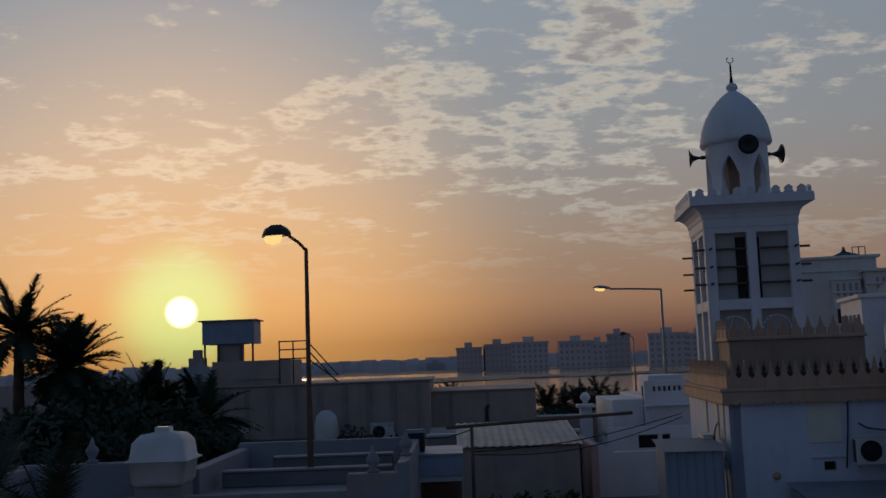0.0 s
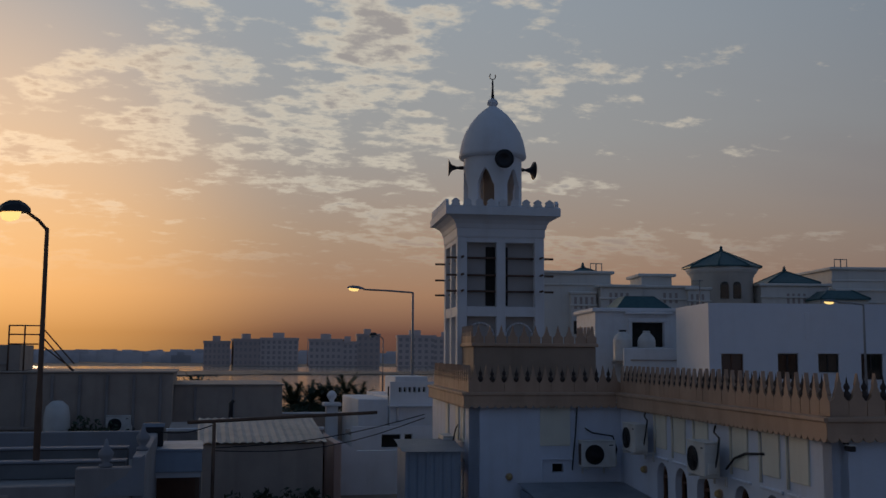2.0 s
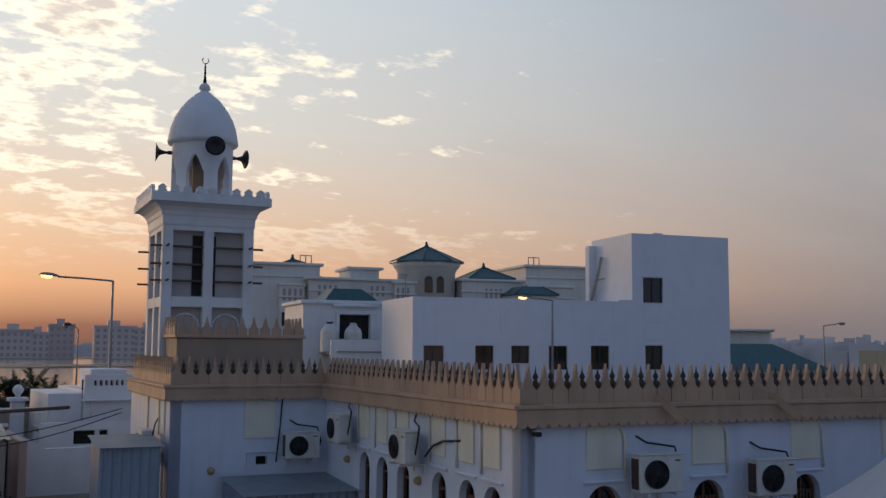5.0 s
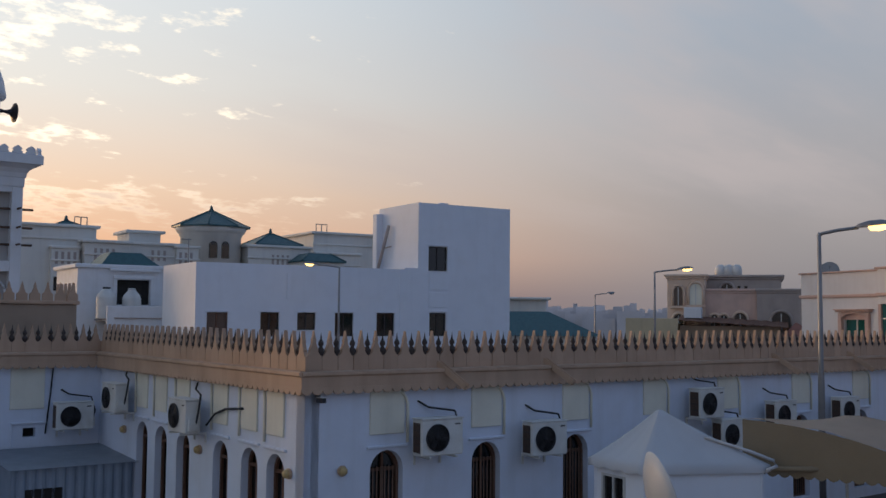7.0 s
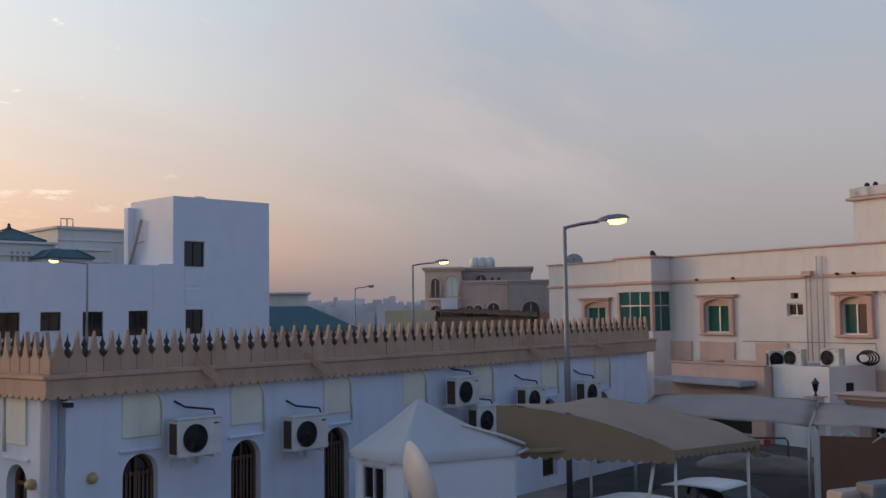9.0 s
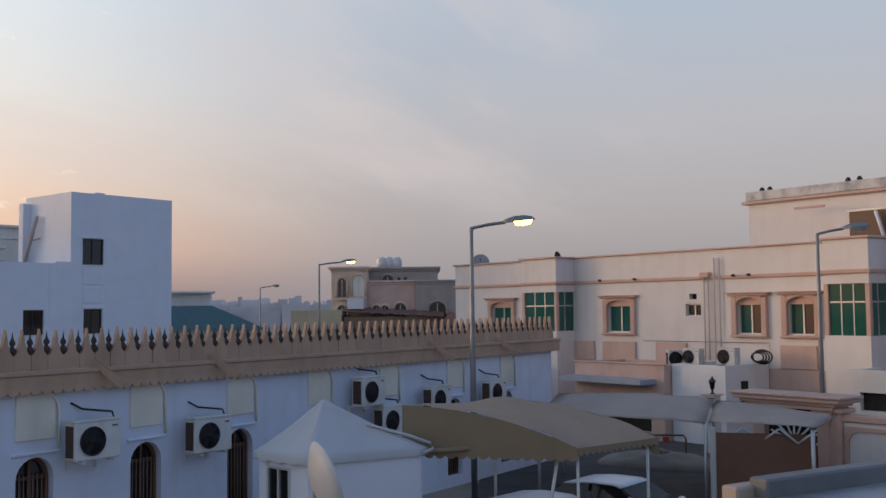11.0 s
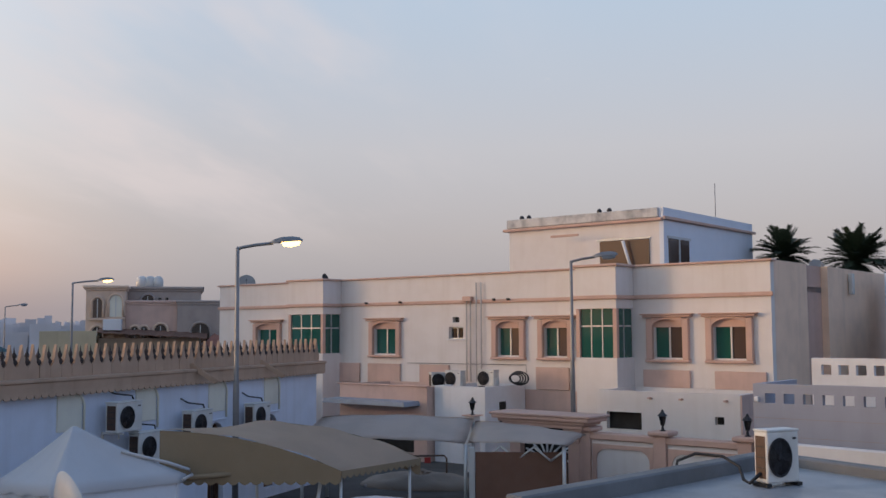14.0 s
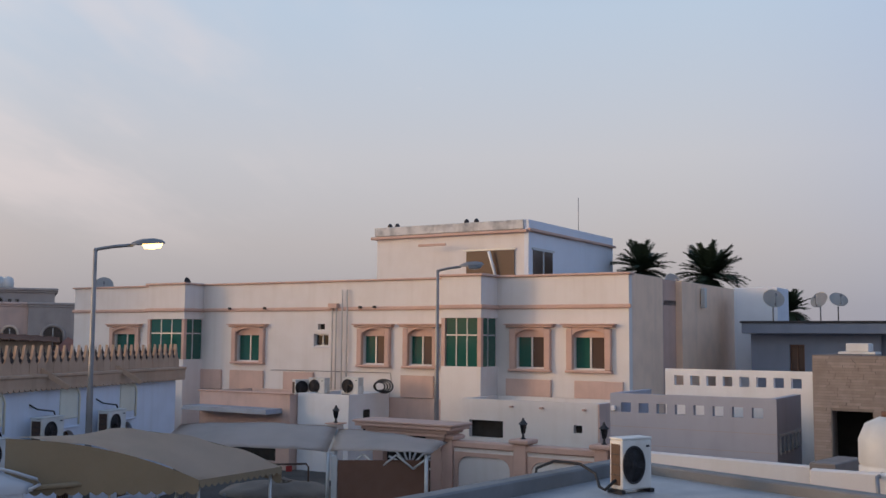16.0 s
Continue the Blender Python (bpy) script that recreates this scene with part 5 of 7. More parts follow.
    bx("penthouse_side_band", (-19.2, -19.05, 5.2, 14.7, 11.520, 11.640), M_SANDTRIM, t, 0.02)
    bx("roof_window", (-22.2, -19.85, 5.24, 5.29, 9.6, 10.75), M_BROWNGLASS, t, 0)
    bx("roof_window_frame", (-22.3, -19.75, 5.2, 5.238, 10.75, 10.85), M_FRAME, t, 0.01)
    bx("roof_window", (-19.198, -19.17, 5.7, 7.6, 9.5, 10.75), M_BROWNGLASS, t, 0)
    bx("roof_window_frame", (-19.17, -19.14, 6.6, 6.7, 9.5, 10.75), M_FRAME, t, 0)
    bx("roof_window_frame", (-19.2, -19.13, 5.6, 7.7, 10.75, 10.85), M_FRAME, t, 0)
    bx("side_hood", (-19.2, -18.9, 9.6, 11.2, 9.9, 10.0), M_TAUPE, t, 0.01)
    bm = bmesh.new()
    tube(bm, [(-20.6, 5.1, 9.4), (-20.95, 5.0, 10.7)], 0.07, 6)
    part("leaning_board", bm, M_WHITE, t)
    bm = bmesh.new()
    tube(bm, [(-19.9, 12, 12.0), (-19.9, 12, 13.8)], 0.018, 5)
    part("aerial", bm, M_METAL, t)
    for x in (-26.5, -26.1, -22.4, -21.9):
        bm = bmesh.new()
        turned(bm, [(0.1, 12.02), (0.12, 12.12), (0.06, 12.22), (0, 12.23)], 8, cx=x, cy=5.6)
        part("roof_vent", bm, M_DARK, t)
    bx("signboard_arm", (-24.3, -22.9, 4.6, 4.68, 11.0, 11.1), M_SANDTRIM, t, 0.01)
    for x in (-31.0, -29.0, -24.0, -23.3):
        bx("spotlight", (x, x + 0.12, -0.2, -0.08, 8.14, 8.24), M_DARK, t, 0.02)


villa()


def satellite_dish(m, label, r=0.45, face=(60, 20), mat=None):
    t = thing("satellite_dish", m, label, "satellite dish", "satellite dishes")
    bm = bmesh.new()
    tube(bm, [(0, 0, 0), (0, 0, 0.6)], 0.03, 6)
    part("mast", bm, M_METAL, t)
    bm = bmesh.new()
    turned(bm, [(r, r * 0.32), (r * 0.75, r * 0.19), (r * 0.4, r * 0.06), (0, 0), (r * 0.4, r * 0.06 - 0.015), (r * 0.75, r * 0.19 - 0.015), (r, r * 0.32 - 0.012), (r, r * 0.32)][::-1], 24)
    q = part("dish", bm, mat or M_DISH, t)
    q.matrix_basis = pose(0, 0, 0.6 + r * 0.6, face[0], 0, face[1])
    bm = bmesh.new()
    tube(bm, [(0, 0, -0.02), (0, -r * 0.9, r * 0.5), (0, -r * 0.1, r * 1.1)], 0.014, 5)
    box(bm, -0.04, 0.04, -r * 0.1 - 0.05, -r * 0.1 + 0.05, r * 1.05, r * 1.2)
    q = part("feed_arm", bm, M_METAL, t)
    q.matrix_basis = pose(0, 0, 0.6 + r * 0.6, face[0], 0, face[1])
    return t


satellite_dish(V @ pose(-34.6, 0.8, 8.5), "dark satellite dish on the villa roof", 0.36, (80, 110), M_DARK)
satellite_dish(V @ pose(-40.2, 0.8, 8.5), "grey satellite dish on the villa roof", 0.45, (65, 50))
satellite_dish(V @ pose(-14.6, 9.5, 8.5), "pale satellite dish on the villa roof", 0.4, (70, 80))
satellite_dish(V @ pose(-13.6, 7.0, 8.5), "pale satellite dish on the villa roof", 0.35, (70, 60))
satellite_dish(facing(113, 41) @ pose(-9.9, 0, 7.74), "grey satellite dish on the blue-grey house roof", 0.42, (60, 30))
satellite_dish(facing(113, 41) @ pose(-8.2, 0.5, 7.74), "white satellite dish on the blue-grey house roof", 0.35, (60, -20))
satellite_dish(facing(113, 41) @ pose(-7.6, 0.8, 7.74), "white satellite dish on the blue-grey house roof", 0.35, (50, 30))


def annex(name, label, n, P, x0, x1, d, z1, mat, win=(), base=1.9):
    t = building(name, facing(n, P), label, "outbuilding")
    wall("front_wall", x0, x1, base, z1, 0.2, list(win), mat, t)
    bx("left_wall", (x0, x0 + 0.2, 0.2, d, base, z1 - 0.001), mat, t, 0)
    bx("right_wall", (x1 - 0.2, x1, 0.2, d, base, z1 - 0.001), mat, t, 0)
    bx("back_wall", (x0 + 0.2, x1 - 0.2, d - 0.2, d, base, z1 - 0.002), mat, t, 0)
    bx("roof", (x0 + 0.2, x1 - 0.2, 0.2, d - 0.2, z1 - 0.32, z1 - 0.15), M_ROOF, t, 0)
    for h in win:
        bx("dark_opening", (h[0] - 0.02, h[1] + 0.02, 0.21, 0.24, h[2] - 0.02, h[3] + 0.02), M_VOID, t, 0)
    return t


a_ = annex("annex", "cream single-storey annex with a flat roof before the villa", 113, 30, -17.75, -12.72, 2.5, 4.95, M_VILLA, [(-17.4, -16.1, 3.68, 4.25), (-13.55, -13.25, 4.0, 4.25)])
for x in (-15.8, -14.7, -13.2):
    bx("spout", (x, x + 0.1, -0.16, 0.05, 4.72, 4.78), M_SANDTRIM, a_, 0.01)
bx("side_band", (-12.71, -12.66, 0, 2.5, 1.9, 4.94), M_PINK, a_, 0)
a_ = annex("annex", "white annex carrying air conditioners and hoses", 113, 30, -24.9, -22.5, 2.6, 4.88, M_WHITE, [])
bx("dark_window", (-22.499, -22.48, 0.9, 1.3, 3.2, 4.3), M_VOID, a_, 0)
a_ = annex("annex", "salmon annex with a blue-grey metal awning", 113, 29.6, -29.6, -24.95, 3.0, 4.82, M_PINK, [(-29.2, -25.6, 2.3, 3.55)])
bx("parapet_cap", (-29.7, -24.9, -0.06, 0.2, 4.822, 4.88), M_SANDTRIM, a_, 0.02)
bm = bmesh.new()
prism(bm, [(-29.7, 4.12), (-25.3, 4.12), (-25.35, 4.30), (-29.6, 4.30)], -0.9, 0.0)
part("awning", bm, M_CORR, a_, "blue-grey sheet metal awning")
a_ = annex("annex", "salmon carport wall with dark openings", 113, 30.4, -41.0, -33.2, 2.0, 4.55, M_PINK, [(-38.2, -36.4, 3.0, 4.1), (-35.9, -34.0, 3.0, 4.1)])
ac_unit(facing(113, 31.2) @ pose(-24.7, 0, 4.80), "off-white air conditioner standing on the annex roof", on_wall=False, w=0.78, h=0.6)
ac_unit(facing(113, 31.2) @ pose(-23.1, 0, 4.86), "off-white air conditioner standing on the annex roof", on_wall=False, w=0.78, h=0.6)
ac_unit(facing(113, 31.0) @ pose(-25.6, 0, 4.76, 0, 0, 60), "off-white air conditioner standing on the annex roof", on_wall=False, w=0.7, h=0.55)
t_ = thing("pipe_coil", facing(113, 31.0) @ pose(-22.2, 0.5, 4.90), "coiled black hoses lying on the annex roof", "hose")
for k in range(4):
    bm = bmesh.new()
    r = 0.20 + 0.04 * k
    tube(bm, [(r * 1.3 * math.cos(q * 0.45), 0.1 * k, 0.25 + r * 0.8 * math.sin(q * 0.45)) for q in range(15)], 0.03, 6)
    part("hose", bm, M_BLACK, t_)


# ---- the villa's compound wall and gate ----
def compound_wall():
    t = thing("compound_wall", facing(113, 26.5), "cream compound wall with salmon piers and arched panels", "wall")
    bx("wall", (-16.0, -10.9, 0, 0.25, 1.95, 3.72), M_VILLA, t, 0.01)
    bx("coping", (-16.0, -10.9, -0.08, 0.33, 3.722, 3.92), M_SANDTRIM, t, 0.03)
    for x in (-16.1, -13.62, -11.1):
        bx("pier", (x - 0.2, x + 0.2, -0.12, 0.37, 1.95, 3.95), M_SANDTRIM, t, 0.02)
        bx("pier_cap", (x - 0.32, x + 0.32, -0.22, 0.47, 3.952, 4.08), M_SANDTRIM, t, 0.03)
    for x0, x1 in ((-15.85, -13.85), (-13.4, -11.35)):
        bm = bmesh.new()
        r = 0.35
        out = [(x0, 2.0), (x0, 3.6), (x1, 3.6), (x1, 2.0)]
        inn = [(x0 + 0.12, 2.0), (x0 + 0.12, 3.48 - r)] + [(x0 + 0.12 + r * (1 - math.cos(q * math.pi / 10)), 3.48 - r + r * math.sin(q * math.pi / 10)) for q in range(1, 6)]
        inn += [(x1 - 0.12 - r * (1 - math.cos(q * math.pi / 10)), 3.48 - r + r * math.sin(q * math.pi / 10)) for q in range(5, 0, -1)] + [(x1 - 0.12, 3.48 - r), (x1 - 0.12, 2.0)]
        pts = out[:1] + inn + out[3:] + out[2:3] + out[1:2]
        prism(bm, pts[::-1], -0.05, -0.002)
        part("panel_surround", bm, M_SANDTRIM, t)
    return t


compound_wall()


def gate():
    t = thing("gate", facing(113, 26.5), "salmon gate portal with a white iron fan grille", "gate")
    for x in (-18.6, -16.45):
        bx("pillar", (x - 0.2, x + 0.2, -0.15, 0.4, 1.95, 4.0), M_SANDTRIM, t, 0.02)
        bm = bmesh.new()
        prism(bm, [(x - 0.2, 3.6), (x + 0.2, 3.6), (x + 0.34, 4.0), (x - 0.34, 4.0)], -0.22, 0.45)
        part("corbel", bm, M_SANDTRIM, t)
    for k, (e, z0, z1) in enumerate(((0.2, 4.0, 4.12), (0.32, 4.122, 4.22), (0.5, 4.222, 4.34), (0.58, 4.342, 4.42))):
        bx("lintel_mould", (-18.9 - e + 0.1, -16.15 + e - 0.1, -0.2 - e * 0.5, 0.45 + e * 0.5, z0, z1), M_SANDTRIM, t, 0.02)
    # near-black sheet standing for the shade inside the portal
    bx("shadow_gap", (-18.4, -16.65, 0.1, 0.15, 1.95, 4.0), M_VOID, t, 0)
    bm = bmesh.new()
    for k in range(9):
        a = math.pi * k / 8
        tube(bm, [(-17.5, 0.02, 3.0), (-17.5 + 0.85 * math.cos(a), 0.02, 3.0 + 0.75 * math.sin(a))], 0.035, 5)
    part("fan_grille", bm, M_WHITE, t, "white iron fan grille")
    for k in range(8):
        bm = bmesh.new()
        x = -18.3 + 0.23 * k
        tube(bm, [(x, 0.02, 1.97), (x, 0.02, 3.0)], 0.035, 5)
        part("upright", bm, M_WHITE, t)
    for k in range(4):
        bm = bmesh.new()
        tube(bm, [(-16.35 + 0.0, 0.0, 2.2 + 0.35 * k), (-16.05, -0.02, 2.2 + 0.35 * k)], 0.09, 6)
        part("dark_rosette", bm, M_DARK, t)


gate()


def wall_lantern(m):
    t = thing("lantern", m, "dark iron lantern on a wall pier", "lantern", "pier lanterns")
    bm = bmesh.new()
    turned(bm, [(0.10, 0), (0.05, 0.04), (0.03, 0.14), (0.07, 0.18), (0.0, 0.185)], 8)
    part("stem", bm, M_DARK, t)
    bm = bmesh.new()
    turned(bm, [(0.07, 0.18), (0.12, 0.42), (0.0, 0.43)], 6, smooth=False)
    part("glass", bm, M_DARKGLASS, t)
    bm = bmesh.new()
    turned(bm, [(0.16, 0.43), (0.05, 0.54), (0.03, 0.6), (0.0, 0.62)], 6, smooth=False)
    part("cap", bm, M_DARK, t)


for x in (-13.62, -11.1):
    wall_lantern(facing(113, 26.62) @ pose(x, 0, 4.08))
wall_lantern(facing(113, 28.6) @ pose(-22.0, 0, 4.0))
t_ = thing("pier", facing(113, 28.6), "plain cream pier carrying a lantern", "pier")
bx("shaft", (-22.2, -21.8, -0.2, 0.2, 1.95, 3.96), M_VILLA, t_, 0.02)
bx("cap", (-22.28, -21.72, -0.28, 0.28, 3.962, 4.0), M_SANDTRIM, t_, 0.01)


# ---- houses to the right ----
def grey_walls():
    t = building("grey_house", facing(113, 25), "grey-lavender flat-roofed house with a row of square openings", "house")
    wn = [(-9.95 + 0.48 * k, -9.68 + 0.48 * k, 5.12, 5.37) for k in range(8)]
    wall("front_wall", -10.25, -6.0, 1.9, 5.6, 0.18, wn, M_GREYWALL, t)
    bx("side_wall", (-6.18, -6.0, 0.18, 2.6, 1.9, 5.6), M_GREYWALL, t, 0)
    bx("left_wall", (-10.25, -10.07, 0.18, 2.6, 1.9, 5.6), M_GREYWALL, t, 0)
    bx("roof", (-10.07, -6.18, 0.18, 2.6, 4.7, 4.85), M_ROOF, t, 0)
    for z in (4.75, 4.3, 3.85):
        bx("groove", (-10.24, -6.01, -0.006, -0.001, z, z + 0.012), M_TAUPE, t, 0)
    w = frame_part("window", pose(0, 0, 0), t)
    for k in range(5):
        bx("pane", (-5.995, -5.985, 0.3 + 0.42 * k, 0.62 + 0.42 * k, 4.3, 4.68), M_DARKGLASS, w, 0)
        bx("frame", (-5.999, -5.97, 0.24 + 0.42 * k, 0.29 + 0.42 * k, 4.25, 4.72), M_FRAME, w, 0)
    bx("frame", (-5.999, -5.97, 0.2, 2.4, 4.68, 4.74), M_FRAME, w, 0)
    bx("wall_light", (-10.2, -10.08, -0.1, -0.002, 5.15, 5.28), M_WHITE, t, 0.02)
    t = building("roof_screen", facing(113, 29), "white roof screen wall pierced by square openings", "wall")
    wn = [(-9.88 + 0.475 * k, -9.6 + 0.475 * k, 5.68, 5.96) for k in range(8)]
    wall("screen", -10.15, -5.6, 1.9, 6.15, 0.2, wn, M_WHITE, t)
    t = building("blue_grey_house", facing(113, 40, 0.38), "blue-grey house with a dark overhanging flat roof", "house")
    wall("front_wall", -10.9, -6.2, 1.9, 7.25, 0.25, [(-9.45, -8.9, 5.6, 6.85), (-9.0 + 3.5, -8.4 + 3.5, 5.6, 6.8)], M_SLATE, t)
    bx("body", (-10.9, -2.0, 0.3, 6, 1.9, 7.25), M_SLATE, t, 0)
    window(t, pose(0, 0, 0), -9.45, -8.9, 5.6, 6.85, M_BROWNGLASS, M_WOOD, 1)
    bx("eave", (-11.1, -1.8, -0.6, 6.3, 7.26, 7.66), M_SLATE, t, 0.02)
    bx("eave_edge", (-11.15, -1.75, -0.65, 6.35, 7.662, 7.74), M_DARK, t, 0.01)
    # white roof cabin behind
    t = building("roof_cabin", facing(113, 43), "pale sheet-metal cabin on a roof", "cabin")
    bx("body", (-12.0, -10.2, 0, 2, 1.9, 9.2), M_BLUEWHITE, t, 0.02)
    # stone-clad house with separate courses
    t = building("stone_house", facing(113, 24), "house clad in pale brown split stone with a dark recess", "house")
    wall("front_wall", -4.95, 2.0, 1.9, 6.68, 0.25, [(-4.55, -3.7, 1.9, 5.45)], M_STONEWALL, t)
    bx("side", (-4.95, -4.7, 0.25, 5, 1.9, 6.68), M_STONEWALL, t, 0)
    bx("recess_back", (-4.7, -3.3, 1.4, 1.5, 1.9, 5.6), M_VOID, t, 0)
    bx("recess_window", (-4.0, -3.72, 0.8, 0.85, 4.3, 4.75), M_DARKGLASS, t, 0)
    bx("roof", (-4.7, 2.0, 0.25, 5, 6.3, 6.5), M_ROOF, t, 0)
    rnd = random.Random(4)
    ref = None
    z = 4.1
    count = 0
    while z < 6.64:
        x = -4.94
        while x < -2.6 and count < 280:
            w = rnd.uniform(0.25, 0.6)
            if x + w > -4.57 and x < -3.68 and z < 5.47:
                if x < -4.6:
                    w = -4.57 - x
                else:
                    x = -3.68
                    continue
            dpt = rnd.uniform(0.012, 0.03)
            m_ = pose(x + w / 2, -dpt / 2 - 0.001, z + 0.032) @ Matrix.Diagonal((max(0.05, w - 0.012), dpt, 0.056, 1))
            if ref is None:
                bm = bmesh.new()
                box(bm, -0.5, 0.5, -0.5, 0.5, -0.5, 0.5)
                ref = part("stone", bm, M_STONE, t)
                ref.matrix_basis = m_
            else:
                share("stone", ref, m_, t)
            count += 1
            x += w
        z += 0.064
    bx("roof_frame", (-4.5, -3.7, 0.6, 1.4, 6.7, 6.76), M_TANK, t, 0.01)
    bx("roof_frame", (-4.35, -3.85, 0.7, 1.3, 6.76, 6.95), M_TANK, t, 0.02)


M_SLATE = material("blue_grey_paint", (0.20, 0.23, 0.30), 0.8, spots=0.08, streak=0.15)
M_STONEWALL = material("stone_backing", (0.24, 0.20, 0.18), 0.9, spots=0.15, scale=3)
grey_walls()


def pink_house():
    """The sand, pink and grey house beyond the mosque's end."""
    base = facing(60, 76)
    t = building("pink_house", base, "sand, pink and grey house with arched windows and roof tanks", "house")

    def block(nm, x0, x1, y0, y1, z0, z1, mat, lip=0.0, bev=0.02):
        bx(nm, (x0, x1, y0, y1, z0, z1), mat, t, bev)
        if lip:
            bx("cornice", (x0 - lip * 0.5, x1 + lip * 0.5, y0 - lip * 0.5, y1, z1 + 0.002, z1 + 0.14), mat, t, 0.03)
            bx("cornice", (x0 - lip, x1 + lip, y0 - lip, y1, z1 + 0.142, z1 + 0.34), mat, t, 0.05)

    def arched(x, y, z0, w, h, r, surround, pane, sill=True):
        win = frame_part("window", pose(x, y, z0), t)
        bm = bmesh.new()
        prism(bm, arch(w, h, r), -0.05, 0.15)
        part("pane", bm, pane, win)
        bm = bmesh.new()
        o = arch(w + 0.10, h, r + 0.10)
        tube(bm, [(q[0], -0.08, q[1]) for q in [(w + 0.10, 0)] + o[2:] + [(-w - 0.10, 0)]], 0.10, 6)
        part("arch_mould", bm, surround, win)
        bx("mullion", (-0.03, 0.03, -0.08, -0.052, 0, h + r * 0.8), M_FRAME, win, 0)
        if sill:
            bx("sill", (-w - 0.25, w + 0.25, -0.22, 0.05, -0.22, -0.04), surround, win, 0.03)

    block("sand_tower", -7.5, -4.8, 0, 7, 1.9, 9.95, M_SANDHOUSE, 0.22)
    block("grey_upper_wall", -4.8, 0.5, 2.2, 9, 1.9, 9.98, M_TAUPE, 0.22)
    block("pink_wall", -4.798, -1.2, 0.3, 2.2, 1.9, 8.9, M_PINK, 0.10)
    block("grey_wall", -1.198, 4.6, 0.0, 2.2, 1.9, 8.9, M_TAUPE, 0.10)
    block("ochre_wall", -10.0, -6.4, -4, -3.7, 1.9, 7.05, M_SANDYEL)
    block("ochre_wing", -9.9, -6.5, -3.7, 0, 1.9, 6.7, M_SANDYEL)
    block("store_wall", -6.4, 0.4, -2.2, -0.2, 1.9, 6.55, M_BROWNBOX)
    block("white_box", -6.15, -4.95, -2.0, -0.6, 7.08, 7.85, M_WHITE)
    arched(-6.7, 0, 8.0, 0.30, 1.05, 0.34, M_SANDHOUSE, M_BROWNGLASS)
    arched(-5.45, 0, 8.05, 0.42, 1.10, 0.45, M_SANDHOUSE, M_PANEL)
    arched(-3.35, 2.2, 8.9, 0.42, 0.35, 0.42, M_TAUPE, M_DARKGLASS)
    arched(-6.7, 0, 6.3, 0.34, 0.7, 0.34, M_SANDHOUSE, M_DARKGLASS)
    for x, w in ((-4.15, 0.26), (-3.5, 0.26), (-2.35, 0.42)):
        arched(x, 0.3, 6.3, w, 0.75, w, M_SANDHOUSE, M_DARKGLASS)
    arched(0.45, 0.0, 6.2, 0.62, 0.8, 0.55, M_TAUPE, M_DARKGLASS)
    for x in (-2.6, -2.1):
        bx("slot_window", (x, x + 0.22, 2.17, 2.25, 8.95, 9.5), M_DARKGLASS, t, 0)
    bm = bmesh.new()          # sloping sheet roof with a ragged lower edge
    n = 36
    rows = []
    for k in range(n + 1):
        x = -6.5 + 7.4 * k / n
        dz = 0.03 * math.sin(k * 1.57) - 0.012 * k
        rows.append([bm.verts.new((x, y, z + dz)) for y, z in ((-2.9 - 0.08 * math.sin(k * 2.3), 6.95), (-0.1, 7.28))])
    for a, b in zip(rows, rows[1:]):
        bm.faces.new((a[0], b[0], b[1], a[1]))
    bmesh.ops.recalc_face_normals(bm, faces=bm.faces)
    bmesh.ops.solidify(bm, geom=list(bm.faces), thickness=0.05)
    part("sheet_roof", bm, M_RUST, t, "rusty brown sheet roof")
    bm = bmesh.new()
    v = [bm.verts.new(q) for q in ((0.5, -3.2, 5.9), (3.2, -3.2, 5.9), (3.2, -0.4, 5.9), (0.5, -0.4, 5.9), (1.4, -1.8, 6.85))]
    for q in ((0, 1, 4), (1, 2, 4), (2, 3, 4), (3, 0, 4), (3, 2, 1, 0)):
        bm.faces.new([v[c] for c in q])
    part("tiled_roof", bm, M_PINKTILE, t)
    for x in (-3.95, -3.35, -2.75):
        tk = thing("water_tank", base @ pose(x, 5.0, 10.32), "white domed water tank on the roof", "water tank", "roof tanks")
        bm = bmesh.new()
        turned(bm, [(0.40, 0), (0.42, 0.5), (0.36, 0.75), (0.2, 0.9), (0.0, 0.93)], 18)
        part("tank", bm, M_TANK, tk)


M_SANDHOUSE = material("sand_house_render", (0.74, 0.55, 0.42), 0.85, spots=0.1, streak=0.2, scale=0.6)
M_SANDYEL = material("ochre_render", (0.58, 0.48, 0.32), 0.85, spots=0.12, streak=0.3, scale=0.6)
M_PINKTILE = material("red_brown_tile", (0.26, 0.11, 0.08), 0.8, spots=0.2, scale=2)
pink_house()


def green_pavilion():
    t = building("green_roof_house", facing(45, 78), "low house with a dark green hipped roof", "house")
    bm = bmesh.new()
    v = [bm.verts.new(p) for p in ((-0.5, 0, 5.6), (8.0, 0, 5.6), (8.0, 7, 5.6), (-0.5, 7, 5.6), (0.4, 3.5, 7.5), (4.0, 3.5, 7.5))]
    for q in ((0, 1, 5, 4), (1, 2, 5), (2, 3, 4, 5), (3, 0, 4), (3, 2, 1, 0)):
        bm.faces.new([v[c] for c in q])
    part("tiled_roof", bm, M_GREENROOF, t, "dark green tiled roof")
    bx("wall", (0, 7.5, 0.4, 6.6, 1.9, 5.6), M_PALE, t, 0)
    bx("upper_wall", (-1.0, 4.0, 7.2, 12, 1.9, 8.5), M_PALE, t, 0)
    bx("upper_eave", (-1.4, 4.4, 6.8, 12.4, 8.5, 8.7), M_PALE, t, 0.05)


green_pavilion()

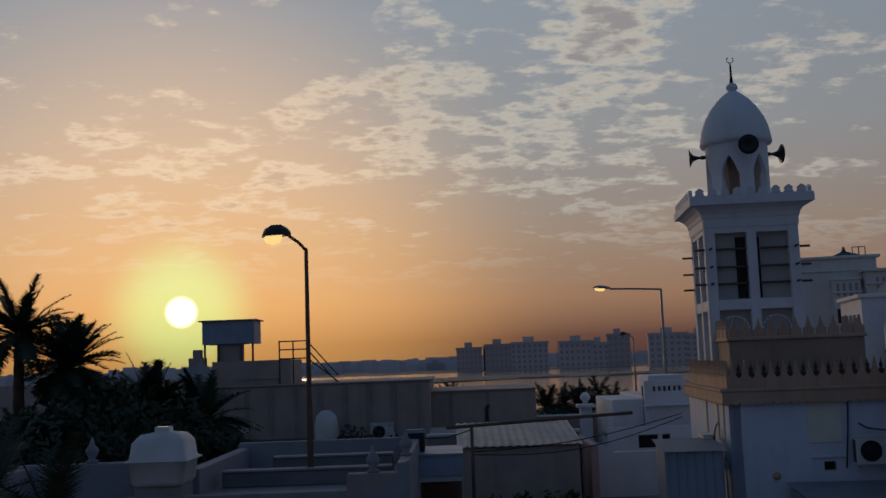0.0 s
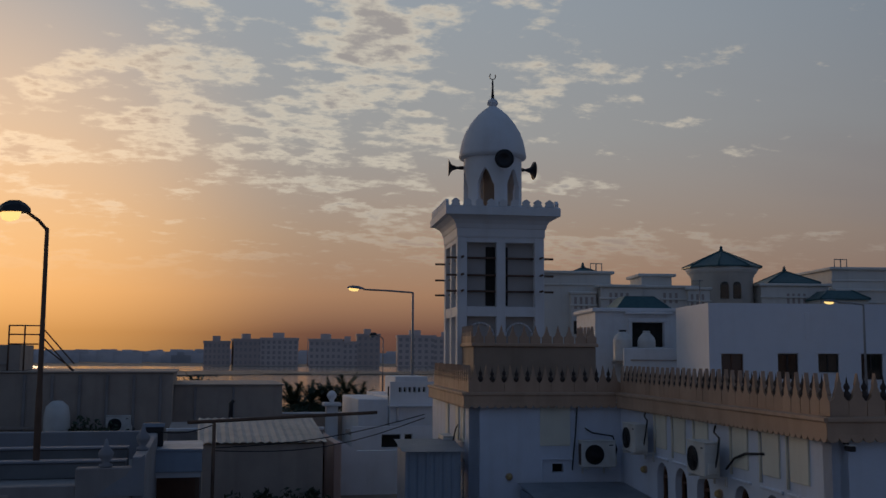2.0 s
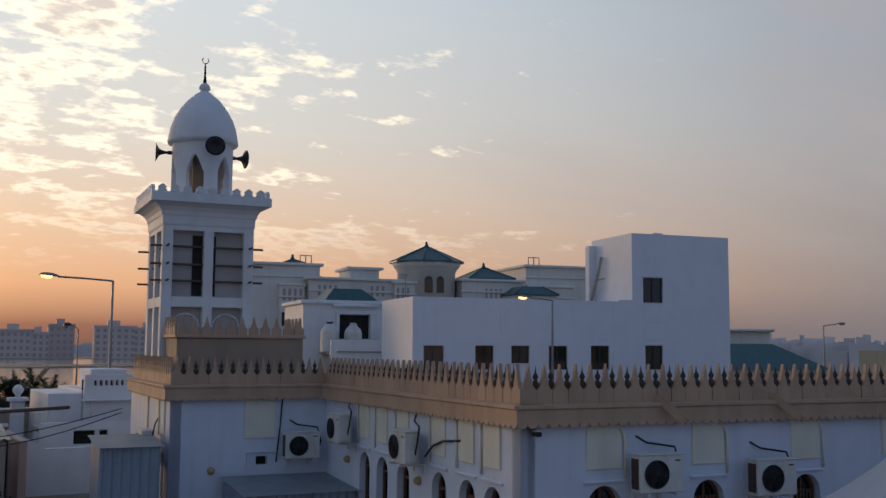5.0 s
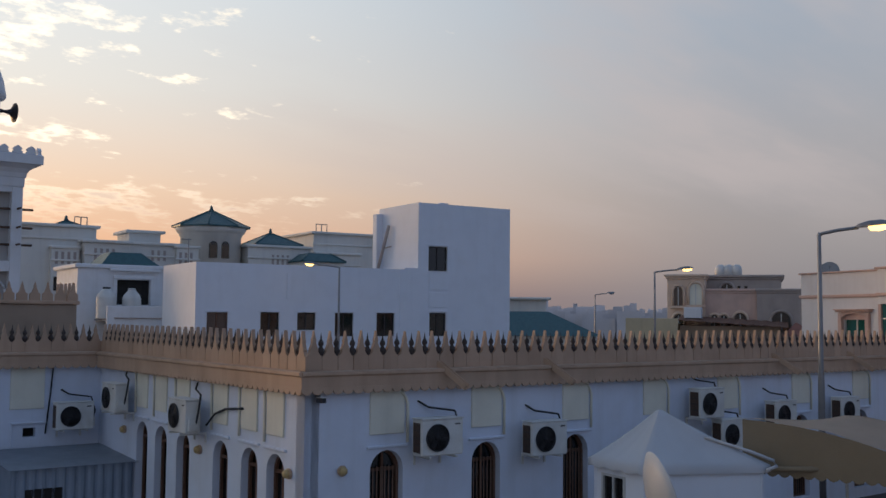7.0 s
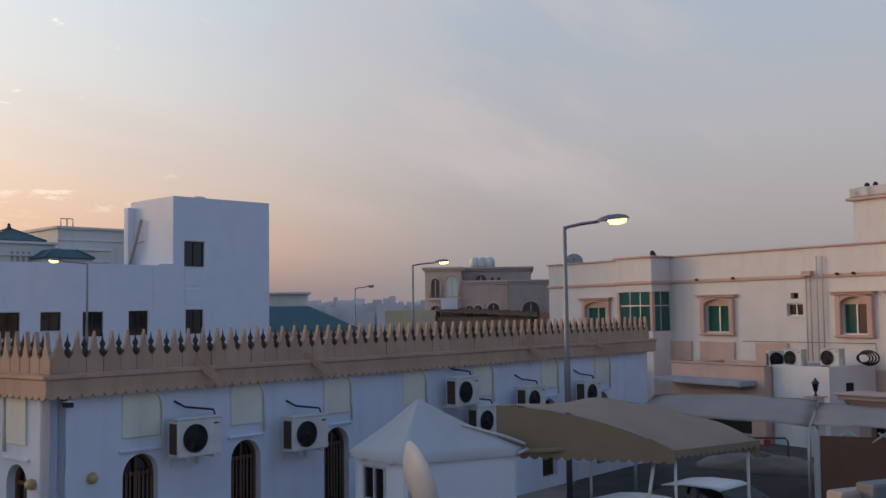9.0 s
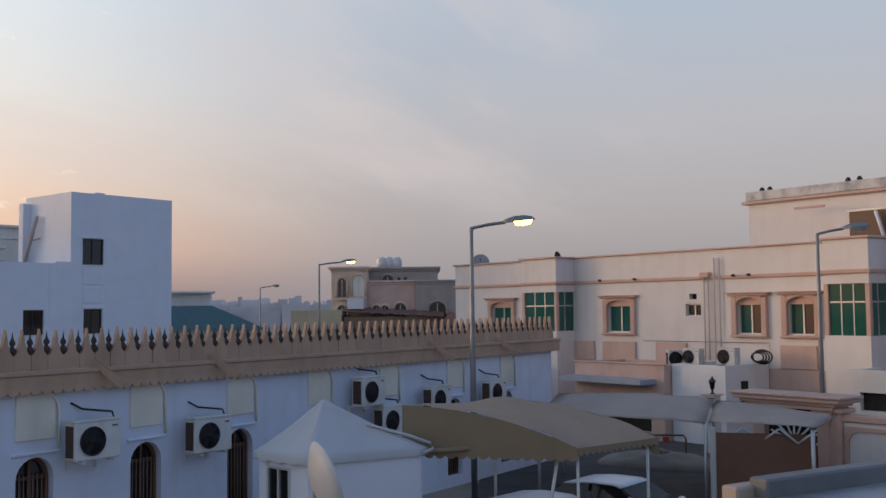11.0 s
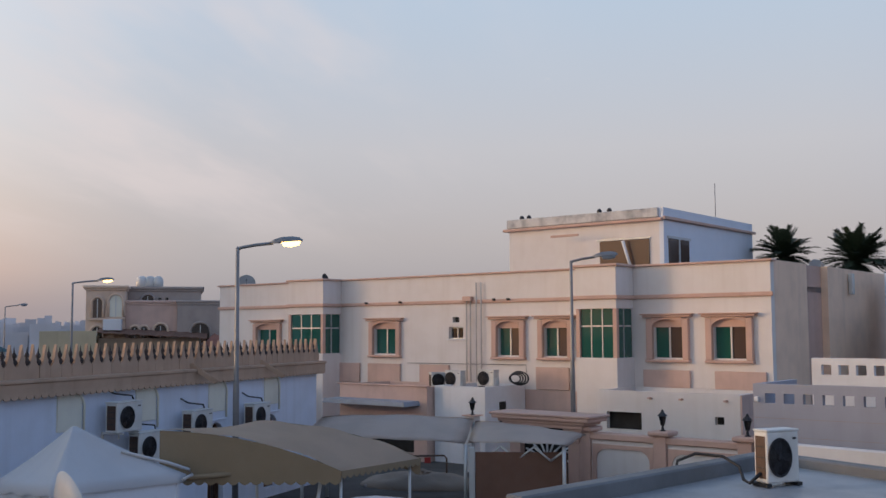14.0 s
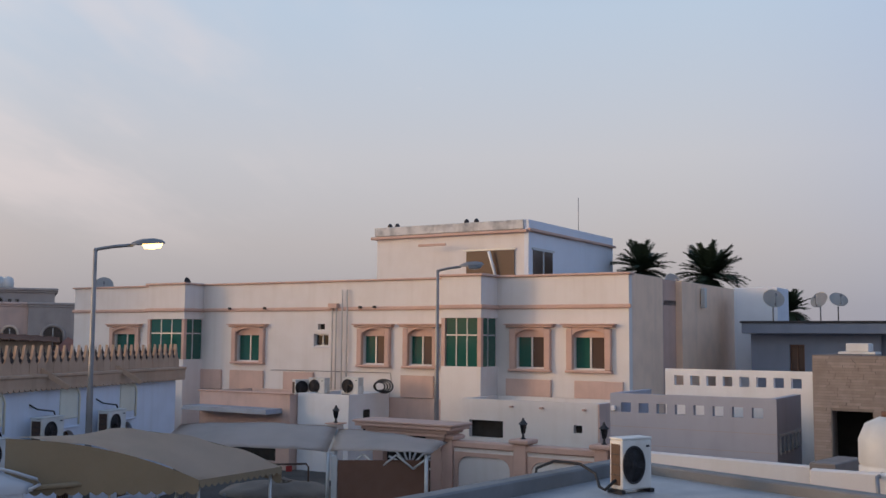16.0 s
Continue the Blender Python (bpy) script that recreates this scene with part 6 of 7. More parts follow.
# ---- courtyard between the viewer and the mosque ----
def tent():
    t = thing("cabin", pose(0, 0, 0), "small white cabin under a pointed tarpaulin roof", "cabin")
    corners = [Vector((14.21, 11.91, 0)), Vector((13.94, 10.55, 0)), Vector((15.97, 9.33, 0)), Vector((16.24, 10.69, 0))]
    apex = Vector((14.91, 10.87, 5.42))
    mid = sum(corners, Vector()) / 4
    inner = [mid + (c - mid) * 0.93 for c in corners]
    for k in range(4):
        a, b = inner[k], inner[(k + 1) % 4]
        L = (b - a).length
        m_ = Matrix.Translation(a) @ Matrix.Rotation(math.atan2((b - a).y, (b - a).x), 4, "Z")
        w = wall("wall", 0, L, 1.95, 4.48, 0.06, [(0.26, 0.80, 3.70, 4.24)] if k == 0 else [], M_BLUEWHITE, t)
        w.matrix_basis = m_
        if k == 0:
            win = frame_part("window", m_, t)
            bx("pane", (0.26, 0.80, 0.02, 0.035, 3.70, 4.24), M_DARKGLASS, win, 0)
            for x0, x1 in ((0.22, 0.27), (0.51, 0.55), (0.79, 0.84)):
                bx("frame", (x0, x1, -0.02, 0.02, 3.66, 4.28), M_FRAME, win, 0)
            bx("frame", (0.27, 0.79, -0.02, 0.02, 4.24, 4.28), M_FRAME, win, 0)
            bx("sill", (0.18, 0.88, -0.07, 0.02, 3.60, 3.66), M_FRAME, win, 0)
    bm = bmesh.new()      # sagging tarpaulin with a drooping hem
    n, rings = 12, 9
    grid = []
    for i in range(rings):
        f = 0.02 + 0.98 * i / (rings - 1)
        row = []
        for k in range(4 * n):
            s_, u = divmod(k, n)
            u /= n
            e = corners[s_].lerp(corners[(s_ + 1) % 4], u)
            e.z = 4.50
            q = apex.lerp(e, f)
            q.z -= 0.10 * math.sin(math.pi * f) * (0.35 + 0.65 * math.sin(math.pi * u)) - 0.012 * math.sin(u * 23 + s_) * f
            row.append(bm.verts.new(q))
        grid.append(row)
    grid.append([bm.verts.new((v.co.x, v.co.y, v.co.z - 0.13 + 0.015 * math.sin(k * 1.9))) for k, v in enumerate(grid[-1])])
    for a, b in zip(grid, grid[1:]):
        for k in range(4 * n):
            f = bm.faces.new((a[k], b[k], b[(k + 1) % (4 * n)], a[(k + 1) % (4 * n)]))
            f.smooth = True
    bm.faces.new(grid[0])
    bmesh.ops.recalc_face_normals(bm, faces=bm.faces)
    part("tarpaulin", bm, M_TENT, t, "white sagging tarpaulin roof")
    bm = bmesh.new()
    tube(bm, [(15.3, 10.2, 4.95), (15.8, 9.6, 4.72), (16.02, 9.3, 4.58), (15.98, 9.22, 4.5), (15.8, 9.3, 4.44)], 0.03, 6)
    part("hose", bm, M_TENT, t)


tent()


def leaning_dish():
    t = thing("satellite_dish", pose(11.95, 9.0, GROUND, 0, 0, -62), "white satellite dish with a red mark, seen edge-on", "satellite dish", "satellite dishes")
    bm = bmesh.new()
    tube(bm, [(0.1, 0.15, 0), (0.1, 0.15, 2.4)], 0.05, 8)
    part("mast", bm, M_METAL, t)
    bm = bmesh.new()
    r = 0.62
    turned(bm, [(0, 0), (r * 0.4, 0.03), (r * 0.75, 0.11), (r, 0.2), (r, 0.185), (r * 0.75, 0.092), (r * 0.4, 0.012), (0, -0.018)], 32)
    q = part("dish", bm, M_DISH, t)
    q.matrix_basis = pose(0.1, 0, 2.45, 74, 14, 113)
    bm = bmesh.new()
    box(bm, -0.10, 0.10, -0.06, 0.06, 0.0, 0.012)
    q = part("red_mark", bm, M_RED, t, "red printed mark")
    q.matrix_basis = pose(0.1, 0, 2.45, 74, 14, 113) @ pose(0.2, 0.1, 0.075, 0, -12, 30)


leaning_dish()


def canopy():
    """A quarter-barrel cloth car canopy with a scalloped valance, on steel posts."""
    A, B, C = Vector((16.14, 9.97, 0)), Vector((17.25, 6.94, 0)), Vector((19.35, 6.1, 0))
    u, v = B - A, C - B
    t = thing("car_canopy", pose(0, 0, 0), "tan cloth car canopy with a scalloped valance on posts", "canopy")
    zt = lambda s: 5.24 - 0.14 * s - 0.62 * s ** 2.2
    bm = bmesh.new()
    n, m = 18, 8
    g = [[bm.verts.new(A + u * (i / n) + v * (j / m) + Vector((0, 0, zt(i / n) - 0.05 * math.sin(math.pi * j / m) + 0.02 * math.sin(math.pi * 2 * j / m + i)))) for j in range(m + 1)] for i in range(n + 1)]
    for i in range(n):
        for j in range(m):
            f = bm.faces.new((g[i][j], g[i][j + 1], g[i + 1][j + 1], g[i + 1][j]))
            f.smooth = True
    bmesh.ops.solidify(bm, geom=list(bm.faces), thickness=0.012)
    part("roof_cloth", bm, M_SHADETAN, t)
    def valance(P, d, top, drop, nseg, nm):
        bm = bmesh.new()
        for k in range(nseg):
            for q in range(4):
                s0, s1 = (k + q / 4) / nseg, (k + (q + 1) / 4) / nseg
                b0, b1 = [drop(s) - 0.06 * abs(math.sin(math.pi * s * nseg)) for s in (s0, s1)]
                vs = [P + d * s0 + Vector((0, 0, top(s0))), P + d * s1 + Vector((0, 0, top(s1))), P + d * s1 + Vector((0, 0, b1)), P + d * s0 + Vector((0, 0, b0))]
                bm.faces.new([bm.verts.new(p) for p in vs])
        bmesh.ops.remove_doubles(bm, verts=bm.verts, dist=0.0005)
        bmesh.ops.solidify(bm, geom=list(bm.faces), thickness=0.01)
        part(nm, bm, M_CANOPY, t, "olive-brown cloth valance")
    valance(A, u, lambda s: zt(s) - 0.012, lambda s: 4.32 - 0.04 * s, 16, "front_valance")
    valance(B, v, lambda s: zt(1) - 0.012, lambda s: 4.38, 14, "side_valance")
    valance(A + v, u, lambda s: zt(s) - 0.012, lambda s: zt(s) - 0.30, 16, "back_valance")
    for s, q in ((0.04, 0.08), (0.96, 0.08), (0.04, 0.94), (0.96, 0.94)):
        p = A + u * s + v * q
        bm = bmesh.new()
        tube(bm, [(p.x, p.y, GROUND), (p.x, p.y, zt(s) - 0.08)], 0.03, 8)
        part("post", bm, M_FRAME, t)
    bm = bmesh.new()
    tube(bm, [A + u * 0.72 + v * 0.1 + Vector((0, 0, GROUND)), A + u * 0.85 + v * 0.1 + Vector((0, 0, 4.5))], 0.035, 8)
    part("brace", bm, M_FRAME, t)
    # brown gateway behind its left end
    bx("door_leaf", (17.6, 18.4, 11.3, 11.36, GROUND, 4.3), M_WOOD, t, 0.02)
    bm = bmesh.new()
    tube(bm, [(15.9, 9.5, 4.42), (17.0, 8.4, 4.45)], 0.05, 6)
    part("beam", bm, M_CANOPY, t)


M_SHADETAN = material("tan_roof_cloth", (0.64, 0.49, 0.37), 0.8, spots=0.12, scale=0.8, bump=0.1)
canopy()


def car(m, label):
    """A saloon: lofted body, glasshouse, wheels, lamps."""
    t = thing("car", m, label, "car", "parked cars")
    bm = bmesh.new()
    # x along the car (front at +), half widths and heights of each station
    st = [(-2.2, 0.70, 0.45, 0.80), (-2.1, 0.78, 0.30, 0.92), (-1.5, 0.85, 0.22, 0.98), (-0.6, 0.87, 0.20, 0.95), (0.6, 0.87, 0.20, 0.92), (1.3, 0.85, 0.22, 0.88), (1.9, 0.78, 0.28, 0.78), (2.15, 0.66, 0.40, 0.66)]
    rings = []
    for x, w, z0, z1 in st:
        prof = [(-w * 0.9, z0), (-w, z0 + 0.12), (-w, z0 + (z1 - z0) * 0.6), (-w * 0.93, z1 - 0.03), (-w * 0.6, z1), (w * 0.6, z1), (w * 0.93, z1 - 0.03), (w, z0 + (z1 - z0) * 0.6), (w, z0 + 0.12), (w * 0.9, z0)]
        rings.append([bm.verts.new((x, y, z)) for y, z in prof])
    for a, b in zip(rings, rings[1:]):
        for k in range(10):
            bm.faces.new((a[k], a[(k + 1) % 10], b[(k + 1) % 10], b[k])).smooth = True
    bm.faces.new(rings[0]), bm.faces.new(rings[-1])
    bmesh.ops.recalc_face_normals(bm, faces=bm.faces)
    part("body", bm, M_CARPAINT, t)
    bm = bmesh.new()
    st = [(-1.75, 0.70, 0.93), (-1.0, 0.60, 1.36), (-0.5, 0.585, 1.42), (0.15, 0.58, 1.42), (0.35, 0.585, 1.38), (1.15, 0.72, 0.90)]
    roof = [[bm.verts.new((x, s * w, z)) for s in (-1, -0.6, 0.6, 1)] for x, w, z in st[1:5]]
    for a, b in zip(roof, roof[1:]):
        for k in range(3):
            bm.faces.new((a[k], a[k + 1], b[k + 1], b[k])).smooth = True
    bmesh.ops.recalc_face_normals(bm, faces=bm.faces)
    bmesh.ops.solidify(bm, geom=list(bm.faces), thickness=0.03)
    bmesh.ops.recalc_face_normals(bm, faces=bm.faces)
    part("roof", bm, M_CARPAINT, t)
    def quad(nm, pts, mat):
        bm = bmesh.new()
        bm.faces.new([bm.verts.new(p) for p in pts])
        bmesh.ops.solidify(bm, geom=list(bm.faces), thickness=0.008)
        part(nm, bm, mat, t)
    quad("windscreen", [(1.1, -0.70, 0.92), (1.1, 0.70, 0.92), (0.36, 0.57, 1.37), (0.36, -0.57, 1.37)], M_DARKGLASS)
    quad("rear_window", [(-1.7, -0.68, 0.95), (-1.02, -0.585, 1.35), (-1.02, 0.585, 1.35), (-1.7, 0.68, 0.95)], M_DARKGLASS)
    for s in (-1, 1):
        quad("side_window", [(0.98, s * 0.80, 0.93), (0.32, s * 0.60, 1.36), (-0.30, s * 0.60, 1.39), (-0.30, s * 0.80, 0.94)], M_DARKGLASS)
        quad("side_window", [(-0.38, s * 0.80, 0.94), (-0.38, s * 0.60, 1.39), (-1.0, s * 0.61, 1.34), (-1.5, s * 0.78, 0.96)], M_DARKGLASS)
        for x in (1.35, -1.35):
            w = frame_part("wheel", pose(x, s * 0.80, 0.31, 90), t)
            bm = bmesh.new()
            turned(bm, [(0.2, -0.1), (0.29, -0.1), (0.31, -0.06), (0.31, 0.06), (0.29, 0.1), (0.2, 0.1)], 20)
            part("tyre", bm, M_TYRE, w)
            bm = bmesh.new()
            turned(bm, [(0.2, -0.06), (0.2, 0.06), (0.0, 0.07)], 12)
            part("rim", bm, M_METAL, w)
        bx("headlight", (2.02, 2.14, s * 0.58 - 0.13, s * 0.58 + 0.13, 0.56, 0.68), M_FRAME, t, 0.03)
        bx("tail_light", (-2.22, -2.12, s * 0.6 - 0.12, s * 0.6 + 0.12, 0.62, 0.78), M_RED, t, 0.02)
        bx("mirror", (0.85, 0.98, s * 0.94 - 0.08, s * 0.94 + 0.08, 0.92, 1.04), M_CARPAINT, t, 0.03)


car(pose(20.35, 7.25, GROUND, 0, 0, -100), "pale grey saloon car parked beside the canopy")
car(pose(18.0, 7.9, GROUND - 0.02, 0, 0, -102), "pale grey saloon car parked under the canopy")


def shade_sail():
    t = thing("shade_sail", pose(0, 0, 0), "grey-beige cloth shade over a steel frame by the gate", "shade")
    def sheet(c, sag, n=10):
        bm = bmesh.new()
        c = [Vector(p) for p in c]
        g = [[None] * (n + 1) for _ in range(n + 1)]
        for i in range(n + 1):
            for j in range(n + 1):
                a, b = i / n, j / n
                p = c[0].lerp(c[1], a).lerp(c[3].lerp(c[2], a), b)
                p.z += sag * math.sin(math.pi * a) * (0.4 + 0.6 * math.sin(math.pi * b)) + 0.015 * math.sin(a * 17 + b * 5)
                g[i][j] = bm.verts.new(p)
        for i in range(n):
            for j in range(n):
                bm.faces.new((g[i][j], g[i + 1][j], g[i + 1][j + 1], g[i][j + 1])).smooth = True
        bmesh.ops.solidify(bm, geom=list(bm.faces), thickness=0.012)
        part("cloth", bm, M_SHADE, t)
    sheet([(25.2, 11.4, 4.05), (26.3, 7.05, 3.98), (29.5, 7.6, 4.35), (28.8, 12.2, 4.40)], 0.22)
    sheet([(26.4, 7.0, 3.98), (26.2, 4.3, 4.00), (29.0, 4.2, 4.02), (29.6, 7.6, 4.30)], 0.12)
    for x, y, z in ((25.3, 11.3, 4.0), (26.35, 7.05, 3.95), (26.3, 4.4, 3.98), (29.3, 7.6, 4.28), (28.7, 12.0, 4.36)):
        bm = bmesh.new()
        tube(bm, [(x, y, GROUND), (x, y, z)], 0.05, 8)
        part("post", bm, M_FRAME, t)
    p0, p1 = Vector((26.45, 7.0, 3.92)), Vector((26.3, 4.3, 3.94))
    for k in range(6):
        a, b = p0.lerp(p1, k / 6), p0.lerp(p1, (k + 1) / 6)
        bm = bmesh.new()
        tube(bm, [a - Vector((0, 0, 0.35 * (k % 2))), b - Vector((0, 0, 0.35 * ((k + 1) % 2)))], 0.03, 6)
        part("truss_bar", bm, M_FRAME, t)


shade_sail()


def board():
    t = thing("sliding_gate", pose(0, 0, 0), "brown metal sliding gate beside a pale post", "gate")
    a, b = Vector((26.1, 6.78, 0)), Vector((26.62, 4.37, 0))
    d = (b - a)
    e = frame_part("panel_frame", Matrix.Translation(a) @ Matrix.Rotation(math.atan2(d.y, d.x), 4, "Z"), t)
    L = d.length
    bx("panel", (0.06, L, -0.02, 0.02, GROUND + 0.05, 3.75), M_RUST, e, 0.006)
    bx("top_rail", (0.06, L, -0.03, 0.03, 3.752, 3.79), M_RUST, e, 0.006)
    bx("post", (-0.1, 0.05, -0.07, 0.07, GROUND, 3.92), M_FRAME, e, 0.01)


board()


def barrier(x, y, rz):
    t = thing("tube_barrier", pose(x, y, GROUND, 0, 0, rz), "dark steel tube barrier with a small red plate", "barrier", "tube barriers")
    bm = bmesh.new()
    tube(bm, [(-0.6, 0, 0), (-0.6, 0, 0.85), (-0.52, 0, 0.95), (0.52, 0, 0.95), (0.6, 0, 0.85), (0.6, 0, 0)], 0.03, 8)
    part("tube", bm, M_RUSTPOLE, t)
    bx("plate", (-0.12, 0.08, -0.02, 0.02, 0.72, 0.9), M_RED, t, 0.005)


barrier(31.6, 9.7, -67)
barrier(31.0, 3.6, -67)
# rubble heap at the roadside
t_ = thing("rubble_heap", pose(31.4, 9.9, GROUND), "pale heap of rubble and sand by the wall", "rubble")
rnd = random.Random(7)
bm = bmesh.new()
bmesh.ops.create_icosphere(bm, subdivisions=4, radius=1.0)
for v in bm.verts:
    v.co = Vector((v.co.x * 1.15, v.co.y * 2.0, max(-0.05, v.co.z * 0.45) * (1 + 0.15 * math.sin(v.co.x * 9) * math.cos(v.co.y * 7))))
part("sand_mound", bm, M_GROUND, t_)
for k in range(110):
    bm = bmesh.new()
    s = rnd.uniform(0.04, 0.15)
    bmesh.ops.create_icosphere(bm, subdivisions=1, radius=s)
    for v in bm.verts:
        v.co *= rnd.uniform(0.7, 1.25)
        v.co.z *= 0.7
    r = rnd.uniform(0, 1.5)
    a = rnd.uniform(0, 6.28)
    q = part("rubble_piece", bm, M_GROUND if k % 3 else M_LOWGREY, t_)
    q.location = (r * math.cos(a) * 0.8, r * math.sin(a) * 1.4, s * 0.4 + 0.42 * max(0, 1 - r / 1.4))


# ---- the flat roof below the viewer ----
def near_roof():
    t = building("flat_roof", pose(0, 0, 0), "weathered flat roof with a low grey upstand", "roof")
    # outline: the near corner, along the street edge, then along the far edge
    c0, c1, c2 = Vector((9.35, 2.13, 0)), Vector((13.75, -0.42, 0)), Vector((11.2, -3.0, 0))
    bm = bmesh.new()
    pts = [c0, c1, c2 + Vector((-2.0, -2.02, 0)), Vector((6.5, -6.5, 0)), Vector((6.6, -1.2, 0))]
    lo, hi = [bm.verts.new((p.x, p.y, 4.9)) for p in pts], [bm.verts.new((p.x, p.y, 5.30)) for p in pts]
    bm.faces.new(lo[::-1]), bm.faces.new(hi)
    for k in range(len(pts)):
        bm.faces.new((lo[k], lo[(k + 1) % 5], hi[(k + 1) % 5], hi[k]))
    bmesh.ops.recalc_face_normals(bm, faces=bm.faces)
    part("roof_slab", bm, M_NEARROOF, t)
    bm = bmesh.new()
    lo, hi = [bm.verts.new((p.x, p.y, 1.95)) for p in pts], [bm.verts.new((p.x, p.y, 4.9)) for p in pts]
    for k in range(len(pts)):
        bm.faces.new((lo[k], lo[(k + 1) % 5], hi[(k + 1) % 5], hi[k]))
    bmesh.ops.recalc_face_normals(bm, faces=bm.faces)
    part("house_wall", bm, M_BEIGE, t)
    def upstand(a, b, w, z1, mat, nm):
        d = b - a
        q = bx(nm, (0, d.length, -w, 0, 5.0, z1), mat, t, 0.02)
        q.matrix_basis = Matrix.Translation(a) @ Matrix.Rotation(math.atan2(d.y, d.x), 4, "Z")
    upstand(c0, c1, 0.22, 5.47, M_UPSTAND, "upstand")
    c3 = c2 + Vector((-2.0, -2.02, 0))
    upstand(c1 + (c3 - c1).normalized() * 0.22, c3, 0.22, 5.42, M_UPSTAND, "upstand")
    upstand(c0 + Vector((-0.12, 0.22, 0)), c1 + Vector((-0.1, 0.22, 0)), 0.2, 5.40, M_BEIGE, "outer_coping")


M_NEARROOF = material("patched_roof_screed", (0.34, 0.345, 0.36), 0.45, spots=0.30, scale=0.9, tint=(0.17, 0.17, 0.18), bump=0.25)
M_UPSTAND = material("grey_upstand", (0.19, 0.195, 0.20), 0.8, spots=0.25, scale=1.2)
near_roof()


def roof_ac():
    t = ac_unit(pose(11.75, -0.30, 5.345, 0, 0, -50) @ Matrix.Diagonal((0.62, 0.62, 0.8, 1)), "white air conditioner standing on the flat roof", "", False, 0.70, 0.68)
    return t


roof_ac()
t_ = thing("roof_pipe", pose(0, 0, 0), "black insulated pipe curving over the flat roof", "pipe")
bm = bmesh.new()
tube(bm, [(11.9, 0.72, 5.36), (11.95, 0.70, 5.50), (12.0, 0.5, 5.58), (11.9, 0.2, 5.57), (11.75, 0.02, 5.48), (11.6, -0.02, 5.36), (11.5, -0.08, 5.34), (11.52, -0.2, 5.45)], 0.018, 8)
part("pipe", bm, M_BLACK, t_)


def far_low_roof():
    t = building("low_white_roof", pose(0, 0, 0), "low white parapet of the next house's roof", "roof")
    a, b = Vector((22.6, -0.6, 0)), Vector((20.4, -4.1, 0))
    d = b - a
    q = frame_part("parapet", Matrix.Translation(a) @ Matrix.Rotation(math.atan2(d.y, d.x), 4, "Z"), t)
    bx("wall", (0.4, d.length, 0, 0.25, 1.95, 4.60), M_VILLA, q, 0.02)
    bx("roof", (0.4, d.length, 0.25, 2.2, 4.0, 4.2), M_ROOF, q, 0)
    bx("end_wall", (d.length, d.length + 0.5, -0.3, 1.2, 1.95, 4.72), M_STONEWALL, q, 0.02)
    t = building("roof_terrace", pose(0, 0, 0), "pale terrace ledge carrying a white water tank", "terrace")
    a, b = Vector((15.9, -3.15, 0)), Vector((14.6, -6.5, 0))
    d = b - a
    q = frame_part("ledge", Matrix.Translation(a) @ Matrix.Rotation(math.atan2(d.y, d.x), 4, "Z"), t)
    bx("wall", (0, d.length, -0.2, 0, 1.95, 5.12), M_VILLA, q, 0.02)
    bx("floor", (0, d.length, 0, 2.0, 4.6, 4.8), M_ROOF, q, 0)
    tk = thing("water_tank", pose(16.0, -4.35, 4.8), "white plastic water tank with a lid", "water tank")
    bm = bmesh.new()
    turned(bm, [(0.42, 0), (0.50, 0.1), (0.50, 0.35), (0.48, 0.37), (0.50, 0.40), (0.50, 0.75), (0.40, 0.98), (0.2, 1.08), (0, 1.1)], 24)
    part("tank", bm, M_TANK, tk)
    bm = bmesh.new()
    turned(bm, [(0.17, 1.08), (0.17, 1.16), (0, 1.17)], 14)
    part("lid", bm, M_RUST, tk)
    bm = bmesh.new()
    tube(bm, [(-0.45, 0.3, 0.3), (-0.75, 0.45, 0.28), (-1.0, 0.5, 0.05)], 0.03, 6)
    part("outlet_pipe", bm, M_METAL, tk)


far_low_roof()

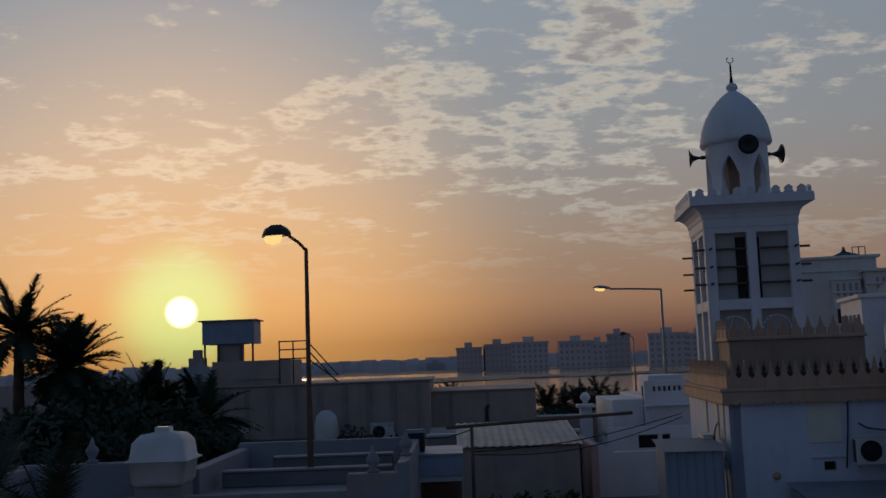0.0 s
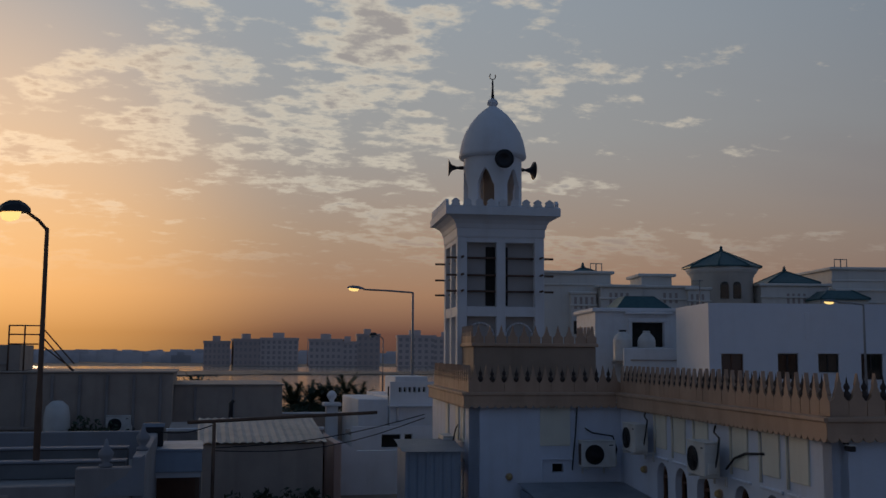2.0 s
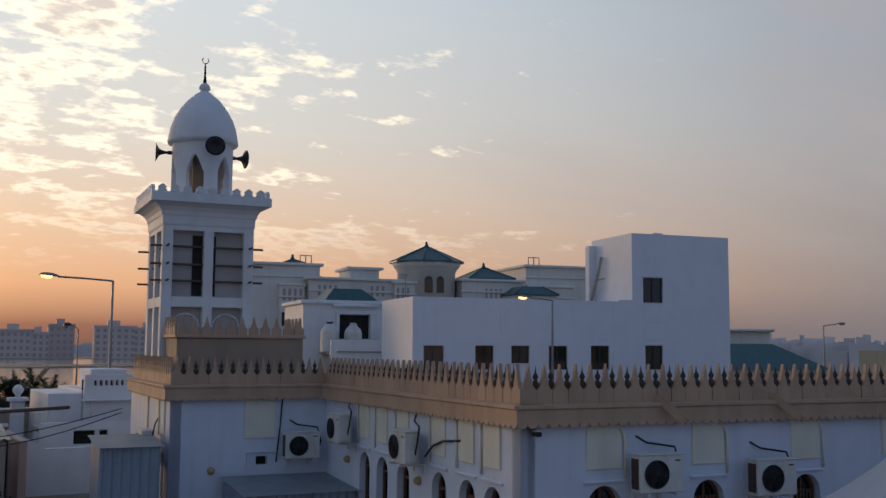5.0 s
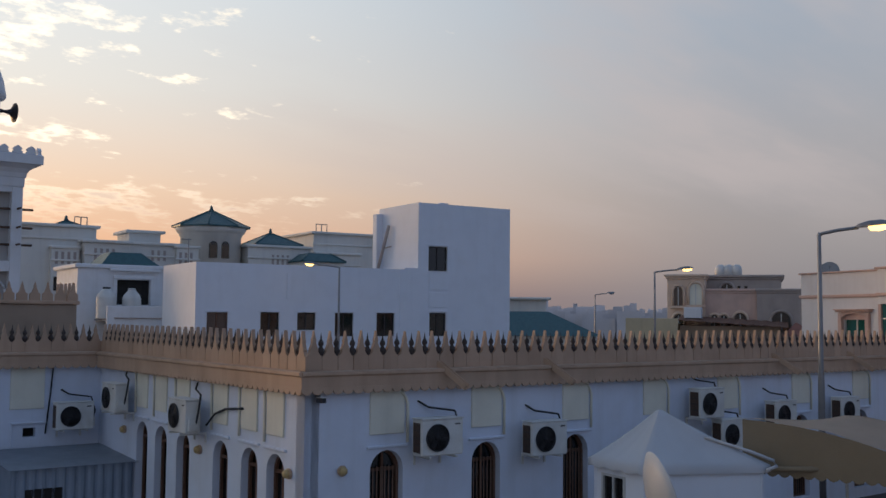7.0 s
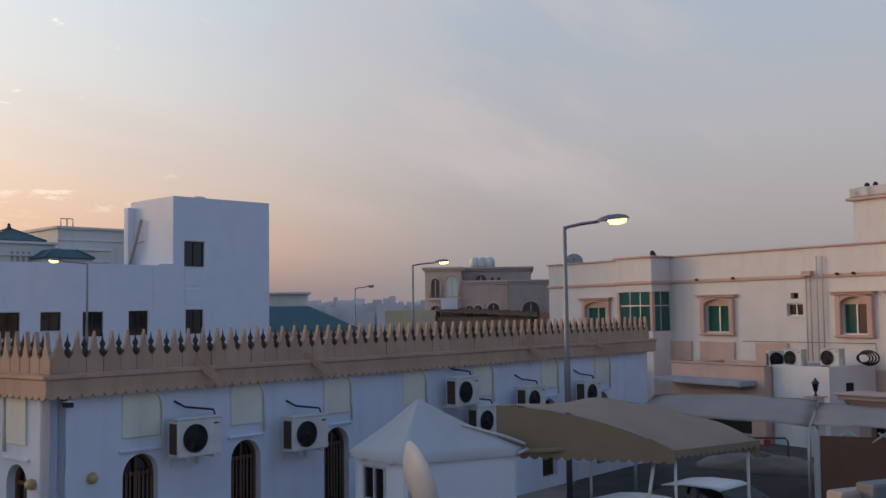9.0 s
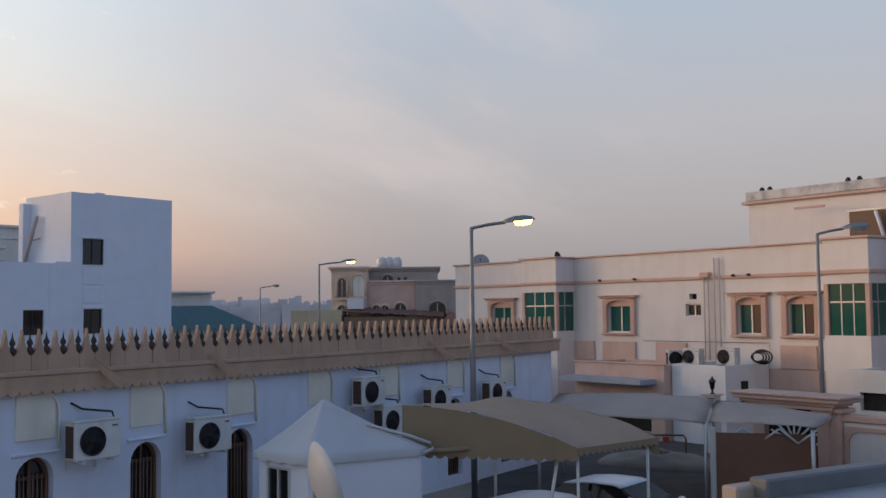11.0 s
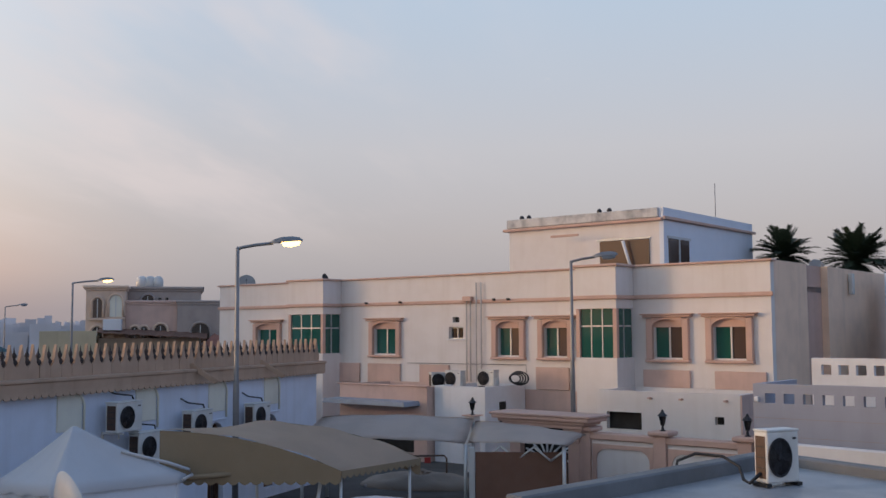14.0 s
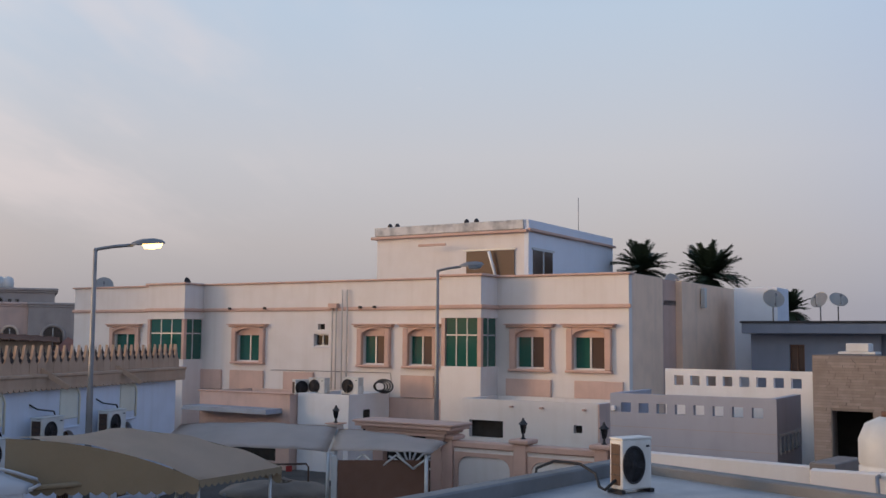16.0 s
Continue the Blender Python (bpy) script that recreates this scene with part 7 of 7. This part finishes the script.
# ---- low houses to the left ----
def long_house():
    t = building("long_house", facing(0, 43.5), "long beige flat-roofed house with upright seams", "house")
    bx("wall", (-10.6, -1.05, 0, 7, 1.9, 6.17), M_BEIGE, t, 0.02)
    bx("coping", (-10.7, -0.95, -0.08, 7.1, 6.172, 6.25), M_BEIGE, t, 0.02)
    for k in range(9):
        x = -10.0 + k * 1.05
        bx("pilaster", (x, x + 0.12, -0.09, -0.002, 1.95, 6.1), M_LOWGREY, t, 0.01)
    bx("lower_wall", (-1.05, 3.55, 1.5, 8, 1.9, 5.62), M_BEIGE, t, 0.02)
    bx("lower_coping", (-1.05, 3.65, 1.42, 8.1, 5.622, 5.68), M_BEIGE, t, 0.01)
    bx("door_head", (1.2, 2.4, 1.38, 1.498, 4.05, 4.25), M_TAUPE, t, 0.02)
    for x in (-0.2, 1.4):
        bx("pilaster", (x, x + 0.1, 1.42, 1.498, 1.95, 5.55), M_LOWGREY, t, 0.01)
    bx("roof_room", (-10.5, -7.1, 0.6, 4, 6.25, 7.30), M_BEIGE, t, 0.02)
    bx("roof_room_band", (-9.4, -7.6, 0.52, 0.598, 6.5, 6.6), M_TAUPE, t, 0)
    # roof stair rail
    for x in (-7.56, -6.96, -6.36):
        bm = bmesh.new()
        tube(bm, [(x, 0.6, 6.25), (x, 0.6, 8.10)], 0.035, 6)
        part("rail_post", bm, M_RUSTPOLE, t)
    for z in (8.08, 7.72, 7.33):
        bm = bmesh.new()
        tube(bm, [(-7.56, 0.6, z), (-6.36, 0.6, z), (-6.36 + 1.35, 0.6, z - 1.55 if z > 7.4 else 6.27)], 0.03, 6)
        part("rail", bm, M_RUSTPOLE, t)
    # chimney-like vent and garden wall by the palms
    bx("vent_stack", (-11.5, -10.85, 0.5, 1.2, 6.2, 7.5), M_TAUPE, t, 0.02)
    bx("vent_cap", (-11.35, -11.0, 0.65, 1.05, 7.5, 7.85), M_TAUPE, t, 0.02)
    bx("garden_wall", (-24, -10.6, 0.5, 0.8, 1.9, 6.6), M_BEIGE, t, 0.02)
    # taupe strip laid on the wall in place of a shadow line
    bx("lower_shadow_gap", (-9.3, -2.8, -0.12, -0.002, 3.95, 4.05), M_TAUPE, t, 0)


long_house()


def roof_tank_box():
    t = thing("roof_tank", facing(0, 44.3, -0.37), "grey sheet-metal water tank on a steel stand", "water tank")
    bx("tank", (-10.6, -8.32, 0, 1.6, 8.06, 9.06), M_CORR, t, 0.02)
    bx("lid", (-10.75, -8.2, -0.12, 1.7, 9.062, 9.12), M_TAUPE, t, 0.01)
    for x in (-10.5, -9.9, -8.9, -8.4):
        bx("leg", (x - 0.04, x + 0.04, 0.05, 0.13, 6.25, 8.06), M_RUSTPOLE, t, 0)
    bx("support_block", (-10.0, -9.0, 0.2, 1.2, 7.302, 8.05), M_TAUPE, t, 0.02)


roof_tank_box()
ac_unit(facing(0, 43.1) @ pose(-3.1, -0.1, 3.8), "old off-white air conditioner by the long house", on_wall=False)
ac_unit(facing(0, 43.1) @ pose(-9.2, -0.1, 3.8), "old off-white air conditioner by the long house", on_wall=False)
for x_ in (-3.1, -9.2):
    t_ = thing("ac_plinth", facing(0, 43.1) @ pose(x_, -0.1, GROUND), "plain concrete plinth under an air conditioner", "plinth")
    bx("block", (-0.6, 0.6, -0.4, 0.1, 0, 1.74), M_LOWGREY, t_, 0.02)
t_ = thing("water_tank", facing(0, 42.6) @ pose(-5.4, 0, GROUND), "tall white plastic water tank beside the wall", "water tank")
bm = bmesh.new()
turned(bm, [(0.48, 0), (0.5, 0.1), (0.5, 2.5), (0.42, 2.9), (0.2, 3.1), (0, 3.12)], 20)
part("tank", bm, M_TANK, t_)
satellite_dish(facing(0, 42.8) @ pose(-10.8, 0, 5.4), "large pale satellite dish by the palms", 0.75, (60, -20))
shrub((-4.0, 41.6, GROUND), (1.6, 0.8, 2.3), "dark shrub before the long house", 71, 900, 0.14)
shrub((-2.3, 42.2, GROUND), (0.9, 0.6, 1.9), "dark shrub before the long house", 72, 500, 0.14)


def terrace_house():
    """The near low house: roof terrace with white parapets and raised strips."""
    t = building("terrace_house", facing(0, 21.2), "low white house with a parapeted roof terrace", "house")
    bx("front_wall", (-6.9, -1.25, 0, 0.25, 1.9, 4.42), M_LOWGREY, t, 0.02)
    bx("roof", (-9.6, -1.25, 0.25, 6.5, 3.9, 4.28), M_ROOF, t, 0)
    bx("right_wall", (-1.25, -1.0, 0, 6.5, 1.9, 4.95), M_TERRACE, t, 0.02)
    bx("right_front_pier", (-2.3, -1.25, -0.05, 0.3, 1.9, 4.75), M_LOWGREY, t, 0.02)
    bx("back_parapet", (-5.9, -1.25, 6.5, 6.75, 1.9, 4.98), M_TERRACE, t, 0.02)
    bx("left_parapet", (-9.6, -5.9, 1.1, 1.4, 1.9, 5.05), M_TERRACE, t, 0.03)
    bx("left_return", (-9.6, -9.3, 0.0, 1.1, 1.9, 5.0), M_TERRACE, t, 0.03)
    bx("inner_parapet", (-5.9, -5.6, 1.1, 6.5, 1.9, 4.85), M_TERRACE, t, 0.02)
    bx("panel_frame", (-6.8, -3.5, -0.04, -0.002, 4.2, 4.27), M_TAUPE, t, 0.01)
    bx("panel_frame", (-3.56, -3.5, -0.04, -0.002, 2.2, 4.2), M_TAUPE, t, 0.01)
    for x0, x1, y, z in ((-5.4, -1.5, 2.3, 4.62), (-4.6, -1.6, 4.4, 4.72)):
        bx("roof_strip", (x0, x1, y, y + 0.35, 4.282, z), M_UPSTAND, t, 0.02)
        bx("strip_cap", (x0, x1, y - 0.04, y + 0.40, z + 0.002, z + 0.05), M_TERRACE, t, 0.01)
    for x, y, z in ((-8.0, 1.25, 5.05), (-1.75, 0.1, 4.75), (-1.12, 1.4, 4.95)):
        bm = bmesh.new()
        turned(bm, [(0.12, z), (0.14, z + 0.05), (0.06, z + 0.09), (0.13, z + 0.2), (0.15, z + 0.28), (0.06, z + 0.4), (0.02, z + 0.55), (0, z + 0.56)], 14, cx=x, cy=y)
        part("finial", bm, M_TERRACE, t)
    # arch-topped corner piece
    bm = bmesh.new()
    prism(bm, [(-1.9, 4.2), (-1.0, 4.2), (-1.0, 5.0), (-1.15, 4.9), (-1.35, 4.6), (-1.6, 4.45)], -0.06, 0.0)
    part("scroll", bm, M_TERRACE, t)
    # round opening in the left parapet
    bm = bmesh.new()
    turned(bm, [(0.28, 0), (0.28, 0.03), (0.18, 0.03), (0.18, 0)], 20)
    q = part("round_opening", bm, M_TAUPE, t)
    q.matrix_basis = pose(-8.7, 1.1, 4.72, 90)


terrace_house()
t_ = thing("water_tank", facing(0, 21.75) @ pose(-6.22, 0, 4.62), "white square moulded water tank on the roof terrace", "water tank")
bm = bmesh.new()
prof = [(0.50, 0.0), (0.56, 0.1), (0.60, 0.48), (0.64, 0.50), (0.64, 0.55), (0.60, 0.57), (0.55, 0.9), (0.42, 1.05), (0.16, 1.1), (0.16, 1.2), (0.0, 1.2)]
rings = []
for r, z in prof:
    rings.append([bm.verts.new((max(-1, min(1, 1.35 * math.cos(a))) * r, max(-1, min(1, 1.35 * math.sin(a))) * r, z)) for a in [math.pi * 2 * k / 24 for k in range(24)]])
for a, b in zip(rings, rings[1:]):
    for k in range(24):
        bm.faces.new((a[k], a[(k + 1) % 24], b[(k + 1) % 24], b[k])).smooth = True
bm.faces.new(rings[0][::-1])
bmesh.ops.remove_doubles(bm, verts=bm.verts, dist=0.0005)
part("tank", bm, M_TANK, t_)
bx("plinth", (-0.5, 0.5, -0.45, 0.45, -0.338, -0.002), M_LOWGREY, t_, 0.02)
bx("rim_band", (-0.66, 0.66, -0.66, 0.66, 0.5, 0.54), M_TANK, t_, 0.02)


def sheds():
    t = building("shed", facing(0, 30.6), "plain beige shed with a corrugated sheet roof", "shed")
    bx("wall", (0.15, 3.65, 0, 4, 1.9, 4.36), M_BEIGE, t, 0.02)
    bm = bmesh.new()
    n = 60
    rows = []
    for k in range(n + 1):
        x = 0.0 + 3.75 * k / n
        dz = 0.025 * math.sin(k * math.pi * 0.5)
        rows.append([bm.verts.new((x, y, z + dz)) for y, z in ((-0.15, 4.42), (4.2, 4.86))])
    for a, b in zip(rows, rows[1:]):
        bm.faces.new((a[0], b[0], b[1], a[1]))
    bmesh.ops.recalc_face_normals(bm, faces=bm.faces)
    bmesh.ops.solidify(bm, geom=list(bm.faces), thickness=0.01)
    part("sheet_roof", bm, M_SHEET, t, "pale corrugated roof sheet")
    t = building("lean_to", facing(0, 26.8), "small lean-to with a pale metal awning over brown boards", "shed")
    bx("awning_front", (-1.3, 0.13, -0.1, -0.06, 4.02, 4.55), M_CORR, t, 0.01)
    bm = bmesh.new()
    prism(bm, [(-1.32, 4.55), (0.15, 4.55), (0.15, 4.6), (-1.32, 4.6)], -0.14, 2.4)
    part("awning_top", bm, M_CORR, t)
    bx("back_panel", (-1.28, 0.08, 1.4, 1.46, 1.95, 4.5), M_WOOD, t, 0.01)
    for x in (-1.27, -0.02):
        bx("post", (x, x + 0.07, -0.04, 0.03, 1.95, 4.02), M_RUSTPOLE, t, 0)
    bx("fringe", (-1.28, 0.11, -0.05, -0.03, 3.88, 4.02), M_TENT, t, 0)
    t = thing("metal_box", facing(0, 27.4), "dark sheet-metal box standing on the lean-to roof", "box")
    bx("case", (-1.35, -0.86, 0, 0.5, 4.602, 5.18), M_DARK, t, 0.02)
    bx("rim", (-1.38, -0.83, -0.03, -0.002, 5.10, 5.2), M_CORR, t, 0.005)
    # pipe on a post, running to the mosque
    t = thing("overhead_pipe", pose(0, 0, 0), "dark overhead pipe carried by a post", "pipe")
    bm = bmesh.new()
    tube(bm, [(-0.25, 26.45, 5.27), (4.75, 27.6, 5.42)], 0.045, 8)
    part("pipe", bm, M_RUSTPOLE, t)
    bm = bmesh.new()
    tube(bm, [(0.4, 26.6, GROUND), (0.4, 26.6, 5.27)], 0.045, 8)
    part("post", bm, M_RUSTPOLE, t)
    for k, (p0, p1, s) in enumerate((((0.4, 26.6, 4.55), (6.3, 28.6, 5.2), 0.35), ((0.4, 26.6, 4.62), (6.3, 28.6, 5.3), 0.2), ((-1.1, 27.4, 5.0), (0.4, 26.6, 5.2), 0.12))):
        bm = bmesh.new()
        a, b = Vector(p0), Vector(p1)
        tube(bm, [a.lerp(b, q / 8) - Vector((0, 0, s * math.sin(math.pi * q / 8))) for q in range(9)], 0.014, 5)
        part("cable", bm, M_BLACK, t)


M_SHEET = material("pale_roof_sheet", (0.46, 0.42, 0.39), 0.6, metal=0.2, spots=0.2, scale=1.0, streak=0.2)
sheds()
shrub((2.0, 29.3, GROUND), (1.3, 0.7, 0.95), "dark hedge below the shed wall", 81, 800, 0.11)
shrub((3.0, 29.6, GROUND), (0.9, 0.6, 1.0), "dark hedge below the shed wall", 82, 600, 0.11)


def white_compound():
    t = building("white_compound", facing(0, 40.5, 0.4), "white low house with stepped roofs and small square openings", "house")
    wall("upper_wall", 7.1, 10.2, 1.9, 5.9, 0.25, [(7.45 + 0.2 * k, 7.57 + 0.2 * k, 5.48, 5.68) for k in range(6)], M_WHITE, t)
    bx("upper_body", (7.1, 10.2, 0.6, 6, 1.9, 5.3), M_WHITE, t, 0.02)
    bx("screen_back", (7.1, 10.2, 0.5, 0.58, 5.3, 5.7), M_VOID, t, 0)
    bx("step", (5.85, 7.1, 0.3, 5, 1.9, 5.2), M_WHITE, t, 0.03)
    bx("roof_block", (7.6, 9.0, 1.6, 4, 5.3, 6.08), M_WHITE, t, 0.03)
    bx("ledge", (7.0, 10.2, -0.25, -0.002, 4.9, 4.98), M_WHITE, t, 0.02)
    wall("front_wall", 5.3, 10.2, 1.9, 4.25, 0.2, [(6.45, 7.2, 3.45, 3.95), (7.35, 7.65, 3.4, 3.95)], M_WHITE, t).matrix_basis = pose(0, -1.8, 0)
    for x0, x1 in ((6.4, 7.25), (7.3, 7.7)):
        bx("dark_opening", (x0, x1, -1.59, -1.55, 3.35, 4.0), M_VOID, t, 0)
    bx("roof", (5.3, 10.2, -1.6, 0.0, 3.9, 4.05), M_ROOF, t, 0)
    bm = bmesh.new()
    tube(bm, [(7.4, -0.05, 4.3), (7.4, -0.05, 4.85)], 0.05, 6)
    part("vent_pipe", bm, M_WHITE, t)
    t = thing("yard_wall", facing(0, 36.5), "plain pale yard wall with a sloping shoulder", "wall")
    bm = bmesh.new()
    prism(bm, [(4.6, 1.9), (8.6, 1.9), (8.6, 3.55), (5.6, 3.55), (5.2, 3.8), (4.6, 4.1)], 0, 0.25)
    part("wall", bm, M_WHITE, t)
    bx("side_wall", (4.35, 4.6, -3, 5, 1.9, 4.1), M_PINK, t, 0.02)
    t = thing("white_pier", pose(5.65, 44.5, GROUND), "white garden pier with a ball finial", "pier")
    bx("shaft", (-0.25, 0.25, -0.25, 0.25, 0, 2.75), M_WHITE, t, 0.02)
    bx("cap", (-0.38, 0.38, -0.38, 0.38, 2.752, 2.9), M_WHITE, t, 0.02)
    bm = bmesh.new()
    turned(bm, [(0.12, 2.9), (0.1, 3.0), (0.2, 3.12), (0.22, 3.24), (0.12, 3.38), (0, 3.42)], 14)
    part("ball", bm, M_WHITE, t)
    t = thing("long_yard_wall", facing(0, 45.5), "low pale yard wall before the palms", "wall")
    bx("wall", (3.55, 9.5, 0, 0.25, 1.9, 4.35), M_BEIGE, t, 0.02)
    bx("coping", (3.5, 9.55, -0.06, 0.31, 4.352, 4.42), M_WHITE, t, 0.01)
    t = building("low_roofs", facing(0, 36), "low flat roofs with pale edges behind the shed", "house")
    bx("wall", (-1.0, 4.3, 0, 5, 1.9, 4.35), M_LOWGREY, t, 0.02)
    bx("edge", (-1.05, 4.32, -0.06, 0.2, 4.352, 4.45), M_WHITE, t, 0.01)
    t = thing("vent_post", pose(1.15, 38, GROUND), "thin dark vent post on the low roof", "pipe")
    bm = bmesh.new()
    tube(bm, [(0, 0, 2.0), (0, 0, 3.2), (0.1, 0, 3.3)], 0.08, 8)
    part("pipe", bm, M_DARK, t)


white_compound()


def sheet_fence(m, x0, x1, z1, label, holes=(), d=0.0):
    t = thing("sheet_cabin", m, label, "cabin", "sheet-metal cabins")
    bm = bmesh.new()
    n = int((x1 - x0) / 0.055)
    rows = []
    for k in range(n + 1):
        x = x0 + (x1 - x0) * k / n
        y = -0.02 if k % 4 in (0, 1) else 0.012
        rows.append((x, y))
    for (xa, ya), (xb, yb) in zip(rows, rows[1:]):
        v = [bm.verts.new(p) for p in ((xa, ya, 1.95), (xb, yb, 1.95), (xb, yb, z1), (xa, ya, z1))]
        bm.faces.new(v)
    bmesh.ops.remove_doubles(bm, verts=bm.verts, dist=0.0005)
    bmesh.ops.solidify(bm, geom=list(bm.faces), thickness=-0.01)
    part("sheet", bm, M_CORR, t)
    if d:
        bx("side_sheet", (x0, x0 + 0.04, 0.02, d, 1.95, z1 - 0.002), M_CORR, t, 0)
        bx("side_sheet", (x1 - 0.04, x1, 0.02, d, 1.95, z1 - 0.002), M_CORR, t, 0)
        bm = bmesh.new()
        v = [bm.verts.new(p) for p in ((x0 - 0.1, -0.18, z1 + 0.01), (x1 + 0.1, -0.18, z1 + 0.01), (x1 + 0.1, d, z1 + 0.16), (x0 - 0.1, d, z1 + 0.16))]
        bm.faces.new(v)
        bmesh.ops.solidify(bm, geom=list(bm.faces), thickness=0.06)
        part("roof_sheet", bm, M_SHEETBLUE, t)
    else:
        bx("top_rail", (x0, x1, -0.05, 0.05, z1 + 0.002, z1 + 0.08), M_CORR, t, 0.01)
    for h in holes:
        bx("dark_opening", (h[0], h[1], -0.03, -0.022, h[2], h[3]), M_VOID, t, 0)
    return t


M_SHEETBLUE = material("pale_blue_sheet", (0.52, 0.56, 0.62), 0.5, metal=0.2, spots=0.12, streak=0.2)
sheet_fence(facing(5, 24.5), 6.15, 8.95, 3.42, "blue-grey corrugated cabin against the mosque wing", [(6.45, 7.3, 1.98, 2.95)], 2.6)
sheet_fence(facing(5, 26.4), 2.95, 4.4, 4.5, "tall blue-grey corrugated cabin beside the mosque", (), 2.0)
